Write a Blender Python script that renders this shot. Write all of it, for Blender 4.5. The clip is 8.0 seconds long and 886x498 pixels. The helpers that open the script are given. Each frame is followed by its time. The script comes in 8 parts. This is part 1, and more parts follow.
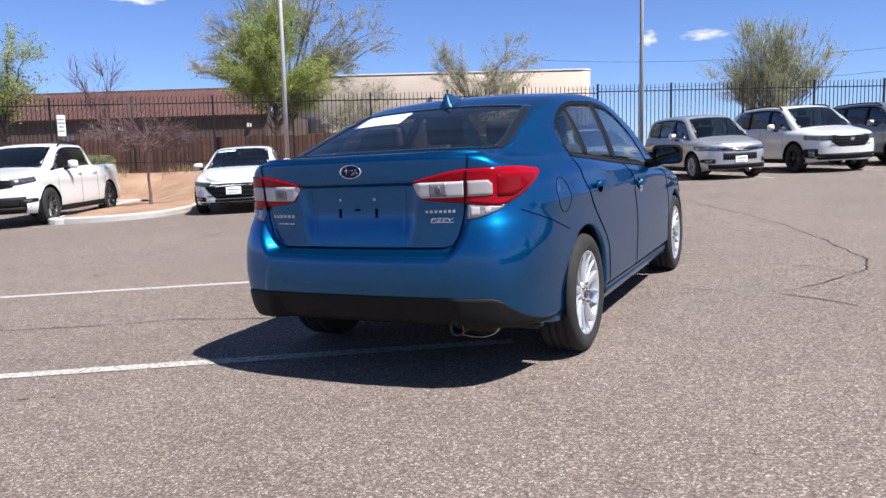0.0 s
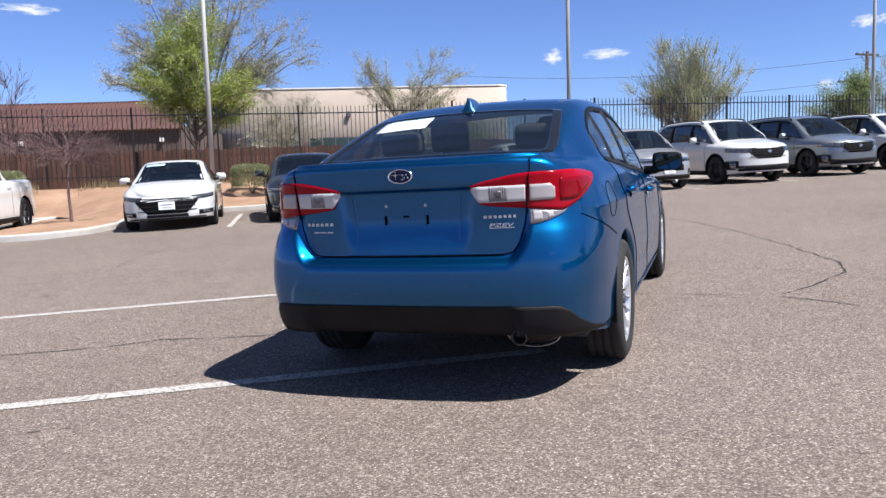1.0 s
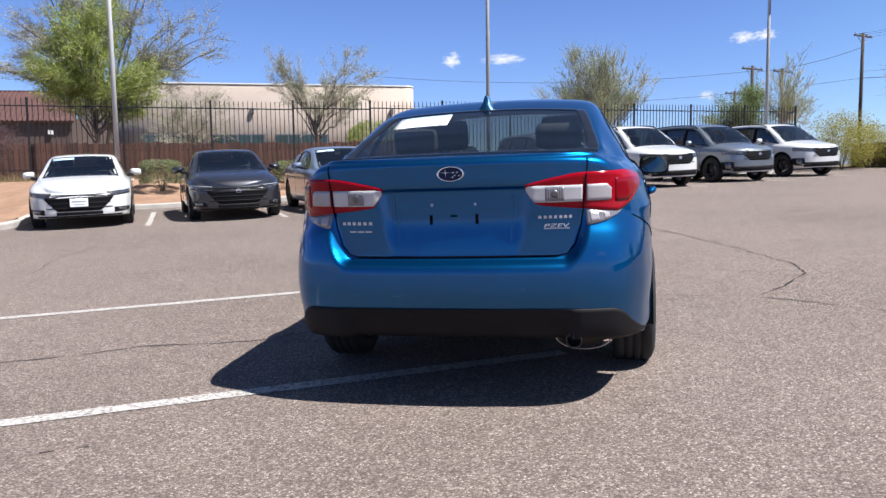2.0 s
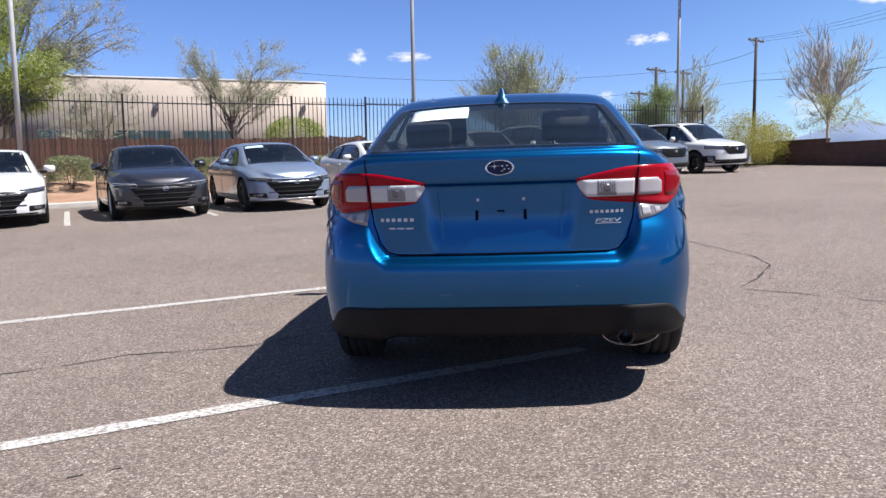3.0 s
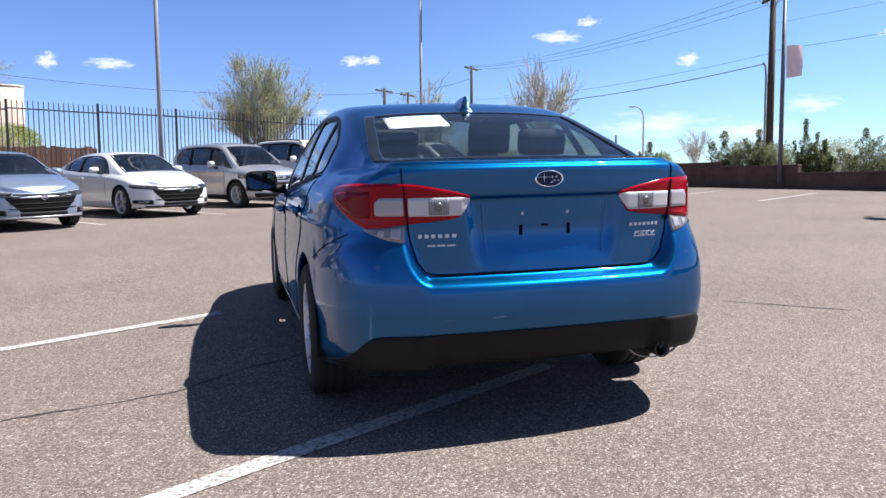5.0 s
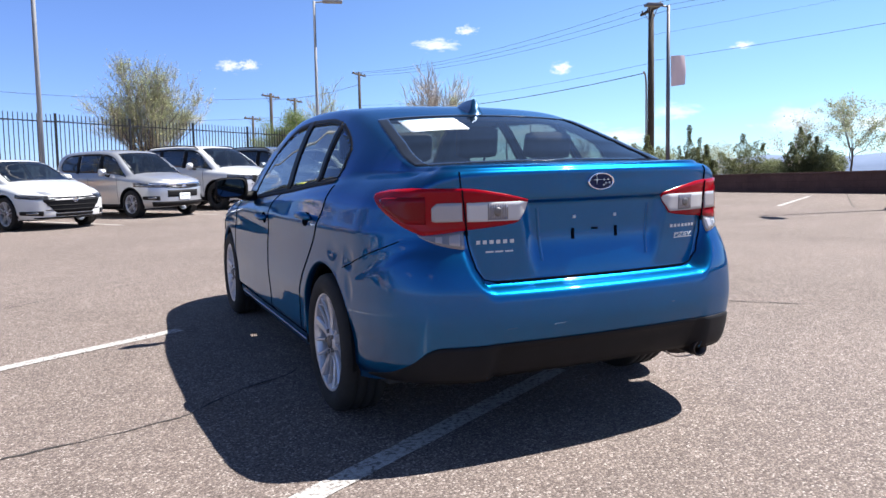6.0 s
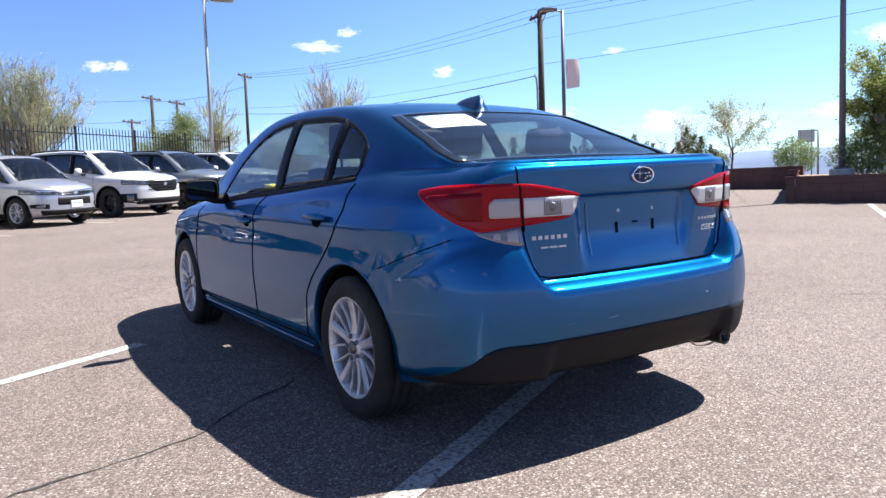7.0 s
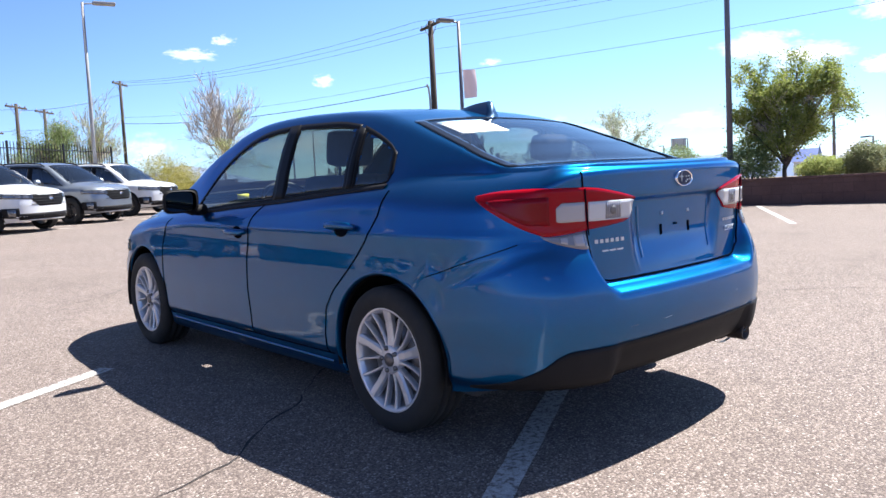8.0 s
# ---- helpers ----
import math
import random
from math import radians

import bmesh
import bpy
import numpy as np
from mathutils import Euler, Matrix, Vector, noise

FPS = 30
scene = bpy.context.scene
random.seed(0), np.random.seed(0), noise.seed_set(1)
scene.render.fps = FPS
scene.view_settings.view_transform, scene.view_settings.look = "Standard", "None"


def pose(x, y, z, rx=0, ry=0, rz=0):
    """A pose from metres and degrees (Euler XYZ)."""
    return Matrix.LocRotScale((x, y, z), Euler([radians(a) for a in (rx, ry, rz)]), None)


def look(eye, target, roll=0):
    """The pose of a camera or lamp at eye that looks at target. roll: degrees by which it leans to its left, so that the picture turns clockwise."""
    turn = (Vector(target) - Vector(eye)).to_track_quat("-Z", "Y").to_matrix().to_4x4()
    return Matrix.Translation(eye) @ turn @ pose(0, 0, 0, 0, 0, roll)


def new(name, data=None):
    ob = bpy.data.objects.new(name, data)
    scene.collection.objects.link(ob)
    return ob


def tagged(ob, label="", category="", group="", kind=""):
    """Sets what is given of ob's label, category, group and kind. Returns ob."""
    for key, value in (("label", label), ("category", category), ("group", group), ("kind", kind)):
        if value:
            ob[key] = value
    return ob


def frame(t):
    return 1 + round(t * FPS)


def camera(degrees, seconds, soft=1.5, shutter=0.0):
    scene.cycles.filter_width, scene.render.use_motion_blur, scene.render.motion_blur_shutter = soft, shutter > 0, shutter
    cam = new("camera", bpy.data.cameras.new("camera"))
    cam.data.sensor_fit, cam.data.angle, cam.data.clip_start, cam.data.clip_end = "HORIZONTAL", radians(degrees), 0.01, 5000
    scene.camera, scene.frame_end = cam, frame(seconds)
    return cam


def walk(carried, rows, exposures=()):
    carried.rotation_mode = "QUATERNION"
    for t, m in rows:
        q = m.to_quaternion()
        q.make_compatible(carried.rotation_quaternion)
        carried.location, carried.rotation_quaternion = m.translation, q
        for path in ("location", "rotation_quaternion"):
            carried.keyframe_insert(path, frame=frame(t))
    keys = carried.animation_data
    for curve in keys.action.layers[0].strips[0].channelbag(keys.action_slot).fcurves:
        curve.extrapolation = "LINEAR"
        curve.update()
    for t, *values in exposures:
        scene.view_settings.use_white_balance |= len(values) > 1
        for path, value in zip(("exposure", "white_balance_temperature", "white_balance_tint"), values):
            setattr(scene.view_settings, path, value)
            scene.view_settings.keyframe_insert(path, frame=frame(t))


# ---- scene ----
cam = camera(60.5, 8.0)
# seconds, eye (m), yaw, pitch, roll (degrees)
ROWS = [
    (0, 0.0, 0.0, 1.0394, 1.696, -6.567, 1.437),
    (0.5, -0.3439, 0.06, 1.0453, -1.362, -6.241, 1.206),
    (1, -0.6436, 0.1596, 1.0051, -4.928, -5.606, 1.764),
    (1.5, -0.9505, 0.2597, 1.016, -8.608, -5.576, 1.122),
    (2, -1.2837, 0.3796, 1.0051, -12.528, -5.687, 0.771),
    (3.5, -2.0589, 0.8754, 0.9954, -23.59, -6.05, 0.906),
    (4, -2.317, 1.1244, 0.9919, -28.952, -5.959, 0.917),
    (4.5, -2.5601, 1.3363, 0.9837, -35.012, -5.406, 0.613),
    (6, -3.1771, 2.1063, 0.9846, -49.195, -4.555, 1.05),
    (6.5, -3.3314, 2.3601, 0.9674, -53.191, -4.652, 1.872),
    (7, -3.4793, 2.6432, 0.9759, -57.743, -4.57, 1.985),
    (7.5, -3.609, 2.9333, 0.9889, -62.037, -4.336, 2.303),
    (8, -3.738, 3.2403, 0.9878, -66.515, -4.212, 2.817),
]
walk(cam, [(t, pose(x, y, z, 90 + pitch, roll, yaw)) for t, x, y, z, yaw, pitch, roll in ROWS],
     [(0, 0.96), (2, 0.96), (4.5, 1.08), (6, 1.25), (7, 1.41), (8, 1.56)])

# ---- world, sun, exposure ----
SUN_TO = Vector((0.50, -0.352, 1.0)).normalized()
SUN_ELEV = math.asin(SUN_TO.z)
SUN_AZ = math.atan2(SUN_TO.x, SUN_TO.y)
world = bpy.data.worlds.new("sky")
scene.world = world
world.use_nodes = True
wn = world.node_tree
wn.nodes.clear()
w_out = wn.nodes.new("ShaderNodeOutputWorld")
w_bg = wn.nodes.new("ShaderNodeBackground")
w_sky = wn.nodes.new("ShaderNodeTexSky")
w_sky.sky_type = "NISHITA"
w_sky.sun_disc = False
w_sky.sun_elevation = SUN_ELEV
w_sky.sun_rotation = SUN_AZ
w_sky.altitude = 1600
w_sky.air_density = 1.0
w_sky.dust_density = 0.5
w_sky.ozone_density = 1.5
w_bg.inputs["Strength"].default_value = 0.0555
w_tint = wn.nodes.new("ShaderNodeMix")
w_tint.data_type = "RGBA"
w_tint.blend_type = "MULTIPLY"
w_tint.inputs[0].default_value = 1.0
# thin bright veil in the eastern sky, clear blue to the north
w_dir = wn.nodes.new("ShaderNodeTexCoord")
w_dot = wn.nodes.new("ShaderNodeVectorMath")
w_dot.operation = "DOT_PRODUCT"
w_dot.inputs[1].default_value = (0.996, 0.087, 0.0)
w_rng = wn.nodes.new("ShaderNodeMapRange")
w_rng.interpolation_type = "SMOOTHSTEP"
w_rng.inputs["From Min"].default_value = 0.55
w_rng.inputs["From Max"].default_value = 1.0
w_veil = wn.nodes.new("ShaderNodeMix")
w_veil.data_type = "RGBA"
w_veil.inputs[6].default_value = (0.82, 0.985, 1.46, 1)
w_veil.inputs[7].default_value = (1.05, 1.30, 1.52, 1)
wn.links.new(w_dir.outputs["Generated"], w_dot.inputs[0])
wn.links.new(w_dot.outputs["Value"], w_rng.inputs["Value"])
wn.links.new(w_rng.outputs[0], w_veil.inputs[0])
w_sep = wn.nodes.new("ShaderNodeSeparateXYZ")
wn.links.new(w_dir.outputs["Generated"], w_sep.inputs[0])
w_up = wn.nodes.new("ShaderNodeMapRange")
w_up.interpolation_type = "SMOOTHSTEP"
w_up.inputs["From Min"].default_value = 0.32
w_up.inputs["From Max"].default_value = 0.65
wn.links.new(w_sep.outputs["Z"], w_up.inputs["Value"])
w_high = wn.nodes.new("ShaderNodeMix")
w_high.data_type = "RGBA"
w_high.inputs[7].default_value = (0.90, 0.86, 0.88, 1)
wn.links.new(w_up.outputs[0], w_high.inputs[0])
wn.links.new(w_veil.outputs[2], w_high.inputs[6])
wn.links.new(w_high.outputs[2], w_tint.inputs[7])
wn.links.new(w_sky.outputs[0], w_tint.inputs[6])
wn.links.new(w_tint.outputs[2], w_bg.inputs[0])
wn.links.new(w_bg.outputs[0], w_out.inputs[0])
sun = new("sun", bpy.data.lights.new("sun", "SUN"))
sun.data.energy = 5.0
sun.data.angle = radians(0.53)
sun.data.color = (1.0, 0.98, 0.95)
sun.matrix_world = look(tuple(SUN_TO * 50), (0, 0, 0))

# ---- ground plane of the lot: a gentle slope ----
G0, GX, GY = -0.068, 0.0275, 0.016


def gz(x, y):
    return G0 + GX * x + GY * y


# ---- materials ----
def mat(name, base=(0.5, 0.5, 0.5), rough=0.5, metal=0.0, **more):
    m = bpy.data.materials.new(name)
    m.use_nodes = True
    b = m.node_tree.nodes["Principled BSDF"]
    b.inputs["Base Color"].default_value = (*base, 1)
    b.inputs["Roughness"].default_value = rough
    b.inputs["Metallic"].default_value = metal
    for key, value in more.items():
        b.inputs[key.replace("_", " ")].default_value = value
    return m


def bsdf(m):
    return m.node_tree.nodes["Principled BSDF"]


def nd(m, kind, **props):
    n = m.node_tree.nodes.new(kind)
    for key, value in props.items():
        if key in n.inputs:
            n.inputs[key].default_value = value
    return n


def wire(m, a, b):
    m.node_tree.links.new(a, b)


def noise_node(m, scale, detail=6.0, rough=0.6, coord="Object"):
    tc = nd(m, "ShaderNodeTexCoord")
    n = nd(m, "ShaderNodeTexNoise", Scale=scale, Detail=detail, Roughness=rough)
    wire(m, tc.outputs[coord], n.inputs["Vector"])
    return n


def ramp_node(m, source, stops):
    r = nd(m, "ShaderNodeValToRGB")
    els = r.color_ramp.elements
    while len(els) < len(stops):
        els.new(0.5)
    for e, (p, c) in zip(els, stops):
        e.position = p
        e.color = (*c, 1)
    wire(m, source, r.inputs[0])
    return r


def mix_rgb(m, a, b, fac, mode="MIX"):
    n = nd(m, "ShaderNodeMix")
    n.data_type = "RGBA"
    n.blend_type = mode
    for value, sock in ((fac, n.inputs[0]), (a, n.inputs[6]), (b, n.inputs[7])):
        if hasattr(value, "links"):
            wire(m, value, sock)
        elif isinstance(value, (int, float)):
            sock.default_value = value
        else:
            sock.default_value = (*value, 1)
    return n.outputs[2]


def bump(m, height, strength=0.3, distance=0.01):
    n = nd(m, "ShaderNodeBump", Strength=strength, Distance=distance)
    wire(m, height, n.inputs["Height"])
    wire(m, n.outputs[0], bsdf(m).inputs["Normal"])
    return n


def grainy(name, stops, scale=8.0, rough=0.8, fine=80.0, fine_amount=0.25, bump_strength=0.3, bump_dist=0.01, coord="Object", metal=0.0):
    """Two scales of variation: broad tone from the ramp, fine grain multiplied over it, relief from the grain."""
    m = mat(name, stops[0][1], rough, metal)
    broad = noise_node(m, scale, coord=coord)
    tone = ramp_node(m, broad.outputs["Fac"], stops)
    grain = noise_node(m, fine, 4.0, 0.7, coord)
    g = ramp_node(m, grain.outputs["Fac"], [(0.3, (1 - fine_amount,) * 3), (0.7, (1 + 0,) * 3)])
    wire(m, mix_rgb(m, tone.outputs[0], g.outputs[0], 1.0, "MULTIPLY"), bsdf(m).inputs["Base Color"])
    bump(m, grain.outputs["Fac"], bump_strength, bump_dist)
    return m


def asphalt_material():
    m = mat("asphalt", (0.2, 0.16, 0.15), 0.9)
    # pale and reddish stones in a worn grey-pink binder
    tc = nd(m, "ShaderNodeTexCoord")
    v = nd(m, "ShaderNodeTexVoronoi", Scale=120.0)
    wire(m, tc.outputs["Object"], v.inputs["Vector"])
    cell = nd(m, "ShaderNodeSeparateColor")
    wire(m, v.outputs["Color"], cell.inputs[0])
    stones = ramp_node(m, cell.outputs[0], [(0.0, (0.108, 0.082, 0.071)), (0.45, (0.190, 0.150, 0.131)), (0.75, (0.25, 0.200, 0.175)), (0.93, (0.34, 0.288, 0.256)), (1.0, (0.48, 0.43, 0.39))])
    gaps = ramp_node(m, v.outputs["Distance"], [(0.3, (1, 1, 1)), (0.75, (0.55, 0.53, 0.52))])
    col = mix_rgb(m, stones.outputs[0], gaps.outputs[0], 1.0, "MULTIPLY")
    patch = noise_node(m, 0.35, 5.0, 0.6)
    tone = ramp_node(m, patch.outputs["Fac"], [(0.3, (0.84, 0.83, 0.82)), (0.55, (1, 1, 1)), (0.75, (1.1, 1.08, 1.07))])
    col = mix_rgb(m, col, tone.outputs[0], 1.0, "MULTIPLY")
    mid = noise_node(m, 3.2, 6.0, 0.7)
    tone2 = ramp_node(m, mid.outputs["Fac"], [(0.25, (0.86, 0.85, 0.85)), (0.7, (1.05, 1.04, 1.03))])
    col = mix_rgb(m, col, tone2.outputs[0], 1.0, "MULTIPLY")
    spots = noise_node(m, 1.1, 2.0, 0.4)
    oil = ramp_node(m, spots.outputs["Fac"], [(0.70, (1, 1, 1)), (0.80, (0.72, 0.71, 0.71))])
    col = mix_rgb(m, col, oil.outputs[0], 1.0, "MULTIPLY")
    wire(m, col, bsdf(m).inputs["Base Color"])
    hm = nd(m, "ShaderNodeMath")
    hm.operation = "MULTIPLY"
    hm.inputs[1].default_value = -1.0
    wire(m, v.outputs["Distance"], hm.inputs[0])
    bump(m, hm.outputs[0], 0.6, 0.006)
    return m


def car_paint(name, base, metal=0.0, flake=0.0, rough=0.35, coat=1.0):
    m = mat(name, base, rough, metal, Coat_Weight=coat, Coat_Roughness=0.03)
    if flake:
        f = noise_node(m, 900.0, 1.0, 0.5)
        r = ramp_node(m, f.outputs["Fac"], [(0.3, tuple(c * (1 - flake) for c in base)), (0.7, tuple(c * (1 + flake) for c in base))])
        dust = noise_node(m, 2.5, 5.0, 0.6)
        d = ramp_node(m, dust.outputs["Fac"], [(0.35, (0.94, 0.94, 0.94)), (0.7, (1.04, 1.04, 1.04))])
        wire(m, mix_rgb(m, r.outputs[0], d.outputs[0], 1.0, "MULTIPLY"), bsdf(m).inputs["Base Color"])
    return m


def wavy(m):
    """The clear coat of pressed sheet is never quite flat."""
    n = noise_node(m, 5.0, 2.0, 0.5)
    b = nd(m, "ShaderNodeBump", Strength=0.12, Distance=0.012)
    wire(m, n.outputs["Fac"], b.inputs["Height"])
    wire(m, b.outputs[0], bsdf(m).inputs["Coat Normal"])


M_ASPHALT = asphalt_material()
M_BLUE = car_paint("blue_metallic_paint", (0.0006, 0.087, 0.236), 0.93, 0.18, 0.38, 0.78)
wavy(M_BLUE)
bsdf(M_BLUE).inputs["Specular Tint"].default_value = (0.25, 0.55, 0.85, 1)
M_WHITE = car_paint("white_paint", (0.62, 0.62, 0.615), 0.0)
M_SILVER = car_paint("silver_metallic_paint", (0.46, 0.46, 0.48), 0.6, 0.1)
M_GREY = car_paint("dark_grey_metallic_paint", (0.036, 0.036, 0.045), 0.6, 0.1)
M_BLUEGREY = car_paint("grey_blue_metallic_paint", (0.23, 0.28, 0.37), 0.45, 0.1)
M_STEEL = car_paint("steel_blue_metallic_paint", (0.20, 0.225, 0.26), 0.55, 0.1)
M_BLACK = mat("black_gloss_trim", (0.007, 0.007, 0.008), 0.45, 0.0, Specular_IOR_Level=0.08)
M_TRIM = grainy("black_textured_plastic", [(0.3, (0.0075, 0.0070, 0.0078)), (0.7, (0.013, 0.012, 0.0135))], 6, 0.62, 400, 0.2, 0.15, 0.001)
bsdf(M_TRIM).inputs["Specular IOR Level"].default_value = 0.18
M_SEAM = mat("dark_shut_line", (0.004, 0.006, 0.010), 0.9, 0.0, Specular_IOR_Level=0.0)
M_RUBBER = grainy("tyre_rubber", [(0.3, (0.011, 0.011, 0.012)), (0.7, (0.022, 0.021, 0.020))], 9, 0.85, 200, 0.25, 0.3, 0.002)
M_RIM = mat("silver_alloy", (0.55, 0.56, 0.60), 0.34, 0.6)
M_DARKRIM = mat("black_alloy", (0.02, 0.02, 0.022), 0.3, 0.4)
M_DISC = mat("dull_brake_metal", (0.16, 0.15, 0.15), 0.45, 0.8)
M_CHROME = mat("chrome", (0.8, 0.8, 0.82), 0.08, 1.0)
M_LETTER = mat("bright_badge_metal", (0.52, 0.57, 0.62), 0.3, 0.5)
M_BADGE_BLUE = mat("badge_dark_blue", (0.006, 0.012, 0.055), 0.3, 0.0, Specular_IOR_Level=0.2)
M_RED = mat("red_lens", (0.27, 0.001, 0.008), 0.14, 0.0, Coat_Weight=0.12, Specular_IOR_Level=0.14)
M_REDDARK = mat("deep_red_lens", (0.17, 0.001, 0.006), 0.14, 0.0, Coat_Weight=0.12, Specular_IOR_Level=0.14)
M_FRIT = mat("black_glass_edge", (0.010, 0.011, 0.014), 0.04, 0.0, Specular_IOR_Level=0.55)
M_CLEAR = mat("milky_clear_lens", (0.48, 0.465, 0.47), 0.2, 0.0, Coat_Weight=0.7)
M_LAMPGREY = mat("lamp_reflector_grey", (0.19, 0.18, 0.19), 0.25, 0.2, Coat_Weight=0.6)
M_HEADLAMP = mat("headlamp_lens", (0.17, 0.175, 0.185), 0.14, 0.7, Coat_Weight=1.0)
M_LAMPDARK = mat("smoked_lamp_housing", (0.022, 0.022, 0.025), 0.12, 0.0, Coat_Weight=1.0)
M_STRIP = mat("frosted_light_strip", (0.34, 0.345, 0.36), 0.25)
M_SEAT = grainy("dark_seat_cloth", [(0.3, (0.022, 0.022, 0.024)), (0.7, (0.04, 0.04, 0.042))], 12, 0.9, 300, 0.2, 0.2, 0.002)
M_CABIN = mat("dark_cabin_plastic", (0.03, 0.03, 0.032), 0.7)
M_LINER = mat("light_grey_headliner", (0.42, 0.41, 0.39), 0.9)
M_PAPER = mat("white_paper", (0.82, 0.83, 0.82), 0.6)
M_PALEBLUE = mat("pale_blue_print", (0.45, 0.66, 0.80), 0.5)
M_PRINT = mat("grey_print", (0.30, 0.33, 0.38), 0.6)
M_YELLOW = mat("yellow_label", (0.75, 0.68, 0.05), 0.5)
M_EXHAUST = mat("stained_steel", (0.055, 0.046, 0.042), 0.45, 0.7)
M_MIRROR = mat("door_mirror_glass", (0.17, 0.20, 0.20), 0.03, 1.0)
M_PIPE_IN = mat("sooty_pipe", (0.01, 0.008, 0.007), 0.9)


def glass_material(name, tint, rough=0.0, see=0.5, sharp=3.6):
    """Tinted car glass: a clear film that lets `see` of the light through, under a clear-coat reflection."""
    m = bpy.data.materials.new(name)
    m.use_nodes = True
    t = m.node_tree
    t.nodes.clear()
    out = t.nodes.new("ShaderNodeOutputMaterial")
    tr = t.nodes.new("ShaderNodeBsdfTransparent")
    tr.inputs[0].default_value = (*[c * see for c in tint], 1)
    gl = t.nodes.new("ShaderNodeBsdfGlossy")
    gl.inputs["Roughness"].default_value = rough
    gl.inputs[0].default_value = (1, 1, 1, 1)
    lw = t.nodes.new("ShaderNodeLayerWeight")
    lw.inputs[0].default_value = 0.5
    pw = t.nodes.new("ShaderNodeMath")
    pw.operation = "POWER"
    pw.inputs[1].default_value = sharp
    fr = t.nodes.new("ShaderNodeMath")
    fr.operation = "MULTIPLY_ADD"
    fr.inputs[1].default_value = 0.92
    fr.inputs[2].default_value = 0.08
    t.links.new(lw.outputs["Facing"], pw.inputs[0])
    t.links.new(pw.outputs[0], fr.inputs[0])
    mx = t.nodes.new("ShaderNodeMixShader")
    t.links.new(fr.outputs[0], mx.inputs[0])
    t.links.new(tr.outputs[0], mx.inputs[1])
    t.links.new(gl.outputs[0], mx.inputs[2])
    t.links.new(mx.outputs[0], out.inputs[0])
    return m


M_GLASS = glass_material("clear_car_glass", (0.86, 0.93, 0.90), 0.0, 0.50)
M_TINT = glass_material("dark_tinted_car_glass", (0.8, 0.85, 0.9), 0.0, 0.16)


# ---- mesh helpers ----
def bm_to(name, bm, material, smooth=False):
    me = bpy.data.meshes.new(name)
    bm.normal_update()
    bm.to_mesh(me)
    bm.free()
    for mm in material if isinstance(material, (list, tuple)) else [material]:
        me.materials.append(mm)
    if smooth:
        me.polygons.foreach_set("use_smooth", [True] * len(me.polygons))
    return me


def part(name, bm, material, parent=None, label="", smooth=False):
    """One mesh object under a thing or part, in the parent's own space."""
    ob = new(name, bm_to(name, bm, material, smooth))
    if parent is not None:
        ob.parent = parent
    if label:
        tagged(ob, label)
    return ob


def box(bm, lo, hi, m=None, bevel=0.0):
    r = bmesh.ops.create_cube(bm, size=1.0)
    vs = r["verts"]
    c = [(a + b) / 2 for a, b in zip(lo, hi)]
    d = [b - a for a, b in zip(lo, hi)]
    for v in vs:
        v.co = Vector((v.co.x * d[0] + c[0], v.co.y * d[1] + c[1], v.co.z * d[2] + c[2]))
    if bevel:
        es = {e for v in vs for e in v.link_edges}
        r = bmesh.ops.bevel(bm, geom=list(es), offset=bevel, segments=2, affect="EDGES", profile=0.6)
        vs = list({v for f in r["faces"] for v in f.verts} | {v for v in vs if v.is_valid})
    if m is not None:
        bmesh.ops.transform(bm, matrix=m, verts=vs)
    return vs


def tube(bm, path, radii, sides=8, cap=True):
    """A tube through the points of path with a radius at each."""
    path = [Vector(p) for p in path]
    if isinstance(radii, (int, float)):
        radii = [radii] * len(path)
    rings = []
    side = None
    for i, p in enumerate(path):
        d = (path[min(i + 1, len(path) - 1)] - path[max(i - 1, 0)]).normalized()
        if side is None:
            side = d.orthogonal().normalized()
        else:
            side = (side - d * side.dot(d))
            side = side.normalized() if side.length > 1e-6 else d.orthogonal().normalized()
        up = d.cross(side)
        rings.append([bm.verts.new(p + (side * math.cos(a) + up * math.sin(a)) * radii[i]) for a in (2 * math.pi * k / sides for k in range(sides))])
    for a, b in zip(rings, rings[1:]):
        for k in range(sides):
            bm.faces.new((a[k], a[(k + 1) % sides], b[(k + 1) % sides], b[k]))
    if cap:
        bm.faces.new(rings[0][::-1])
        bm.faces.new(rings[-1])
    return rings


def lathe(bm, profile, n=40, axis="x", centre=(0, 0, 0), closed=False):
    """Turn (radius, along) points about an axis."""
    rings = []
    for r, h in profile:
        ring = []
        for k in range(n):
            a = 2 * math.pi * k / n
            c, s = r * math.cos(a), r * math.sin(a)
            p = {"x": (h, c, s), "y": (c, h, s), "z": (c, s, h)}[axis]
            ring.append(bm.verts.new(Vector(p) + Vector(centre)))
        rings.append(ring)
    pairs = list(zip(rings, rings[1:])) + ([(rings[-1], rings[0])] if closed else [])
    for a, b in pairs:
        for k in range(n):
            bm.faces.new((a[k], a[(k + 1) % n], b[(k + 1) % n], b[k]))
    return rings


def smoothstep(a, b, x):
    t = np.clip((np.asarray(x, float) - a) / (b - a), 0, 1)
    return t * t * (3 - 2 * t)


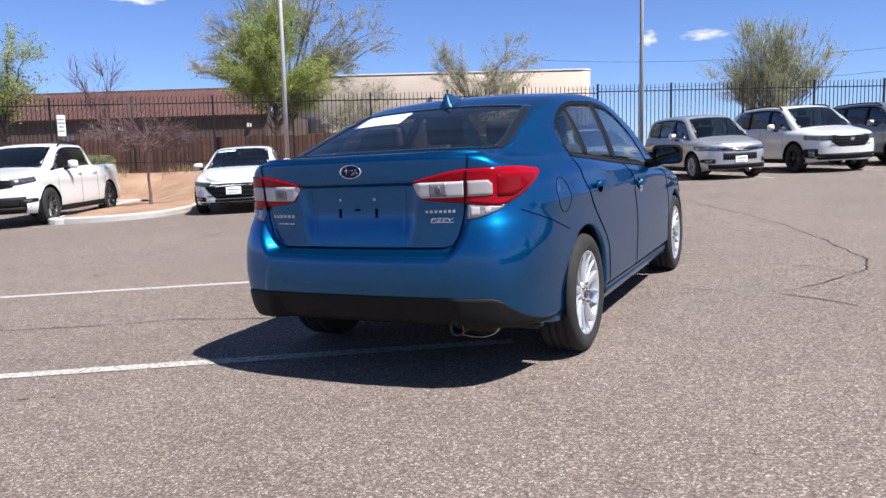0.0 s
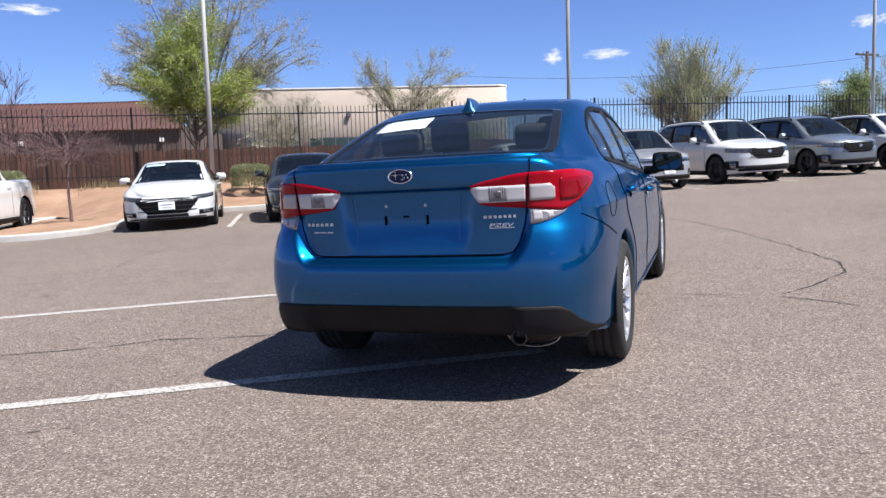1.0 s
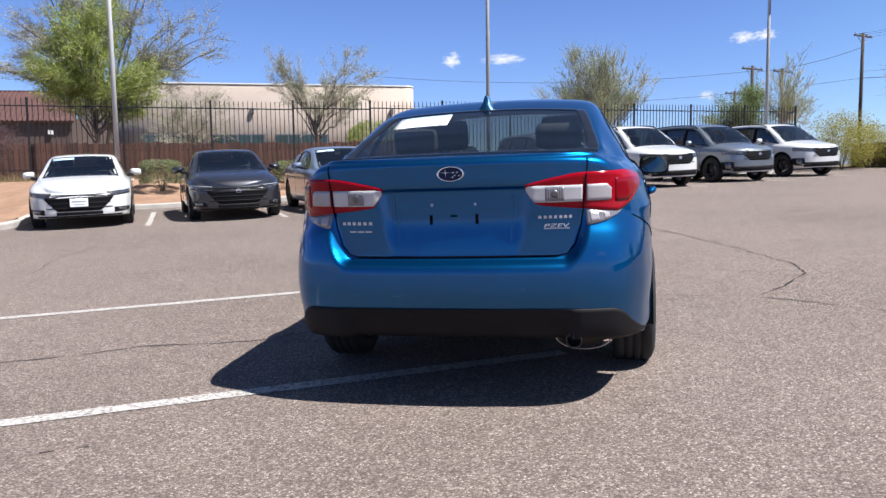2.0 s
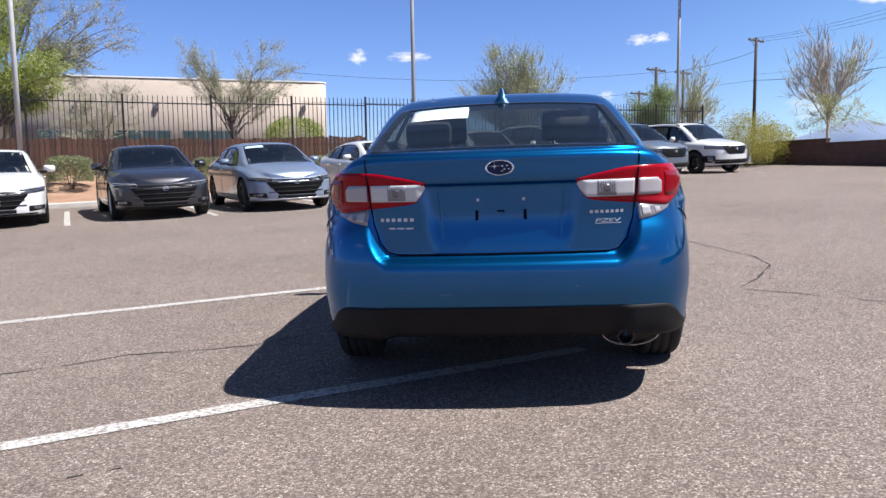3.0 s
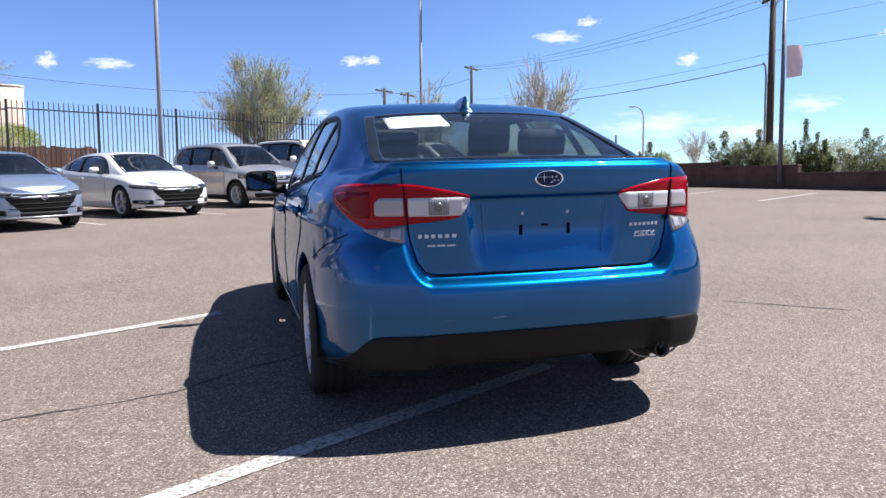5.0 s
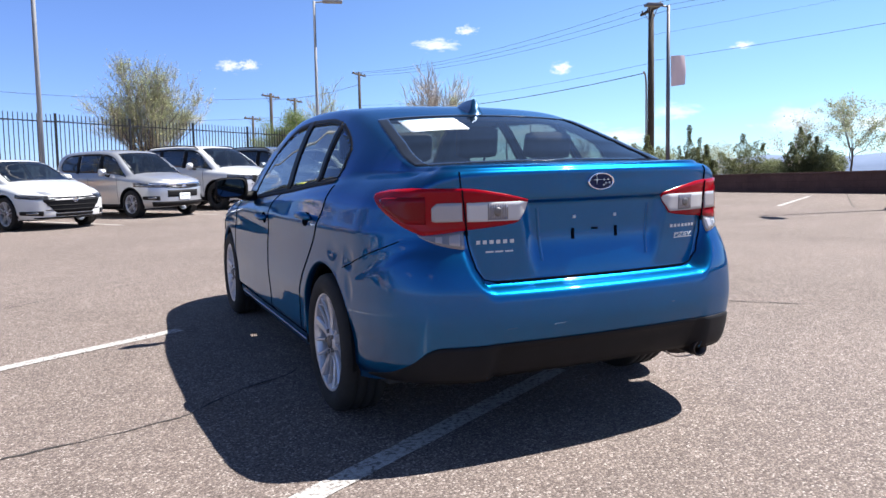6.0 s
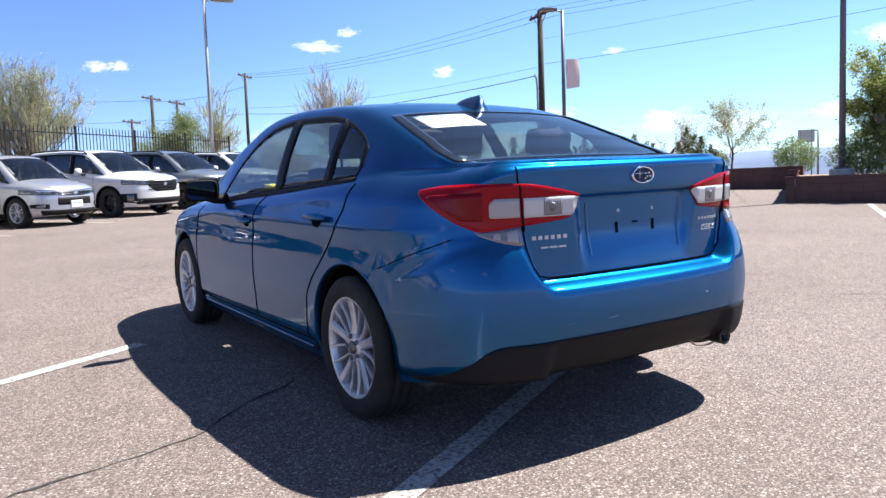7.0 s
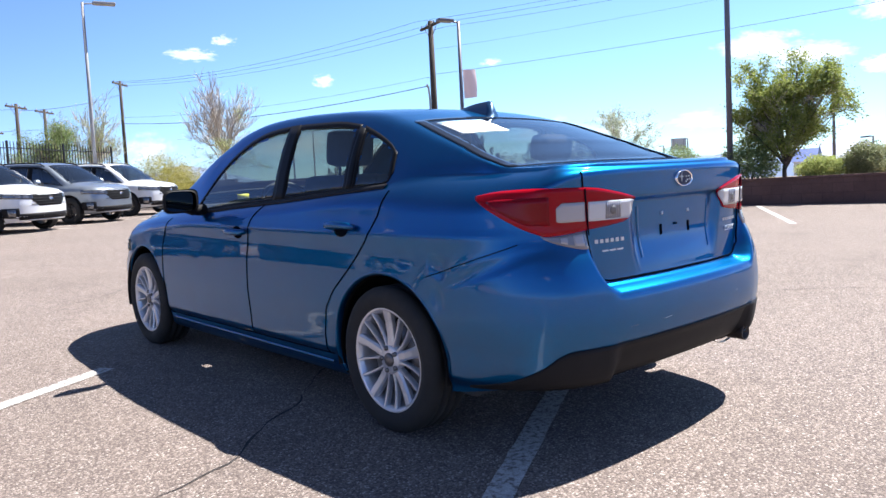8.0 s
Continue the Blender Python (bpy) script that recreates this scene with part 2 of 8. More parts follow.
def pchip(xs, ys, x):
    """Smooth interpolation that does not overshoot."""
    xs, ys = np.asarray(xs, float), np.asarray(ys, float)
    h, d = np.diff(xs), np.diff(ys) / np.diff(xs)
    m = np.zeros_like(ys)
    m[0], m[-1] = d[0], d[-1]
    for i in range(1, len(xs) - 1):
        if d[i - 1] * d[i] > 0:
            w1, w2 = 2 * h[i] + h[i - 1], h[i] + 2 * h[i - 1]
            m[i] = (w1 + w2) / (w1 / d[i - 1] + w2 / d[i])
    x = np.clip(np.asarray(x, float), xs[0], xs[-1])
    i = np.clip(np.searchsorted(xs, x, side="right") - 1, 0, len(xs) - 2)
    t = (x - xs[i]) / h[i]
    return ((1 + 2 * t) * (1 - t) ** 2 * ys[i] + t * (1 - t) ** 2 * h[i] * m[i] + t * t * (3 - 2 * t) * ys[i + 1] + t * t * (t - 1) * h[i] * m[i + 1])


def tab(table, x):
    return pchip([p[0] for p in table], [p[1] for p in table], x)


# ---- vehicles ----
class Shape:
    """A car body as one smooth grid: each column climbs the side from the sill, over the shoulder and across the roof to the centre line.
    Car space: x to the right, y forward from the rear bumper, z up from the ground."""

    def __init__(self, s, n=200, rows=48, over=30):
        self.s = s
        pts = np.array(s["plan"], float)
        # a smooth curve through the plan's points
        fine = []
        p = np.vstack([[-pts[1, 0], pts[1, 1]], pts, [-pts[-2, 0], pts[-2, 1]]])
        for i in range(1, len(p) - 2):
            d = [max(np.linalg.norm(p[i + k] - p[i + k - 1]), 1e-6) ** 0.5 for k in (0, 1, 2)]
            t0, t1, t2, t3 = 0, d[0], d[0] + d[1], d[0] + d[1] + d[2]
            for t in np.linspace(t1, t2, 30, endpoint=False):
                a1 = (t1 - t) / (t1 - t0) * p[i - 1] + (t - t0) / (t1 - t0) * p[i]
                a2 = (t2 - t) / (t2 - t1) * p[i] + (t - t1) / (t2 - t1) * p[i + 1]
                a3 = (t3 - t) / (t3 - t2) * p[i + 1] + (t - t2) / (t3 - t2) * p[i + 2]
                b1 = (t2 - t) / (t2 - t0) * a1 + (t - t0) / (t2 - t0) * a2
                b2 = (t3 - t) / (t3 - t1) * a2 + (t - t1) / (t3 - t1) * a3
                fine.append((t2 - t) / (t2 - t1) * b1 + (t - t1) / (t2 - t1) * b2)
        fine = np.array(fine + [pts[-1]])
        arc = np.r_[0, np.cumsum(np.linalg.norm(np.diff(fine, axis=0), axis=1))]
        self.len = arc[-1]
        # columns stand closer together round the detailed tail
        tail, share = s.get("tail", (0.0, 0.0))
        k = round(n * share)
        self.a = np.r_[np.linspace(0, tail, k, endpoint=False), np.linspace(tail, self.len, n - k)]
        self.px, self.py = np.interp(self.a, arc, fine[:, 0]), np.interp(self.a, arc, fine[:, 1])
        self.px[0] = self.px[-1] = 0
        tx, ty = np.gradient(self.px), np.gradient(self.py)
        ln = np.hypot(tx, ty)
        nx, ny = ty / ln, -tx / ln
        nx[0] = nx[-1] = 0
        y = self.py
        zb, zt = tab(s["bottom"], y), tab(s["shoulder"], y)
        tin, hs = tab(s["shoulder_in"], y), tab(s["shoulder_h"], y)
        long = s["length"]
        wr = 1 - smoothstep(s.get("rear_a", 0.15), s.get("rear_b", 0.75), y)
        wf = smoothstep(long - s.get("front_b", 0.75), long - s.get("front_a", 0.15), y)
        f = np.linspace(0, 1, rows)
        z = zb[:, None] + (zt - zb)[:, None] * f[None]
        rear_in = tab(s["rear"], z)
        if "corner" in s:
            edge = tab(s["lid_edge"], z)
            mid = 1 - smoothstep(edge - s["lid_step"], edge + s["lid_step"], self.px[:, None])
            rear_in = mid * rear_in + (1 - mid) * tab(s["corner"], z)
        inset = wr[:, None] * rear_in + wf[:, None] * tab(s["front"], z) + (1 - wr - wf)[:, None] * tab(s["side"], z)
        q = np.clip((zt[:, None] - z) / hs[:, None], 0, 1)
        inset = inset + tin[:, None] * (1 - np.sqrt(np.clip(1 - (1 - q) ** 2, 0, 1))) * 0.6 + tin[:, None] * (1 - q) ** 2 * 0.4
        if "recess" in s:
            x0, z0, z1, depth = s["recess"]
            # its upper border follows the crease between the lamps, its sides fall in towards the bumper
            half = x0 - 0.16 * np.clip(z1 - z, 0, 1)
            near = (1 - smoothstep(half - 0.03, half + 0.03, self.px[:, None])) * (y < 1.0)[:, None]
            inset = inset + depth * near * smoothstep(z0 - 0.05, z0 + 0.16, z) * (1 - smoothstep(z1 - 0.010, z1 + 0.010, z))
        wall = np.stack([self.px[:, None] - nx[:, None] * inset, self.py[:, None] - ny[:, None] * inset, z], -1)
        wall[0, :, 0] = wall[-1, :, 0] = 0
        wall[:, :, 0] = np.maximum(wall[:, :, 0], 0)
        ex, ey, ez = wall[:, -1, 0], np.maximum.accumulate(wall[:, -1, 1]), wall[:, -1, 2]
        wall[:, -1, 1] = ey
        zc = np.maximum(tab(s["centre"], ey), ez)
        cr = np.clip(ex / 0.5, 0, 1)
        zc = ez + (zc - ez) * smoothstep(0, 1, cr)
        xr = np.minimum(tab(s["rail_x"], ey), ex * 0.97)
        zr = ez + (zc - ez) * tab(s["rail_k"], ey)
        half = over // 2
        u = np.linspace(0, 1, half + 1)[1:]
        bulge = 0.03 * np.clip((zc - ez) / 0.4, 0, 1)
        sx = ex[:, None] + (xr - ex)[:, None] * u + (bulge[:, None] * 4 * u * (1 - u)) * 0.7
        sz = ez[:, None] + (zr - ez)[:, None] * u
        v = np.linspace(0, 1, over - half + 1)[1:]
        rx = xr[:, None] * (1 - v)
        rz = zr[:, None] + (zc - zr)[:, None] * (1 - (1 - v[None]) ** 2.4)
        shell = np.stack([np.c_[sx, rx], np.repeat(ey[:, None], over, 1), np.c_[sz, rz]], -1)
        self.rows, self.half, self.over = rows, half, over
        g = np.concatenate([wall, shell], 1)
        for _ in range(s.get("smooth", 3)):
            h = g.copy()
            k0 = rows - 6
            h[:, k0:-1, [0, 2]] = 0.5 * g[:, k0:-1, [0, 2]] + 0.25 * (g[:, k0 - 1:-2, [0, 2]] + g[:, k0 + 1:, [0, 2]])
            g = h
        for _ in range(s.get("smooth_along", 2)):
            h = g.copy()
            h[1:-1, rows:, 2] = 0.5 * g[1:-1, rows:, 2] + 0.25 * (g[:-2, rows:, 2] + g[2:, rows:, 2])
            g = h
        g[:, -1, 0] = 0
        g[0, :, 0] = g[-1, :, 0] = 0
        self.g = g
        dj, dk = np.gradient(g, axis=0), np.gradient(g, axis=1)
        nn = np.cross(dj, dk)
        self.n = nn / np.maximum(np.linalg.norm(nn, axis=-1, keepdims=True), 1e-9)
        self.n[0, :rows, 0] = 0

    # where on the grid
    def j_a(self, a):
        return np.interp(a, self.a, np.arange(len(self.a)))

    def a_y(self, y):
        i = np.searchsorted(self.py, y)
        return float(np.interp(y, self.py, self.a))

    def a_x(self, x, end="rear"):
        """Arc length at which the plan is x out from the centre line, near one end."""
        h = len(self.px) // 2
        if end == "rear":
            i = int(np.argmax(self.px[:h] > self.px[:h].max() * 0.985))
            return float(np.interp(x, self.px[:i + 1], self.a[:i + 1]))
        q = self.px[::-1]
        i = int(np.argmax(q[:h] > q[:h].max() * 0.985))
        return float(self.len - np.interp(x, q[:i + 1], self.a[:i + 1]))

    def at(self, j, k):
        j, k = np.clip(j, 0, self.g.shape[0] - 1.001), np.clip(k, 0, self.g.shape[1] - 1.001)
        a, b = int(j), int(k)
        u, v = j - a, k - b
        mixed = [(1 - u) * (1 - v) * m[a, b] + u * (1 - v) * m[a + 1, b] + (1 - u) * v * m[a, b + 1] + u * v * m[a + 1, b + 1] for m in (self.g, self.n)]
        nn = mixed[1] / max(np.linalg.norm(mixed[1]), 1e-9)
        return mixed[0], nn

    def wall(self, a, z):
        j = float(self.j_a(a))
        a0 = int(min(j, len(self.a) - 2))
        u = j - a0
        col = (1 - u) * self.g[a0, :self.rows, 2] + u * self.g[a0 + 1, :self.rows, 2]
        return self.at(j, float(np.interp(z, col, np.arange(self.rows))))

    def side(self, y, q):
        """A place on the cabin's side: q 0 at the belt, 1 at the roof rail. The pillars lean forward a little."""
        y = y + self.s.get("lean", 0.0) * q
        j = float(np.interp(y, self.g[:, self.rows - 1, 1], np.arange(len(self.a))))
        return self.at(j, self.rows - 1 + q * self.half)

    def top(self, y, x):
        """A place on the upper surfaces, x out from the centre line."""
        j = float(np.interp(y, self.g[:, -1, 1], np.arange(len(self.a))))
        a0 = int(min(j, len(self.a) - 2))
        u = j - a0
        col = ((1 - u) * self.g[a0, self.rows - 1:, 0] + u * self.g[a0 + 1, self.rows - 1:, 0])[::-1]
        k = float(np.interp(abs(x), col, np.arange(len(col))[::-1]))
        p, n = self.at(j, self.rows - 1 + k)
        if x < 0:
            p, n = p * [-1, 1, 1], n * [-1, 1, 1]
        return p, n

    def patch(self, where, a0, a1, lo, hi, sgn=1, off=0.004, thick=0.012, n=24, m=6, bm=None):
        """A curved plate on the body between two borders lo(a), hi(a), with a rim that goes down into the body."""
        bm = bm or bmesh.new()
        fn = {"wall": self.wall, "side": self.side, "top": self.top}[where]
        flo, fhi = (t if callable(t) else (lambda a, t=t: float(tab(t, a)) if isinstance(t, (list, tuple)) else t) for t in (lo, hi))
        grid, deep = [], []
        for i in range(n + 1):
            a = a0 + (a1 - a0) * i / n
            l, h = flo(a), fhi(a)
            col, dcol = [], []
            for k in range(m + 1):
                t = l + (h - l) * k / m
                aa, mirror = a, sgn
                if where == "wall" and a < 0:
                    aa, mirror = -a, -sgn
                if where == "wall" and a > self.len:
                    aa, mirror = 2 * self.len - a, -sgn
                p, nn = fn(aa, t)
                p, nn = np.array(p), np.array(nn)
                if mirror < 0:
                    p[0], nn[0] = -p[0], -nn[0]
                col.append(bm.verts.new(p + nn * off))
                dcol.append(p + nn * (off - thick))
            grid.append(col)
            deep.append(dcol)
        faces = []
        for i in range(n):
            for k in range(m):
                faces.append(bm.faces.new((grid[i][k], grid[i + 1][k], grid[i + 1][k + 1], grid[i][k + 1])))
        rim = [(i, 0) for i in range(n)] + [(n, k) for k in range(m)] + [(i, m) for i in range(n, 0, -1)] + [(0, k) for k in range(m, 0, -1)]
        low = [bm.verts.new(deep[i][k]) for i, k in rim]
        for t in range(len(rim)):
            (i, k), (i2, k2) = rim[t], rim[(t + 1) % len(rim)]
            faces.append(bm.faces.new((grid[i2][k2], grid[i][k], low[t], low[(t + 1) % len(rim)])))
        if where == "top":
            bm.normal_update()
            flip = sum(f.normal.z for f in faces[: n * m]) < 0
        else:
            flip = sgn < 0
        if flip:
            bmesh.ops.reverse_faces(bm, faces=faces)
        return bm

    def strip(self, where, pts, width=0.008, sgn=1, off=0.003, bm=None):
        """A narrow ribbon along points (a, t) of the surface: a shut line or a moulding."""
        bm = bm or bmesh.new()
        fn = {"wall": self.wall, "side": self.side, "top": self.top}[where]
        rows = []
        ps = []
        for a, t in pts:
            p, nn = fn(abs(a) if where == "wall" else a, t)
            p, nn = np.array(p), np.array(nn)
            if sgn < 0 or (where == "wall" and a < 0):
                p[0], nn[0] = -p[0], -nn[0]
            ps.append((Vector(p), Vector(nn)))
        for i, (p, nn) in enumerate(ps):
            d = (ps[min(i + 1, len(ps) - 1)][0] - ps[max(i - 1, 0)][0]).normalized()
            w = d.cross(nn).normalized() * width / 2
            rows.append([bm.verts.new(p + nn * (off - 0.004) - w * 1.2), bm.verts.new(p + nn * off - w), bm.verts.new(p + nn * off + w), bm.verts.new(p + nn * (off - 0.004) + w * 1.2)])
        for r0, r1 in zip(rows, rows[1:]):
            for k in range(3):
                bm.faces.new((r0[k], r0[k + 1], r1[k + 1], r1[k]))
        return bm

    def line(self, where, p0, p1, n=14):
        return [(p0[0] + (p1[0] - p0[0]) * i / n, p0[1] + (p1[1] - p0[1]) * i / n) for i in range(n + 1)]

    def body(self, arches=(), holes=()):
        """The painted shell. arches: (y, z, radius). holes: (where, y0, y1, lo, hi) regions of glass, cut away."""
        g = self.g.copy()
        nj, nk = g.shape[:2]
        r_ = self.rows
        gone = np.zeros((nj - 1, nk - 1), bool)
        for yc, zc, rad in arches:
            w = g[:, :r_]
            dy, dz = w[..., 1] - yc, w[..., 2] - zc
            d = np.hypot(dy, dz)
            sidecol = (self.px > self.px.max() * 0.8)[:, None]
            inside = (d < rad) & sidecol
            full = inside[:-1, :-1] & inside[1:, :-1] & inside[:-1, 1:] & inside[1:, 1:]
            gone[:, :r_ - 1] |= full
            # rim vertices of the cut go onto the circle
            keep = np.zeros_like(inside)
            for a in (0, 1):
                for b in (0, 1):
                    keep[a:nj - 1 + a, b:r_ - 1 + b] |= ~full
            snap = inside & keep & (d > 1e-4)
            k = np.where(snap, rad / np.maximum(d, 1e-6), 1)
            g[:, :r_, 1] = np.where(snap, yc + dy * k, g[:, :r_, 1])
            g[:, :r_, 2] = np.where(snap & (zc + dz * k > g[:, :1, 2] - 0.02), zc + dz * k, g[:, :r_, 2])
        cy = (g[:-1, :-1, 1] + g[1:, 1:, 1]) / 2
        cx = (g[:-1, :-1, 0] + g[1:, 1:, 0]) / 2
        for where, y0, y1, lo, hi in holes:
            for j in range(nj - 1):
                for k in range(r_ - 1, nk - 1):
                    t = (k + 0.5 - (r_ - 1)) / self.half if where == "side" else cx[j, k]
                    y = cy[j, k] - (self.s.get("lean", 0.0) * t if where == "side" else 0.0)
                    if y0 < y < y1:
                        if where == "top" and k < r_ - 1 + self.half * 0.5:
                            continue
                        if where == "side" and t > 1.0:
                            continue
                        if float(tab(lo, y)) < t < float(tab(hi, y)):
                            gone[j, k] = True
        me_v = np.concatenate([g.reshape(-1, 3), (g * [-1, 1, 1]).reshape(-1, 3)])
        half_n = nj * nk
        faces = []
        for j in range(nj - 1):
            for k in range(nk - 1):
                if gone[j, k]:
                    continue
                a, b, c, d = j * nk + k, (j + 1) * nk + k, (j + 1) * nk + k + 1, j * nk + k + 1
                faces.append((a, b, c, d))
                faces.append((half_n + d, half_n + c, half_n + b, half_n + a))
        me = bpy.data.meshes.new("tmp")
        me.from_pydata(me_v.tolist(), [], faces)
        bm = bmesh.new()
        bm.from_mesh(me)
        bpy.data.meshes.remove(me)
        bmesh.ops.delete(bm, geom=[v for v in bm.verts if not v.link_faces], context="VERTS")
        bmesh.ops.remove_doubles(bm, verts=bm.verts, dist=0.0008)
        bmesh.ops.dissolve_degenerate(bm, edges=bm.edges, dist=0.0004)
        return bm


def add(parent, name, bm, material, label="", smooth=True):
    return part(name, bm, material, parent, label, smooth)


def set_on_ground(ob, x, y, heading, sink=0.0):
    """heading: degrees clockwise from +y in which the thing faces. It stands square to the sloping lot."""
    up = Vector((-GX, -GY, 1)).normalized()
    h = radians(heading)
    fwd = Vector((math.sin(h), math.cos(h), 0))
    fwd = (fwd - up * fwd.dot(up)).normalized()
    right = fwd.cross(up)
    m = Matrix((right, fwd, up)).transposed().to_4x4()
    m.translation = (x, y, gz(x, y) - sink)
    ob.matrix_world = m
    return ob


def make_wheel(parent, x, y, z, sgn, tyre_r, rim_r, width, spokes, rim_mat, pairs=False, detail=48, name="wheel"):
    """An alloy wheel; x is the outer face, sgn the side it faces."""
    bm = bmesh.new()
    o = sgn
    prof = [(rim_r * 0.96, -width * o), (rim_r * 0.93, -width * 0.7 * o), (rim_r * 0.90, -0.04 * o), (rim_r * 0.94, -0.016 * o), (rim_r, -0.008 * o), (rim_r + 0.006, -0.012 * o), (rim_r + 0.004, -0.025 * o)]
    lathe(bm, prof, detail)
    # spokes: (angle at the hub, angle at the rim, width at the hub, width at the rim)
    plan = []
    if spokes == 15:
        for i in range(5):
            a = 2 * math.pi * (i + 0.25) / 5
            plan += [(a, a, 0.040, 0.046), (a + 0.36, a + 0.46, 0.013, 0.012), (a - 0.36, a - 0.46, 0.013, 0.012)]
    else:
        for i in range(spokes):
            a = 2 * math.pi * (i // 2 + 0.25) / (spokes // 2)
            k = 1 if i % 2 else -1
            plan.append((a + 0.26 * k, a + 0.17 * k, 0.020, 0.021))
    shapes = []
    for root, a, w0, w1 in plan:
        sb = bmesh.new()
        rings = []
        for t in (0.0, 0.35, 0.7, 1.0):
            r = rim_r * (0.20 + 0.75 * t)
            aa = root + (a - root) * t
            w = (w0 + (w1 - w0) * t) * (1.15 if t in (0.0, 1.0) else 1)
            dish = (-0.030 + 0.016 * t - 0.008 * math.sin(math.pi * t)) * o
            c, s = math.cos(aa), math.sin(aa)
            ring = []
            for du, dx in ((-1, -0.022), (-1, -0.004), (-0.55, 0.004), (0.55, 0.004), (1, -0.004), (1, -0.022)):
                ring.append(sb.verts.new((dish + dx * o, r * c - du * w / 2 * s, r * s + du * w / 2 * c)))
            rings.append(ring)
        for r0, r1 in zip(rings, rings[1:]):
            for k in range(6):
                sb.faces.new((r0[k], r0[(k + 1) % 6], r1[(k + 1) % 6], r1[k]))
        bmesh.ops.recalc_face_normals(sb, faces=sb.faces)
        shapes.append(sb)
    bmesh.ops.recalc_face_normals(bm, faces=bm.faces)
    wheel = add(parent, name, bm, rim_mat, "silver alloy wheel" if rim_mat is M_RIM else "black alloy wheel")
    wheel.location = (x, y, z)
    for sb in shapes:
        add(wheel, "spoke", sb, rim_mat, "", False)
    bm = bmesh.new()
    hub_profile = [(rim_r * 0.30, -0.055 * o), (rim_r * 0.29, -0.028 * o), (rim_r * 0.24, -0.022 * o), (0.001, -0.024 * o)]
    lathe(bm, hub_profile, 24)
    add(wheel, "hub", bm, rim_mat)
    bm = bmesh.new()
    b = -o
    lathe(bm, [(rim_r - 0.004, 0.012 * b), (rim_r + 0.012, 0.003 * b), (rim_r + (tyre_r - rim_r) * 0.5, -0.008 * b), (tyre_r - 0.018, 0.004 * b), (tyre_r - 0.005, 0.016 * b), (tyre_r, 0.032 * b), *[(tyre_r - d, (g + e) * b) for g in (0.06, width / 2, width - 0.06) for e, d in ((-0.006, 0.0), (-0.004, 0.007), (0.004, 0.007), (0.006, 0.0))], (tyre_r, (width - 0.03) * b), (tyre_r - 0.008, (width - 0.014) * b), (rim_r + 0.02, (width + 0.002) * b), (rim_r - 0.004, (width - 0.012) * b)], detail)
    bmesh.ops.recalc_face_normals(bm, faces=bm.faces)
    add(wheel, "tyre", bm, M_RUBBER, "black rubber tyre")
    bm = bmesh.new()
    lathe(bm, [(0.06, -0.075 * o), (0.07, -0.07 * o), (rim_r * 0.70, -0.07 * o), (rim_r * 0.70, -0.09 * o), (0.001, -0.09 * o)], 28)
    add(wheel, "brake_disc", bm, M_DISC)
    bm = bmesh.new()
    lathe(bm, [(0.030, -0.026 * o), (0.029, -0.016 * o), (0.022, -0.013 * o), (0.001, -0.012 * o)], 18)
    for k in range(5):
        a = 2 * math.pi * k / 5
        lathe(bm, [(0.011, -0.03 * o), (0.010, -0.014 * o), (0.001, -0.013 * o)], 8, centre=(0, 0.05 * math.cos(a), 0.05 * math.sin(a)))
    add(wheel, "centre_cap", bm, M_DARKRIM if rim_mat is M_DARKRIM else M_DISC)
    return wheel


def arch_liner(parent, x, y, z, rad, sgn, depth=0.32):
    """The dark tub inside a wheel arch."""
    bm = bmesh.new()
    n = 24
    a0, a1 = radians(-12), radians(188)
    rings = []
    for i in range(n + 1):
        a = a0 + (a1 - a0) * i / n
        c, s = math.cos(a), math.sin(a)
        rings.append([bm.verts.new((sgn * xx, y + r * c, z + r * s)) for xx, r in ((x - 0.004, rad + 0.004), (x - 0.03, rad - 0.012), (x - 0.06, rad + 0.02), (x - depth, rad + 0.02))])
    for p, q in zip(rings, rings[1:]):
        for k in range(3):
            bm.faces.new((p[k], q[k], q[k + 1], p[k + 1]))
    back = [r[3] for r in rings]
    bm.faces.new(back)
    add(parent, "wheel_arch_liner", bm, M_TRIM, "", True)


def seat_mesh(w=0.5, h=0.62):
    bm = bmesh.new()
    box(bm, (-w / 2, -0.05, 0.26), (w / 2, 0.48, 0.42), bevel=0.05)
    box(bm, (-w / 2, -0.14, 0.36), (w / 2, 0.02, 0.36 + h), Matrix.Rotation(radians(12), 4, "X"), bevel=0.05)
    return bm


def headrest_mesh(w=0.26, h=0.19):
    bm = bmesh.new()
    box(bm, (-w / 2, -0.06, 0.0), (w / 2, 0.05, h), bevel=0.04)
    for x in (-0.06, 0.06):
        tube(bm, [(x, 0, -0.10), (x, 0, 0.02)], 0.007, 6)
    return bm


def add_seat(parent, x, y, z, w=0.5, h=0.62):
    s = add(parent, "seat", seat_mesh(w, h), M_SEAT, "dark cloth car seat")
    s.location = (x, y, z)
    hr = add(s, "headrest", headrest_mesh(), M_SEAT)
    hr.location = (0, -0.24, 0.36 + h + 0.02)
    hr.rotation_euler = (radians(8), 0, 0)
    return s


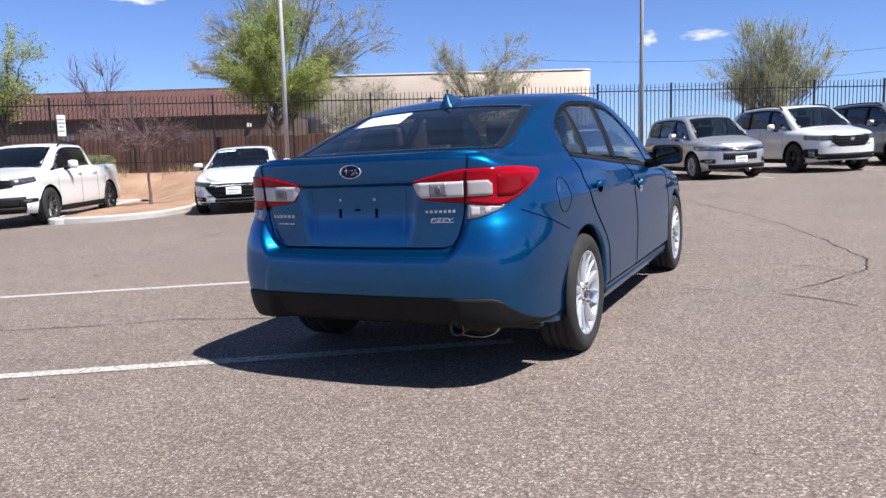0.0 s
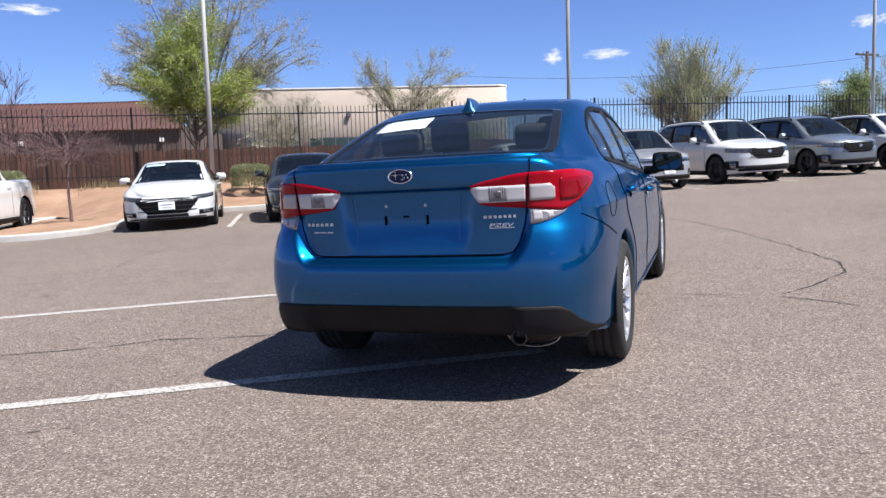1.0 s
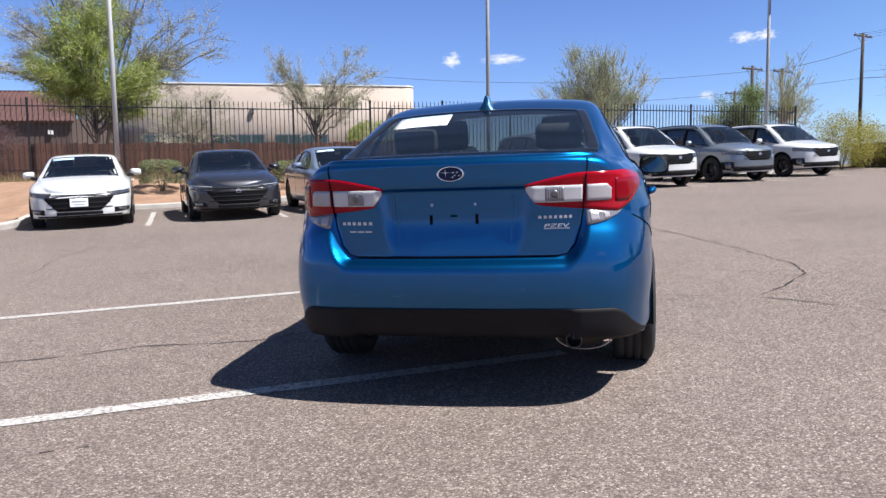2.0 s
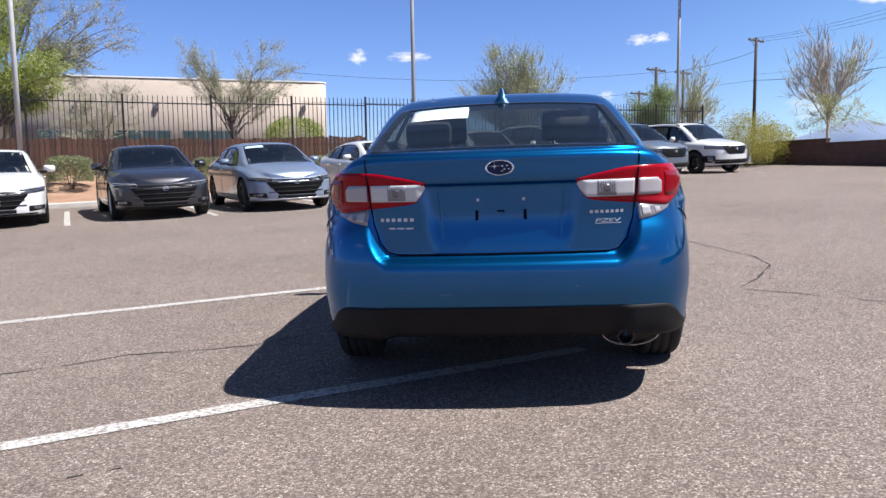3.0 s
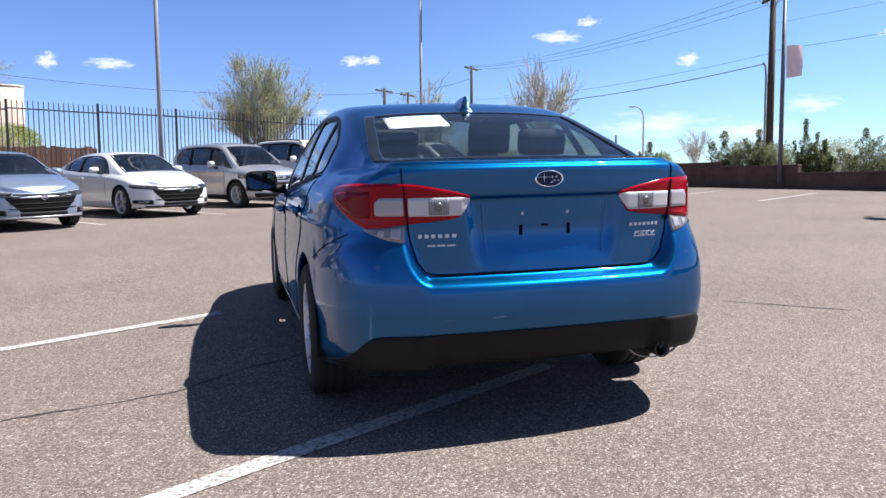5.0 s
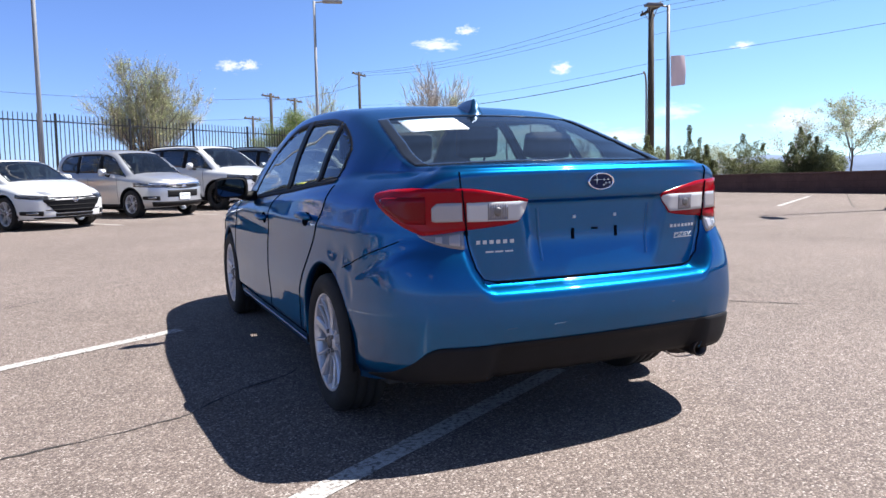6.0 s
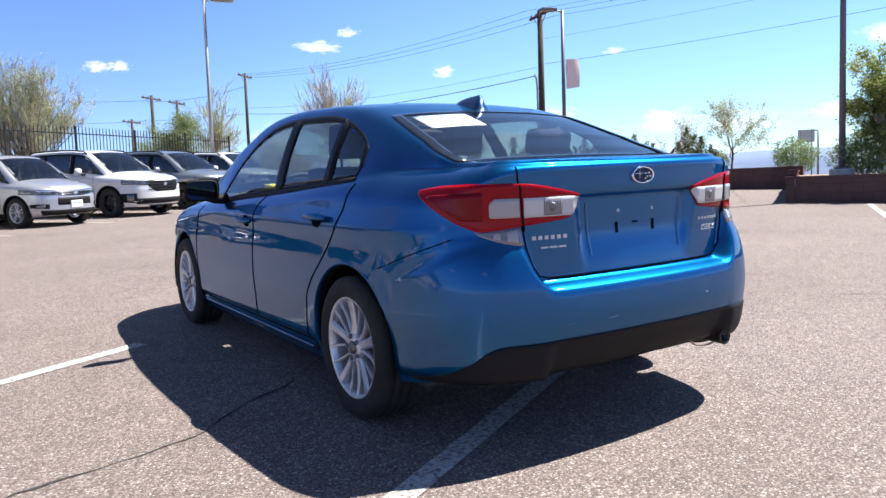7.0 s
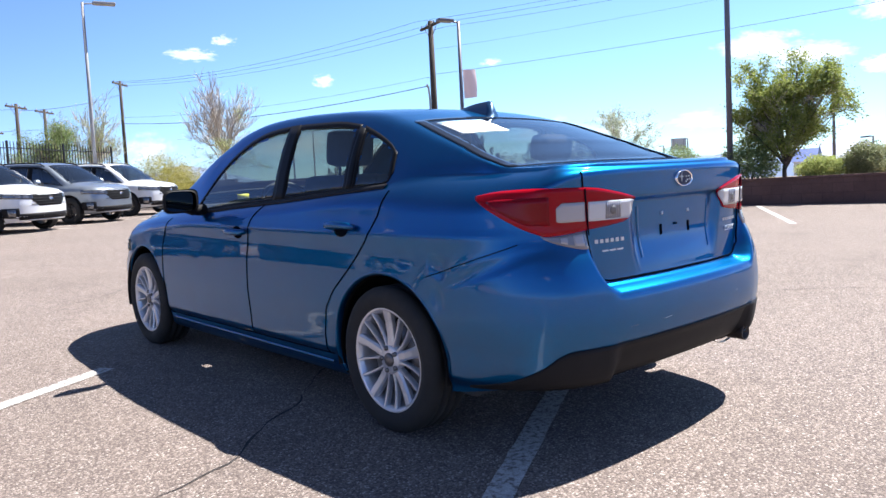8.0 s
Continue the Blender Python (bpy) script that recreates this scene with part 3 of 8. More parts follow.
def cabin(parent, shape, y0, y1, floor, belt, half_w, seat_h=0.62, rear_y=None, front_y=None):
    """Floor pan, dashboard, seats and steering wheel, seen through the glass."""
    bm = bmesh.new()
    box(bm, (-half_w, y0, floor - 0.03), (half_w, y1, floor))
    box(bm, (-half_w, y1 - 0.45, floor), (half_w, y1, belt - 0.02), bevel=0.05)
    add(parent, "cabin_floor", bm, M_CABIN, "", False)
    bm = bmesh.new()
    box(bm, (-half_w, y1 - 0.62, belt - 0.22), (half_w, y1 - 0.38, belt - 0.01), bevel=0.06)
    add(parent, "dashboard", bm, M_CABIN, "", False)
    for x in (-0.37, 0.37):
        add_seat(parent, x, front_y, floor, 0.5, seat_h)
    bm = bmesh.new()
    box(bm, (-half_w + 0.05, rear_y - 0.05, floor + 0.26), (half_w - 0.05, rear_y + 0.48, floor + 0.42), bevel=0.05)
    box(bm, (-half_w + 0.05, -0.14, 0), (half_w - 0.05, 0.02, seat_h), Matrix.Translation((0, rear_y, floor + 0.36)) @ Matrix.Rotation(radians(16), 4, "X"), bevel=0.05)
    bench = add(parent, "rear_bench", bm, M_SEAT, "dark cloth rear bench")
    for x in (-0.40, 0.40):
        hr = add(bench, "headrest", headrest_mesh(0.25, 0.14), M_SEAT)
        hr.location = (x, rear_y - 0.27, floor + 0.36 + seat_h + 0.0)
        hr.rotation_euler = (radians(10), 0, 0)
    bm = bmesh.new()
    rings = []
    n, r, t = 24, 0.185, 0.016
    for i in range(n):
        a = 2 * math.pi * i / n
        rings.append([bm.verts.new(((r + t * math.cos(b)) * math.cos(a), t * math.sin(b), (r + t * math.cos(b)) * math.sin(a))) for b in (2 * math.pi * k / 6 for k in range(6))])
    for i in range(n):
        for k in range(6):
            bm.faces.new((rings[i][k], rings[i][(k + 1) % 6], rings[(i + 1) % n][(k + 1) % 6], rings[(i + 1) % n][k]))
    box(bm, (-0.17, -0.01, -0.03), (0.17, 0.03, 0.03), bevel=0.01)
    sw = add(parent, "steering_wheel", bm, M_CABIN)
    sw.location = (-0.37, y1 - 0.78, belt - 0.07)
    sw.rotation_euler = (radians(-25), 0, 0)


def text_bar(parent, name, shape, a0, a1, z0, z1, count, material, off=0.006, gap=0.22, slant=0.0):
    """Raised lettering that cannot be spelled out, as a row of plain bars on the body."""
    bm = bmesh.new()
    step = (a1 - a0) / count
    for i in range(count):
        l = a0 + step * i
        shape.patch("wall", l, l + step * (1 - gap), z0, z1, 1, off, 0.008, 2, 2, bm)
    return add(parent, name, bm, material, "raised bright metal lettering", False)


def emblem_word(parent, shape, word, a0, a1, z0, z1):
    """A raised word that can be read, laid on the body between two arc lengths and heights, with a bar beneath."""
    cu = bpy.data.curves.new("word", "FONT")
    cu.body, cu.extrude, cu.shear = word, 0.02, 0.2
    tmp = new("word", cu)
    me = bpy.data.meshes.new_from_object(tmp.evaluated_get(bpy.context.evaluated_depsgraph_get()))
    bpy.data.objects.remove(tmp)
    bm = bmesh.new()
    bm.from_mesh(me)
    xs, ys = [v.co.x for v in bm.verts], [v.co.y for v in bm.verts]
    for v in bm.verts:
        a = a0 + (a1 - a0) * (v.co.x - min(xs)) / (max(xs) - min(xs))
        p, nn = shape.wall(a, z0 + (z1 - z0) * (v.co.y - min(ys)) / (max(ys) - min(ys)))
        v.co = Vector(p) + Vector(nn) * (0.004 if v.co.z > 0 else -0.002)
    add(parent, "lettering", bm, M_LETTER, "raised bright metal lettering", False)
    add(parent, "lettering_bar", shape.patch("wall", a0, a1, z0 - 0.006, z0 - 0.003, 1, 0.003, 0.006, 4, 1), M_LETTER, "", False)


def mirror(parent, sgn, x, y, z, size, cap_mat, name="door_mirror"):
    w, d, h = size
    bm = bmesh.new()
    # housing: a rounded shell, blunt at the back
    n, m = 14, 10
    rows = []
    for i in range(m + 1):
        t = i / m
        k = (math.sin(math.pi * (0.5 * t)) ** 0.6) if t < 1 else 1
        k = max(k, 0.05)
        rows.append([bm.verts.new((sgn * (x + w / 2) + w / 2 * k * (abs(math.cos(a)) ** 0.5) * math.copysign(1, math.cos(a)), y + d * (1 - t), z + h / 2 * k * (abs(math.sin(a)) ** 0.5) * math.copysign(1, math.sin(a)) - 0.01 * math.cos(a) * sgn)) for a in (2 * math.pi * q / n for q in range(n))])
    for r0, r1 in zip(rows, rows[1:]):
        for k in range(n):
            bm.faces.new((r0[k], r0[(k + 1) % n], r1[(k + 1) % n], r1[k]))
    bm.faces.new(rows[0])
    bmesh.ops.recalc_face_normals(bm, faces=bm.faces)
    cap = add(parent, name, bm, cap_mat, "")
    bm = bmesh.new()
    vs = [bm.verts.new((sgn * (x + w / 2) + 0.43 * w * (abs(math.cos(a)) ** 0.5) * math.copysign(1, math.cos(a)), y + 0.006, z + 0.42 * h * (abs(math.sin(a)) ** 0.5) * math.copysign(1, math.sin(a)))) for a in (2 * math.pi * q / 20 for q in range(20))]
    bm.faces.new(vs)
    for v in vs:
        v.co.y += 0.10 * (v.co.x - sgn * (x + w / 2)) * -sgn
    back = [bm.verts.new((v.co.x, v.co.y + 0.01, v.co.z)) for v in vs]
    for k in range(20):
        bm.faces.new((vs[k], vs[(k + 1) % 20], back[(k + 1) % 20], back[k]))
    bmesh.ops.recalc_face_normals(bm, faces=bm.faces)
    add(cap, "mirror_glass", bm, M_MIRROR, "", False)
    bm = bmesh.new()
    r = h * 0.55
    vs = [bm.verts.new((sgn * (x + w / 2) + 0.5 * w * (abs(math.cos(a)) ** 0.5) * math.copysign(1, math.cos(a)), y + 0.003, z + 0.5 * h * (abs(math.sin(a)) ** 0.5) * math.copysign(1, math.sin(a)))) for a in (2 * math.pi * q / 20 for q in range(20))]
    ins = [bm.verts.new((sgn * (x + w / 2) + (v.co.x - sgn * (x + w / 2)) * 0.86, y - 0.004, z + (v.co.z - z) * 0.84)) for v in vs]
    for k in range(20):
        bm.faces.new((vs[k], vs[(k + 1) % 20], ins[(k + 1) % 20], ins[k]))
    add(cap, "mirror_surround", bm, M_TRIM, "", False)
    bm = bmesh.new()
    tube(bm, [(sgn * (x - 0.06), y + d * 0.6, z - h * 0.45), (sgn * (x + 0.02), y + d * 0.55, z - h * 0.42), (sgn * (x + 0.06), y + d * 0.5, z - h * 0.3)], [0.035, 0.03, 0.03], 8)
    add(cap, "mirror_arm", bm, M_TRIM)
    return cap


def glasshouse(parent, sh, sp, glass_side, glass_rear):
    """Side glass with its black surrounds, windscreen and rear window. sp: y stations of the pillars and border tables."""
    holes = []
    for where, y0, y1, lo, hi, name, gl in sp["panes"]:
        pad_y, pad = 0.022, (0.045 if where == "side" else 0.022)
        holes.append((where, y0 + pad_y, y1 - pad_y, [(a, b + (pad if where == "side" else -9)) for a, b in lo], [(a, b - pad) for a, b in hi]))
        for sgn in ((1, -1) if where == "side" else (1,)):
            if where == "side":
                bm = sh.patch("side", y0, y1, lo, hi, sgn, 0.000, 0.004, 26, 8)
            else:
                bm = sh.patch("top", y0, y1, [(a, -b) for a, b in hi], hi, 1, 0.000, 0.004, 22, 26)
            ob = add(parent, name, bm, glass_side if gl == "side" else (glass_rear if gl == "rear" else M_GLASS), "")
            ob.visible_shadow = False
            # black border band round the pane
            bm = bmesh.new()
            if where == "side":
                t = 0.032
                sh.patch("side", y0, y1, lo, [(a, b + t) for a, b in lo], sgn, 0.003, 0.006, 26, 1, bm)
                sh.patch("side", y0, y1, [(a, b - t) for a, b in hi], [(a, b + 0.03) for a, b in hi], sgn, 0.003, 0.006, 26, 1, bm)
                for ya, yb in ((y0 - 0.004, y0 + 0.024), (y1 - 0.024, y1 + 0.004)):
                    sh.patch("side", ya, yb, lo, [(a, b + 0.03) for a, b in hi], sgn, 0.003, 0.006, 2, 8, bm)
            else:
                t = 0.042 if gl == "rear" else 0.016
                for s2 in (1, -1):
                    sh.patch("top", y0, y1, [(a, min(s2 * (b - t), s2 * (b + 0.008))) for a, b in hi], [(a, max(s2 * (b - t), s2 * (b + 0.008))) for a, b in hi], 1, 0.005, 0.008, 30, 5, bm)
                for ya, yb in ((y0 - 0.012, y0 + 0.018), (y1 - 0.018, y1 + 0.010)):
                    sh.patch("top", ya, yb, [(a, -b) for a, b in hi], hi, 1, 0.003, 0.006, 2, 26, bm)
            bmesh.ops.recalc_face_normals(bm, faces=bm.faces)
            add(ob, "black_border", bm, M_FRIT if gl == "rear" else M_BLACK)
    return holes


def front_face(car, sh, o):
    """Grille, lamps, intakes and badge on the nose."""
    L = sh.len
    fx = lambda x: sh.a_x(x, "front")
    g, z0, z1 = o["grille"]
    a0, a1 = fx(g), 2 * L - fx(g)
    taper = o.get("taper", 0.03)
    sym = lambda t: abs(t - L) / max(L - a0, 1e-6)
    grille = add(car, "grille", sh.patch("wall", a0, a1, lambda t: z0 + (o["cut"] * min(max((sym(t) - 0.62) / 0.38, 0.0), 1.0) if o.get("cut") else taper * sym(t) ** 2), lambda t: z1 - taper * 0.6 * sym(t) ** 2, 1, 0.004, 0.015, 30, 6), M_BLACK, "black grille")
    nbar = o.get("bars", 3)
    for i in range(nbar):
        z = z0 + (z1 - z0) * (i + 0.7) / (nbar + 0.4)
        w = 0.94 - 0.05 * i
        add(grille, "grille_bar", sh.strip("wall", [(L + (a0 - L) * w * (1 - 2 * t), z) for t in np.linspace(0, 0.5, 14)] , 0.016, 1, 0.010), o.get("bar_mat", M_BLACK))
        add(grille, "grille_bar", sh.strip("wall", [(L + (a0 - L) * w * (1 - 2 * t), z) for t in np.linspace(0, 0.5, 14)], 0.016, -1, 0.010), o.get("bar_mat", M_BLACK))
    if o.get("wing"):
        zt = z1 + 0.0
        for sgn in (1, -1):
            add(car, "chrome_wing", sh.strip("wall", [(L + (fx(o["lamp"][1] - 0.12) - L) * t, zt + 0.012 * t) for t in np.linspace(0, 1, 22)], o["wing"], sgn, 0.010), o.get("wing_mat", M_CHROME))
    x0, x1, lz0, lz1 = o["lamp"]
    for sgn in (1, -1):
        la, lb = fx(x0), fx(x1) if x1 < sh.px.max() * 0.98 else sh.a_y(sh.s["length"] - o.get("lamp_back", 0.55))
        span = la - lb
        lo = lambda t: lz0 + (lz1 - lz0) * o.get("lamp_rise", 0.55) * ((la - t) / span) ** 1.4
        hi = lambda t: lz1 + 0.035 * (la - t) / span
        lamp = add(car, "headlamp", sh.patch("wall", lb, la, lo, hi, sgn, 0.006, 0.02, 24, 6), M_LAMPDARK, "clear-lensed headlamp")
        # two projector pods, a bright reflector wedge and the light strip along the brow
        add(lamp, "lamp_lens", sh.patch("wall", lb + span * 0.05, la - span * 0.60, lambda t: lo(t) + 0.012, lambda t: hi(t) - 0.026, sgn, 0.009, 0.006, 12, 3), M_HEADLAMP)
        for f0, f1 in ((0.44, 0.62), (0.68, 0.86)):
            add(lamp, "projector_pod", sh.patch("wall", lb + span * f0, lb + span * f1, lambda t: lo(t) + 0.016, lambda t: hi(t) - 0.030, sgn, 0.010, 0.006, 6, 3), M_HEADLAMP)
        add(lamp, "light_strip", sh.patch("wall", lb + span * 0.06, la - span * 0.04, lambda t: hi(t) - 0.014, lambda t: hi(t) - 0.007, sgn, 0.009, 0.006, 14, 1), M_STRIP)
        if "fog" in o:
            f0, f1, fz0, fz1 = o["fog"]
            fa, fb = fx(f0), fx(f1)
            pocket = add(car, "side_intake", sh.patch("wall", fb, fa, lambda t: fz0 + 0.03 * (fa - t) / (fa - fb), fz1, sgn, 0.004, 0.015, 10, 4), M_TRIM)
            if o.get("fog_lamp"):
                add(pocket, "fog_lamp", sh.patch("wall", fb + (fa - fb) * 0.35, fb + (fa - fb) * 0.8, fz0 + 0.035, fz1 - 0.02, sgn, 0.008, 0.006, 5, 2), M_HEADLAMP)
    if "intake" in o:
        i0, iz0, iz1 = o["intake"]
        add(car, "lower_intake", sh.patch("wall", fx(i0), 2 * L - fx(i0), lambda t: iz0, lambda t: iz1, 1, 0.004, 0.015, 24, 3), M_TRIM)
    if "lip" in o:
        i0, iz0, iz1, lm = o["lip"]
        add(car, "bumper_lip", sh.patch("wall", fx(i0), 2 * L - fx(i0), iz0, iz1, 1, 0.008, 0.02, 24, 2), lm)
    p, nn = sh.wall(L, o["badge_z"])
    b = bmesh.new()
    lathe(b, [(0.058, 0.0), (0.058, 0.014), (0.048, 0.018), (0.046, 0.004), (0.001, 0.008)], 20, "y")
    for v in b.verts:
        v.co.z *= 0.8
    badge = add(car, "badge", b, M_CHROME)
    badge.location = (0, p[1] + 0.004, p[2])
    if o.get("plate"):
        pz = o["plate"]
        p, nn = sh.wall(L, pz)
        b = bmesh.new()
        box(b, (-0.155, -0.01, -0.078), (0.155, 0.012, 0.078), bevel=0.006)
        plate = add(car, "number_plate", b, M_PAPER, "white dealer plate", False)
        plate.location = (0, p[1] + 0.012, pz)
        for zz, ww, hh in ((0.02, 0.12, 0.026), (-0.035, 0.09, 0.014)):
            b = bmesh.new()
            box(b, (-ww, 0.0125, zz - hh / 2), (ww, 0.0145, zz + hh / 2))
            add(plate, "plate_print", b, M_PRINT, "", False)


# ---- the blue sedan ----
BLUE = dict(
    length=4.625,
    tail=(1.35, 0.48),
    lean=0.085,
    plan=[(0, 0.042), (0.30, 0.052), (0.55, 0.088), (0.715, 0.162), (0.80, 0.285), (0.845, 0.455), (0.872, 0.75), (0.886, 1.10), (0.888, 2.2), (0.886, 3.3), (0.878, 3.72), (0.845, 4.08), (0.74, 4.36), (0.55, 4.52), (0.28, 4.60), (0, 4.625)],
    bottom=[(0, 0.335), (0.3, 0.315), (0.6, 0.27), (1.0, 0.22), (1.4, 0.20), (3.2, 0.19), (3.7, 0.20), (4.3, 0.22), (4.625, 0.23)],
    shoulder=[(0, 1.118), (0.10, 1.117), (0.25, 1.105), (0.5, 1.10), (0.8, 1.092), (1.0, 1.075), (1.4, 1.042), (1.85, 1.005), (2.4, 0.968), (2.8, 0.94), (3.3, 0.925), (3.8, 0.885), (4.2, 0.80), (4.45, 0.71), (4.625, 0.66)],
    shoulder_in=[(0, 0.030), (0.09, 0.050), (0.16, 0.085), (0.28, 0.12), (0.5, 0.155), (0.75, 0.13), (1.0, 0.075), (1.4, 0.055), (2.8, 0.055), (3.4, 0.09), (4.1, 0.12), (4.5, 0.10), (4.625, 0.08)],
    shoulder_h=[(0, 0.028), (0.09, 0.035), (0.16, 0.06), (0.28, 0.10), (0.5, 0.15), (0.8, 0.15), (1.1, 0.10), (1.5, 0.07), (2.8, 0.07), (3.4, 0.12), (4.625, 0.10)],
    rear=[(0.30, 0.13), (0.345, 0.085), (0.40, 0.052), (0.455, 0.030), (0.475, 0.012), (0.56, 0.000), (0.63, 0.003), (0.652, 0.010), (0.664, 0.022), (0.670, 0.045), (0.677, 0.086), (0.70, 0.092), (0.80, 0.092), (0.90, 0.088), (0.98, 0.084), (1.02, 0.080), (1.08, 0.077), (1.12, 0.068)],
    side=[(0.19, 0.085), (0.225, 0.05), (0.27, 0.034), (0.30, 0.030), (0.33, 0.012), (0.42, 0.010), (0.56, 0.002), (0.70, 0.006), (0.80, 0.011), (0.865, 0.008), (0.90, 0.018), (0.96, 0.034), (1.08, 0.05)],
    front=[(0.2, 0.10), (0.26, 0.03), (0.4, 0.0), (0.52, 0.0), (0.62, 0.03), (0.70, 0.07)],
    corner=[(0.30, 0.07), (0.345, 0.035), (0.40, 0.020), (0.455, 0.012), (0.475, 0.008), (0.56, 0.000), (0.66, 0.006), (0.72, 0.018), (0.78, 0.038), (0.83, 0.062), (0.87, 0.076), (0.92, 0.080), (1.0, 0.080), (1.06, 0.076), (1.12, 0.068)],
    lid_edge=[(0.30, 0.50), (0.66, 0.50), (0.69, 0.525), (0.74, 0.556), (0.82, 0.580), (0.95, 0.592), (1.12, 0.605)],
    lid_step=0.022,
    recess=(0.335, 0.72, 0.985, 0.028),
    rear_a=0.12, rear_b=0.62,
    centre=[(0.05, 1.118), (0.12, 1.124), (0.20, 1.128), (0.35, 1.130), (0.47, 1.134), (0.60, 1.180), (0.85, 1.276), (1.15, 1.377), (1.42, 1.436), (1.75, 1.463), (2.1, 1.472), (2.4, 1.463), (2.6, 1.432), (2.8, 1.365), (3.0, 1.265), (3.2, 1.140), (3.36, 1.045), (3.5, 1.012), (4.05, 0.96), (4.35, 0.885), (4.5, 0.81), (4.60, 0.70)],
    rail_x=[(0.1, 0.55), (0.45, 0.645), (0.8, 0.610), (1.2, 0.59), (1.6, 0.58), (2.0, 0.58), (2.4, 0.585), (2.7, 0.61), (3.0, 0.67), (3.3, 0.72), (3.6, 0.66), (4.4, 0.5)],
    rail_k=[(0.1, 0.8), (0.5, 0.70), (0.8, 0.835), (1.2, 0.91), (1.6, 0.935), (2.2, 0.94), (2.6, 0.925), (2.9, 0.88), (3.3, 0.75), (3.6, 0.7), (4.5, 0.7)],
)
REAR_AXLE, FRONT_AXLE, HUB_Z, ARCH = 1.0, 3.68, 0.338, 0.372
BLUE_PANES = [
    ("side", 1.985, 2.92, [(1.985, 0.02), (2.92, 0.02)], [(1.985, 0.86), (2.20, 0.84), (2.38, 0.78), (2.65, 0.56), (2.80, 0.30), (2.92, 0.06)], "front_door_window", "side"),
    ("side", 1.35, 1.91, [(1.35, 0.02), (1.91, 0.02)], [(1.35, 0.83), (1.55, 0.86), (1.91, 0.86)], "rear_door_window", "side"),
    ("side", 1.04, 1.31, [(1.04, 0.22), (1.075, 0.04), (1.31, 0.02)], [(1.04, 0.52), (1.08, 0.62), (1.16, 0.72), (1.31, 0.82)], "quarter_window", "side"),
    ("top", 0.49, 1.13, [(0.49, 0), (1.13, 0)], [(0.49, 0.608), (0.57, 0.612), (0.8, 0.585), (1.0, 0.558), (1.13, 0.535)], "rear_window", "rear"),
    ("top", 2.58, 3.36, [(2.58, 0), (3.36, 0)], [(2.58, 0.53), (3.0, 0.61), (3.36, 0.68)], "windscreen", "front"),
]


# knocks in the left rear wing: (y, z, turn in degrees, half length, half height, depth)
DENTS = ((0.43, 0.755, -20, 0.19, 0.026, 0.0042), (0.665, 0.755, 35, 0.050, 0.040, 0.0055), (0.665, 0.635, 70, 0.050, 0.032, 0.0050), (0.80, 0.70, -50, 0.085, 0.020, 0.0035), (0.855, 0.775, 10, 0.055, 0.035, 0.0030))


def dent(bm):
    """Press the knocks into whatever lies on the left rear wing."""
    for v in bm.verts:
        x, y, z = v.co
        if x > -0.6 or y > 1.1 or not 0.5 < z < 0.95:
            continue
        for yc, zc, turn, hl, hh, deep in DENTS:
            c, s = math.cos(radians(turn)), math.sin(radians(turn))
            a, b = (y - yc) * c + (z - zc) * s, (z - zc) * c - (y - yc) * s
            v.co.x += deep * math.exp(-((a / hl) ** 2 + (b / hh) ** 2) ** 2)
    return bm


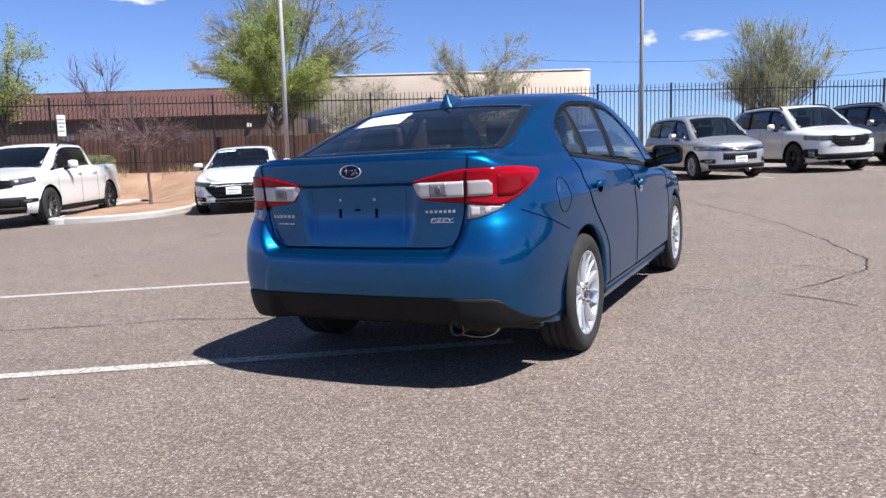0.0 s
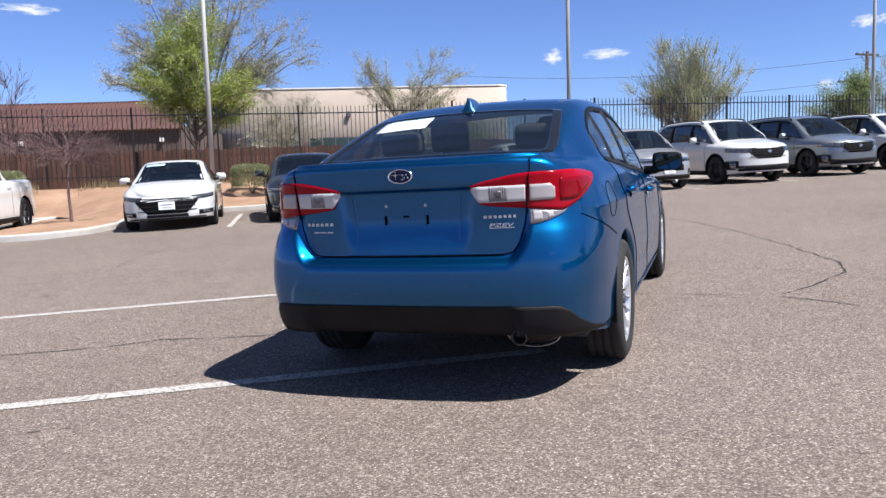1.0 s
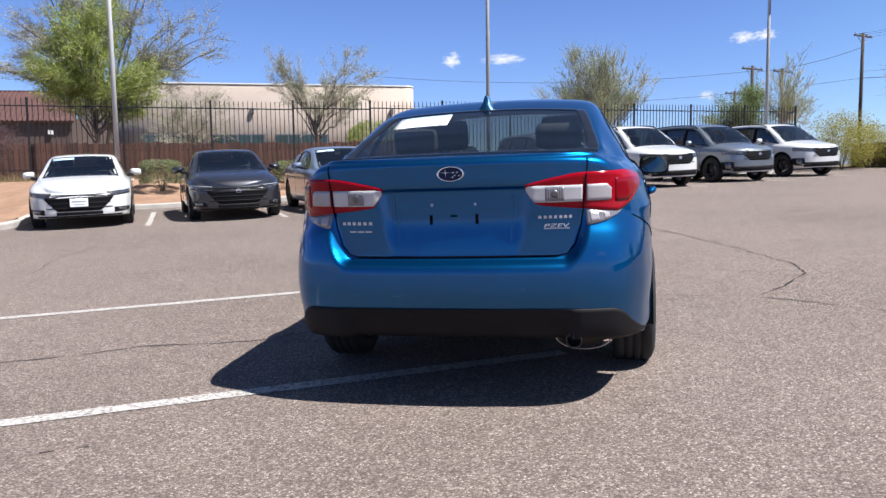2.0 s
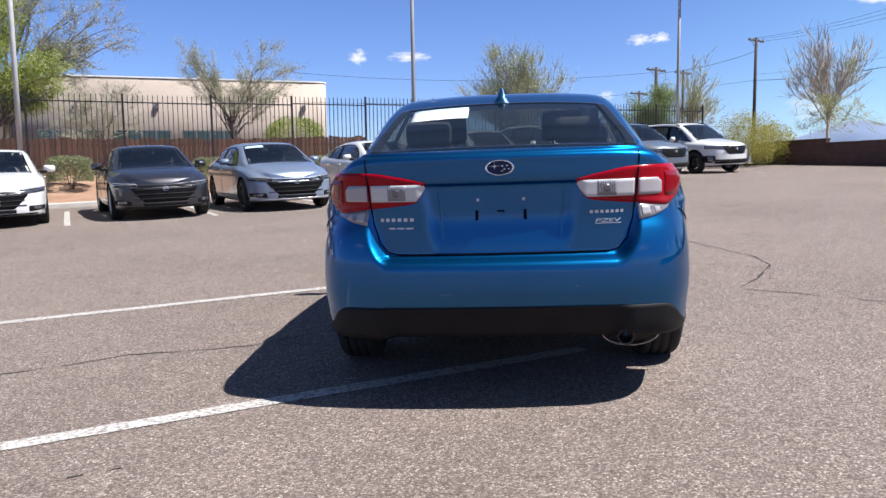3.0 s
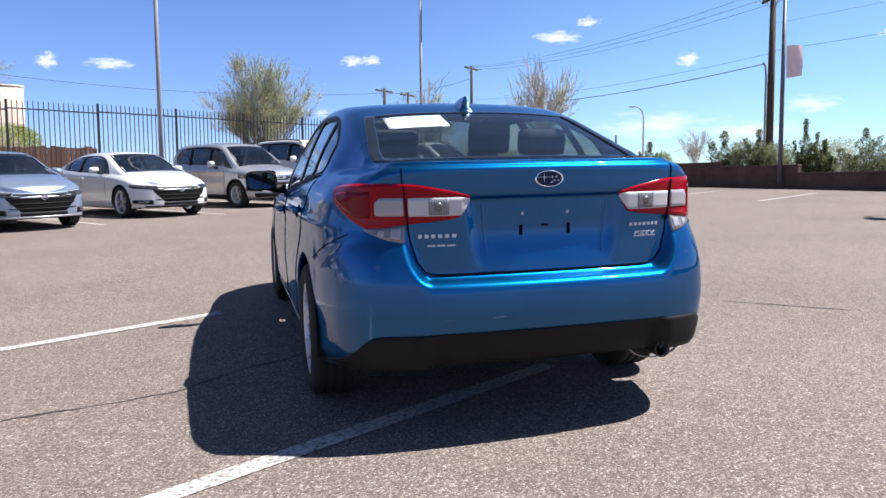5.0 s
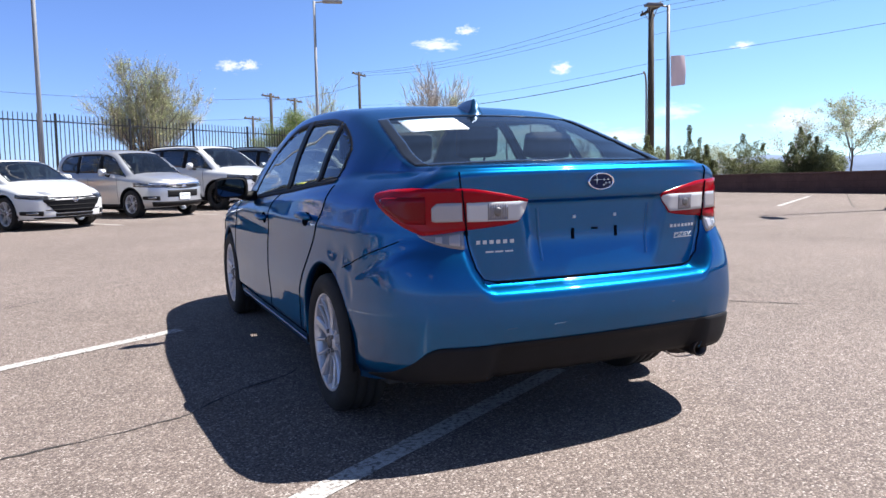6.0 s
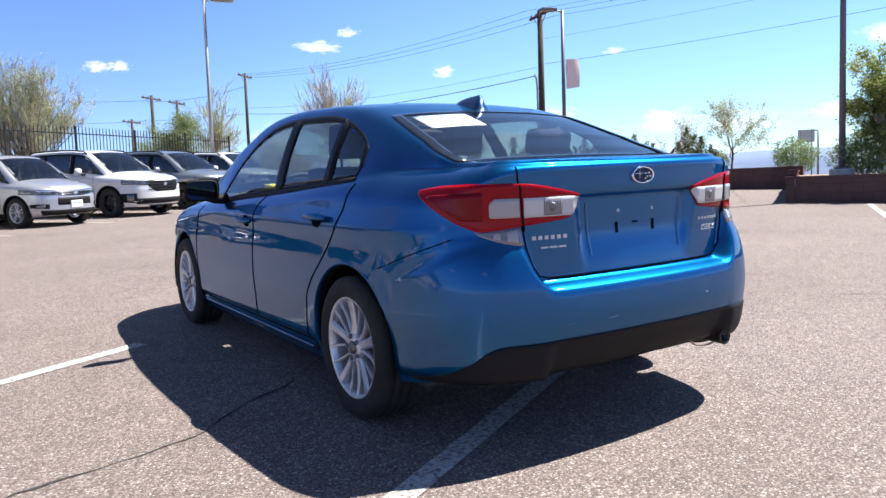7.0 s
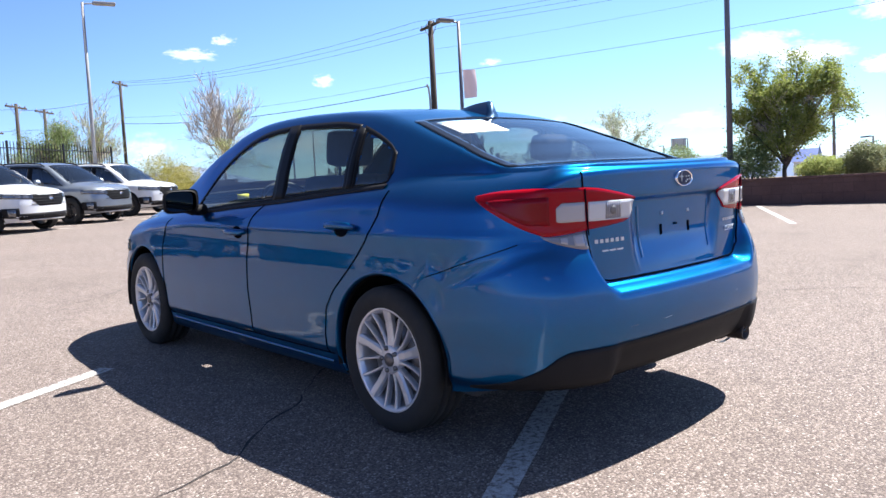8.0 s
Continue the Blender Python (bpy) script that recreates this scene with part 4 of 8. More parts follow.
def blue_sedan():
    car = tagged(new("sedan"), "metallic blue four-door sedan parked across white bay lines", "car")
    sh = Shape(BLUE, 330, 84, 34)
    holes = glasshouse(car, sh, {"panes": BLUE_PANES}, M_TINTSIDE, M_TINTREAR)
    add(car, "body", dent(sh.body([(REAR_AXLE, HUB_Z, ARCH), (FRONT_AXLE, HUB_Z, ARCH)], holes)), M_BLUE, "glossy metallic blue body shell")
    ax = sh.a_x

    # black pillars between the side panes
    for sgn in (1, -1):
        add(car, "pillar_trim", sh.patch("side", 1.895, 2.000, 0.0, 0.89, sgn, 0.004, 0.010, 4, 8), M_BLACK)
        add(car, "pillar_trim", sh.patch("side", 1.305, 1.355, 0.02, [(1.30, 0.81), (1.36, 0.84)], sgn, 0.004, 0.010, 3, 8), M_BLACK)
        bm = sh.strip("side", [(y, -0.02) for y in np.linspace(1.06, 2.93, 40)], 0.022, sgn, 0.006)
        add(car, "belt_seal", bm, M_TRIM)

    # shut lines
    def seam(pts, where="wall", both=True, width=0.005):
        u = np.linspace(0, len(pts) - 1, max(len(pts), 48))
        dense = list(zip(np.interp(u, range(len(pts)), [float(p[0]) for p in pts]), np.interp(u, range(len(pts)), [float(p[1]) for p in pts])))
        for sgn in ((1, -1) if both else (1,)):
            add(car, "shut_line", dent(sh.strip(where, dense, width, sgn)), M_SEAM)

    ay = sh.a_y
    rear_edge = [(ay(1.44), 0.30), (ay(1.45), 0.40), (ay(1.42), 0.52), (ay(1.35), 0.61), (ay(1.22), 0.72), (ay(1.09), 0.85), (ay(1.03), 0.95), (ay(1.01), 1.05)]
    seam([(float(a), float(z)) for a, z in zip(np.interp(np.linspace(0, 7, 40), range(8), [p[0] for p in rear_edge]), np.interp(np.linspace(0, 7, 40), range(8), [p[1] for p in rear_edge]))])
    seam([(ay(2.165), 0.30), (ay(2.175), 0.45), (ay(2.17), 0.7), (ay(2.13), 0.9), (ay(2.06), 0.985)])
    seam([(ay(3.30), 0.30), (ay(3.33), 0.5), (ay(3.32), 0.7), (ay(3.22), 0.9)])
    seam(sh.line("wall", (ay(1.40), 0.305), (ay(3.30), 0.295), 30))
    # boot lid: sides down from the deck, along the bumper
    side_cut = [(ax(0.604), 1.10), (ax(0.597), 1.03), (ax(0.585), 0.90), (ax(0.572), 0.82), (ax(0.545), 0.74), (ax(0.51), 0.70), (ax(0.46), 0.690)]
    seam(side_cut, width=0.005)
    # lower gap, drawn wider to paint in the shade at the lid's foot
    seam([(a, 0.690) for a in np.linspace(-ax(0.46), ax(0.46), 40)], both=False, width=0.007)
    # bumper-to-wing joint
    seam(sh.line("wall", (ay(0.31), 0.847), (ay(0.73), 0.712), 24), width=0.003)
    # fuel flap on the right-hand wing
    c = ay(0.69)
    ring = [(c + 0.085 * math.cos(t), 0.885 + 0.085 * math.sin(t)) for t in np.linspace(0, 2 * math.pi, 33)]
    add(car, "fuel_flap_gap", sh.strip("wall", ring, 0.0018, 1, 0.002), M_SEAM)

    # pale scuffs low on the bumper
    for a0, a1, z0, z1 in ((-0.45, -0.41, 0.527, 0.529), (-0.26, -0.21, 0.529, 0.533), (0.30, 0.315, 0.56, 0.562)):
        add(car, "scuff", sh.strip("wall", sh.line("wall", (a0, z0), (a1, z1), 6), 0.0022, 1, 0.0012), M_SCUFF)

    # sill moulding
    for sgn in (1, -1):
        add(car, "sill_moulding", sh.strip("wall", [(a, 0.262) for a in np.linspace(ay(1.42), ay(3.25), 40)], 0.02, sgn, 0.008), M_BLUE)
        add(car, "arch_lip", arch_lip(sh, REAR_AXLE, HUB_Z, ARCH, sgn, 0.15), M_BLUE)
        add(car, "arch_lip", arch_lip(sh, FRONT_AXLE, HUB_Z, ARCH, sgn, 0.15), M_BLUE)

    # black lower bumper
    e = ax(0.72)
    hi = [(-e - 0.40, 0.307), (-e - 0.22, 0.345), (-e - 0.08, 0.40), (-e, 0.452), (-e + 0.05, 0.466), (0, 0.474), (e - 0.05, 0.466), (e, 0.452), (e + 0.08, 0.40), (e + 0.22, 0.345), (e + 0.40, 0.307)]
    lo = [(-e - 0.40, 0.300), (-e, 0.325), (0, 0.338), (e, 0.325), (e + 0.40, 0.300)]
    add(car, "lower_bumper", sh.patch("wall", -e - 0.40, e + 0.40, lo, hi, 1, 0.006, 0.02, 90, 8), M_TRIM, "black textured lower bumper")
    # tail lamps
    for sgn in (1, -1):
        tail_lamp(car, sh, sgn)

    # number-plate recess: two bolt slots, a keyhole and two small screws
    for x, z, w, h in ((-0.104, 0.852, 0.013, 0.042), (0.104, 0.852, 0.013, 0.042), (0.0, 0.868, 0.03, 0.008)):
        add(car, "plate_slot", sh.patch("wall", x - w / 2, x + w / 2, z - h / 2, z + h / 2, 1, 0.0025, 0.004, 2, 2), M_SEAM)
    for x in (-0.098, 0.098):
        add(car, "screw", sh.patch("wall", x - 0.006, x + 0.006, 0.911, 0.924, 1, 0.003, 0.004, 2, 2), M_LETTER)
    # plate panel edges
    for x0 in (-0.27, 0.27):
        add(car, "pressed_edge", sh.strip("wall", sh.line("wall", (x0, 0.955), (x0 * 0.94, 0.755), 8), 0.010, 1, 0.003), M_BLUE)
    # badge and lettering
    p, nn = sh.wall(0.0, 1.052)
    bm = bmesh.new()
    n = 36
    rings = []
    for k, (sc, d) in enumerate(((1.0, -0.006), (1.0, 0.004), (0.93, 0.008), (0.86, 0.004))):
        rings.append([bm.verts.new((0.061 * sc * math.cos(2 * math.pi * i / n), -d, 0.033 * sc * math.sin(2 * math.pi * i / n))) for i in range(n)])
    for r0, r1 in zip(rings, rings[1:]):
        for i in range(n):
            bm.faces.new((r0[i], r0[(i + 1) % n], r1[(i + 1) % n], r1[i]))
    tilt = Matrix.Translation(Vector(p) + Vector(nn) * 0.004)
    badge = add(car, "badge", bm, M_CHROME, "oval chrome badge on dark blue")
    badge.matrix_basis = tilt
    bm = bmesh.new()
    bm.faces.new([bm.verts.new((0.054 * math.cos(2 * math.pi * i / n), -0.004, 0.028 * math.sin(2 * math.pi * i / n))) for i in range(n)][::-1])
    add(badge, "badge_field", bm, M_BADGE_BLUE, "", False)
    for x, z, w, h in ((-0.0215, 0.00625, 0.0235, 0.00225), (-0.0215, 0.005, 0.0025, 0.015), (0.012, 0.006, 0.005, 0.0035), (0.030, 0.007, 0.005, 0.0035), (0.020, -0.007, 0.005, 0.0035), (0.038, -0.006, 0.005, 0.0035), (0.010, -0.014, 0.005, 0.0035)):
        bm = bmesh.new()
        mark = [bm.verts.new((x + w * 1.25 * u, -0.0075, z + h * 1.25 * v)) for u, v in ((-1, 0), (-0.25, -0.3), (0, -1), (0.25, -0.3), (1, 0), (0.25, 0.3), (0, 1), (-0.25, 0.3))]
        back = [bm.verts.new((v.co.x, -0.003, v.co.z)) for v in mark]
        bm.faces.new(mark)
        for k in range(8):
            bm.faces.new((mark[k], back[k], back[(k + 1) % 8], mark[(k + 1) % 8]))
        bmesh.ops.recalc_face_normals(bm, faces=bm.faces)
        add(badge, "badge_mark", bm, M_LETTER, "", False)
    text_bar(car, "lettering", sh, -ax(0.540), -ax(0.368), 0.834, 0.848, 6, M_LETTER, 0.003, 0.42)
    text_bar(car, "lettering", sh, -ax(0.50), -ax(0.375), 0.801, 0.807, 3, M_LETTER, 0.003, 0.2)
    text_bar(car, "lettering", sh, ax(0.378), ax(0.540), 0.850, 0.862, 7, M_LETTER, 0.003, 0.42)
    emblem_word(car, sh, "PZEV", ax(0.402), ax(0.520), 0.811, 0.826)

    # roof fin
    bm = bmesh.new()
    y0 = 1.155
    p, nn = sh.top(y0, 0)
    rows = []
    for t in np.linspace(0, 1, 9):
        h = 0.078 * (1 - t) ** 0.8 + 0.002
        w = 0.042 * (1 - 0.75 * t)
        y = y0 + 0.012 + 0.22 * t
        b = sh.top(y, 0)[0][2] - 0.004
        rows.append([bm.verts.new(v) for v in ((-w, y, b), (-w * 0.55, y + 0.0, b + h * 0.35), (-w * 0.16, y + 0.012, b + h), (w * 0.16, y + 0.012, b + h), (w * 0.55, y, b + h * 0.35), (w, y, b))])
    for r0, r1 in zip(rows, rows[1:]):
        for k in range(5):
            bm.faces.new((r0[k], r0[k + 1], r1[k + 1], r1[k]))
    bm.faces.new(rows[0])
    bmesh.ops.recalc_face_normals(bm, faces=bm.faces)
    add(car, "roof_fin_aerial", bm, M_FIN)

    # exhaust
    bm = bmesh.new()
    lathe(bm, [(0.030, 0.42), (0.032, 0.26), (0.035, 0.125), (0.035, 0.115), (0.030, 0.115), (0.030, 0.2)], 22, "y", (0.512, 0, 0.328))
    exhaust = add(car, "exhaust_tip", bm, M_EXHAUST, "scorched steel exhaust tip")
    bm = bmesh.new()
    lathe(bm, [(0.030, 0.17), (0.001, 0.17)], 18, "y", (0.512, 0, 0.328))
    add(exhaust, "pipe_bore", bm, M_PIPE_IN)
    bm = bmesh.new()
    lathe(bm, [(0.001, 0.30), (0.08, 0.31), (0.095, 0.36), (0.095, 0.70), (0.06, 0.74), (0.001, 0.74)], 20, "y", (0, 0, 0))
    bmesh.ops.transform(bm, matrix=Matrix.Translation((0.545, -0.06, 0.322)) @ Matrix.Diagonal((1.25, 1, 0.60, 1)), verts=bm.verts)
    silencer = add(car, "silencer", bm, M_EXHAUST, "dull steel silencer")
    bm = bmesh.new()
    lathe(bm, [(0.094, 0.296), (0.100, 0.299), (0.100, 0.306), (0.094, 0.310)], 28, "y", closed=True)
    bmesh.ops.transform(bm, matrix=Matrix.Translation((0.548, -0.06, 0.319)) @ Matrix.Diagonal((1.25, 1, 0.60, 1)), verts=bm.verts)
    add(silencer, "weld_seam", bm, M_SEAMSTEEL)

    front_face(car, sh, dict(grille=(0.50, 0.46, 0.64), taper=0.04, bars=2, bar_mat=M_CHROME, lamp=(0.52, 0.99, 0.60, 0.70), lamp_back=0.66, fog=(0.60, 0.80, 0.30, 0.44), intake=(0.52, 0.28, 0.40), badge_z=0.56))
    # wheels
    for y in (REAR_AXLE, FRONT_AXLE):
        for sgn in (1, -1):
            make_wheel(car, sgn * 0.878, y, HUB_Z, sgn, 0.314, 0.222, 0.205, 15, M_RIM, False, 60)
            arch_liner(car, 0.872, y, HUB_Z, ARCH, sgn)
    # door handles
    for sgn in (1, -1):
        for y, z in ((1.275, 0.889), (2.262, 0.845)):
            handle(car, sh, sgn, y, z)
        mirror(car, sgn, 0.885, 2.70, 1.015, (0.21, 0.10, 0.135), M_TRIM if sgn < 0 else M_TRIM)
    # underside
    bm = bmesh.new()
    box(bm, (-0.72, 0.62, 0.215), (0.72, 4.3, 0.245), bevel=0.01)
    add(car, "floor_pan", bm, M_CABIN)
    cabin(car, sh, 1.0, 3.35, 0.26, 0.99, 0.72, 0.53, 1.42, 2.15)
    # parcel shelf and roof lining
    bm = bmesh.new()
    box(bm, (-0.66, 0.50, 1.045), (0.66, 1.08, 1.075), bevel=0.01)
    add(car, "parcel_shelf", bm, M_CABIN)
    bm = sh.patch("top", 1.16, 2.56, [(1.1, -0.50), (2.6, -0.54)], [(1.1, 0.50), (2.6, 0.54)], 1, -0.03, -0.004, 16, 16)
    add(car, "headliner", bm, M_LINER)
    # price sheet on the rear glass
    bm = sh.patch("top", 0.90, 1.075, [(0.8, -0.470), (1.2, -0.460)], [(0.8, -0.17), (1.2, -0.175)], 1, 0.002, 0.001, 6, 6)
    sheet = add(car, "window_sticker", bm, M_PAPER, "white paper sheet with a pale blue edge")
    bm = sh.patch("top", 1.052, 1.074, -0.460, -0.176, 1, 0.0028, 0.0006, 2, 6)
    add(sheet, "sticker_print", bm, M_PALEBLUE)
    # round decal on the right rear door, yellow tag inside the windscreen
    c = ay(1.78)
    bm = bmesh.new()
    vs = []
    for t in np.linspace(0, 2 * math.pi, 24, endpoint=False):
        q, n2 = sh.wall(ay(2.33) + 0.045 * math.cos(t), 0.82 + 0.045 * math.sin(t))
        vs.append(bm.verts.new(np.array(q) + np.array(n2) * 0.003))
    bm.faces.new(vs)
    add(car, "round_decal", bm, M_PAPER, "round white decal with a blue bar", False)
    add(car, "decal_bar", sh.patch("wall", ay(2.295), ay(2.365), 0.80, 0.818, 1, 0.004, 0.002, 4, 1), M_PALEBLUE)
    bm = bmesh.new()
    box(bm, (-0.50, 2.98, 1.0), (-0.42, 2.984, 1.03))
    add(car, "yellow_tag", bm, M_YELLOW)
    return car


def arch_lip(sh, yc, zc, rad, sgn, proud=1.0):
    """A rolled flange round the wheel arch, following the body side."""
    bm = bmesh.new()
    rows = []
    for t in np.linspace(radians(-22), radians(202), 50):
        c, s = math.cos(t), math.sin(t)
        row = []
        if zc + rad * s < float(tab(sh.s["bottom"], yc + rad * c)) + 0.005:
            continue
        for r, off in ((rad + 0.008 + 0.014 * proud, -0.003), (rad + 0.004 + 0.010 * proud, 0.005 * proud), (rad + 0.002, 0.007 * proud), (rad - 0.008, -0.004 + 0.004 * proud), (rad - 0.006, -0.03)):
            y, z = yc + r * c, zc + r * s
            p, nn = sh.wall(sh.a_y(y), max(z, 0.1))
            q = np.array([p[0] + off, y, z])
            q[0] *= sgn
            row.append(bm.verts.new(q))
        rows.append(row)
    for r0, r1 in zip(rows, rows[1:]):
        for k in range(4):
            bm.faces.new((r0[k], r0[k + 1], r1[k + 1], r1[k]))
    bmesh.ops.recalc_face_normals(bm, faces=bm.faces)
    return bm


def handle(parent, sh, sgn, y, z):
    a = sh.a_y(y)
    # near-black plate paints the hollow's shade; the door skin is not sunk
    bm = bmesh.new()
    for dy in (-0.03,):
        sh.patch("wall", a - 0.052, a + 0.052, lambda t, a=a: z - 0.036 * math.sqrt(max(0.02, 1 - ((t - a) / 0.054) ** 2)), lambda t, a=a: z + 0.030 * math.sqrt(max(0.02, 1 - ((t - a) / 0.054) ** 2)), sgn, 0.0015, 0.003, 14, 3, bm)
    cup = add(parent, "handle_hollow_shade", bm, M_SEAM)
    p, nn = sh.wall(a, z)
    bm = bmesh.new()
    pts = []
    for t, o in ((-0.105, 0.008), (-0.085, 0.028), (-0.03, 0.036), (0.04, 0.036), (0.085, 0.028), (0.10, 0.006)):
        q, n2 = sh.wall(a + t, z + 0.004)
        v = np.array(q) + np.array(n2) * o
        v[0] *= sgn
        pts.append(v)
    tube(bm, pts, [0.010, 0.013, 0.014, 0.014, 0.013, 0.010], 8)
    for v in bm.verts:
        v.co.z = z + 0.004 + (v.co.z - z - 0.004) * 1.25
    add(parent, "door_handle", bm, M_BLUE)


def tail_lamp(parent, sh, sgn):
    """Wrap-round lamp in two halves split by the boot lid's cut: red shell, clear band, deep red wing, clear reversing lens below."""
    x = sh.a_x
    i0, sp, tip = x(0.325), x(0.588), sh.a_y(0.50)
    # borders over the arc length
    hi = [(i0, 0.996), (i0 + 0.10, 1.019), (sp, 1.042), (sp + 0.14, 1.044), (tip - 0.12, 1.036), (tip, 1.020)]
    lo = [(i0, 0.984), (i0 + 0.018, 0.945), (i0 + 0.042, 0.913), (i0 + 0.06, 0.908), (sp, 0.888), (sp + 0.12, 0.876), (sp + 0.20, 0.872), (sp + 0.23, 0.878), (tip - 0.02, 0.998), (tip, 1.010)]
    lamp = add(parent, "tail_lamp", sh.patch("wall", i0, tip, lo, hi, sgn, 0.008, 0.03, 60, 10), M_RED, "wrap-round red tail lamp with clear band")
    ln = lambda t, a: float(tab(t, a))
    # clear band on the lid, running out to the slanted inner end
    b_hi = lambda a: min(0.990, ln(hi, a) - 0.003)
    b_lo = lambda a: min(max(ln(lo, a) + 0.005, 0.919), b_hi(a) - 0.003)
    add(lamp, "clear_lens", sh.patch("wall", i0 + 0.004, sp - 0.010, b_lo, b_hi, sgn, 0.0115, 0.006, 30, 5), M_CLEAR, "milky clear lens")
    c0 = i0 + 0.085
    r_lo, r_hi = lambda a: b_lo(a) + 0.005, lambda a: b_hi(a) - 0.005
    reflector = add(lamp, "reversing_reflector", sh.patch("wall", c0, c0 + 0.085, r_lo, r_hi, sgn, 0.0122, 0.004, 12, 4), M_LAMPGREY, "ribbed grey reflector")
    for k in range(8):
        f0 = c0 + 0.006 + 0.010 * k
        add(reflector, "rib", sh.patch("wall", f0, f0 + 0.004, r_lo, r_hi, sgn, 0.0128, 0.003, 1, 3), M_LENSGREY)
    cx = c0 + 0.043
    mid = (b_lo(cx) + b_hi(cx)) / 2
    disc = lambda a, k: mid + k * math.sqrt(max(1e-5, 0.0165 ** 2 - (a - cx) ** 2))
    add(reflector, "bulb", sh.patch("wall", cx - 0.016, cx + 0.016, lambda a: disc(a, -1), lambda a: disc(a, 1), sgn, 0.0142, 0.003, 10, 3), M_DISC)
    # clear window on the wing with a slanted outer end
    o0, o1 = sp + 0.010, sp + 0.150
    add(lamp, "clear_lens", sh.patch("wall", o0, o1, lambda a: 0.921 + max(0, a - o1 + 0.016) * 0.3, lambda a: 0.990 - max(0, a - o1 + 0.030) * 0.6, sgn, 0.0115, 0.006, 20, 5), M_LENSPALE, "pale grey clear lens")
    # deep red inner pocket
    d0, d1 = o1 + 0.035, tip - 0.06
    add(lamp, "side_lens", sh.patch("wall", d0, d1, lambda a: max(ln(lo, a) + 0.018, 0.912), lambda a: ln(hi, a) - 0.030, sgn, 0.0105, 0.006, 16, 5), M_REDDARK, "deep red side lens")
    # vertical split
    add(lamp, "lamp_split", sh.strip("wall", [((sp + (k - 5) * 0.0014) * 1, 0.868 + 0.017 * k) for k in range(11)], 0.0045, sgn, 0.0125), M_SEAM)
    # lower clear lens, drawn out to a point below the wing
    l0, l1 = sp + 0.006, sp + 0.228
    u = lambda a: (a - l0) / (l1 - l0)
    top = lambda a: ln(lo, a) - 0.002
    add(lamp, "lower_lens", sh.patch("wall", l0, l1, lambda a: 0.820 + (top(a) - 0.823) * u(a) ** 1.5, top, sgn, 0.006, 0.02, 24, 4), M_LAMPGREY, "clear turn lens below the red")
    for k, (f0, f1) in enumerate(((0.015, 0.06), (0.09, 0.125))):
        add(lamp, "lower_reflector", sh.patch("wall", l0 + f0, l0 + f1, lambda a: 0.829 + (top(a) - 0.831) * u(a) ** 1.5, lambda a: top(a) - 0.008, sgn, 0.0075, 0.004, 6, 3), M_LENSPALE)


M_SCUFF = grainy("pale_paint_scuff", [(0.4, (0.005, 0.075, 0.18)), (0.6, (0.04, 0.13, 0.24))], 120, 0.5, 300, 0.3)
M_SEAMSTEEL = mat("bright_steel_seam", (0.42, 0.37, 0.33), 0.35, 0.7)
M_LENSPALE = mat("pale_clear_lens", (0.33, 0.305, 0.315), 0.18, 0.0, Coat_Weight=0.6)
M_LENSGREY = mat("pale_lens_grey", (0.20, 0.19, 0.215), 0.2, 0.0, Coat_Weight=0.6)
M_FIN = car_paint("dark_blue_fin_paint", (0.001, 0.05, 0.13), 0.5, 0.1)
M_TINTSIDE = glass_material("green_tinted_side_glass", (0.80, 0.92, 0.86), 0.0, 0.60, 5.2)
M_TINTREAR = glass_material("dark_rear_glass", (0.85, 0.92, 0.90), 0.0, 0.66, 4.4)
set_on_ground(blue_sedan(), -0.561, 3.485, 24.77, 0.025)


# ---- the setting ----
M_STRIPE = grainy("worn_white_road_paint", [(0.38, (0.20, 0.17, 0.155)), (0.47, (0.46, 0.435, 0.41)), (0.62, (0.60, 0.575, 0.55))], 48, 0.85, 200, 0.5, 0.5, 0.004)
M_CRACK = grainy("tarry_crack", [(0.3, (0.020, 0.017, 0.016)), (0.7, (0.05, 0.042, 0.04))], 30, 0.95, 200, 0.3)
M_DIRT = grainy("orange_dirt", [(0.25, (0.25, 0.143, 0.090)), (0.55, (0.35, 0.215, 0.142)), (0.8, (0.41, 0.28, 0.19))], 1.3, 0.95, 60, 0.3, 0.6, 0.02)
M_DESERT = grainy("dry_grassland", [(0.25, (0.16, 0.13, 0.075)), (0.55, (0.24, 0.19, 0.115)), (0.8, (0.15, 0.16, 0.075))], 0.05, 0.95, 3, 0.3, 0.3, 0.05)
M_CONCRETE = grainy("weathered_concrete", [(0.25, (0.36, 0.335, 0.31)), (0.6, (0.50, 0.475, 0.45)), (0.85, (0.58, 0.56, 0.53))], 2.5, 0.9, 90, 0.2, 0.35, 0.006)
M_IRON = mat("black_painted_iron", (0.012, 0.012, 0.014), 0.45, 0.2)
M_PLANK = grainy("red_brown_stained_plank", [(0.25, (0.055, 0.024, 0.017)), (0.6, (0.110, 0.046, 0.030)), (0.85, (0.15, 0.066, 0.042))], 3.0, 0.85, 45, 0.4, 0.4, 0.004)
def vary(m, lo, hi):
    """Piece by piece a little lighter or darker."""
    info = nd(m, "ShaderNodeObjectInfo")
    r = ramp_node(m, info.outputs["Random"], [(0.0, (lo, lo, lo)), (1.0, (hi, hi, hi))])
    base = bsdf(m).inputs["Base Color"]
    wire(m, mix_rgb(m, base.links[0].from_socket, r.outputs[0], 1.0, "MULTIPLY"), base)


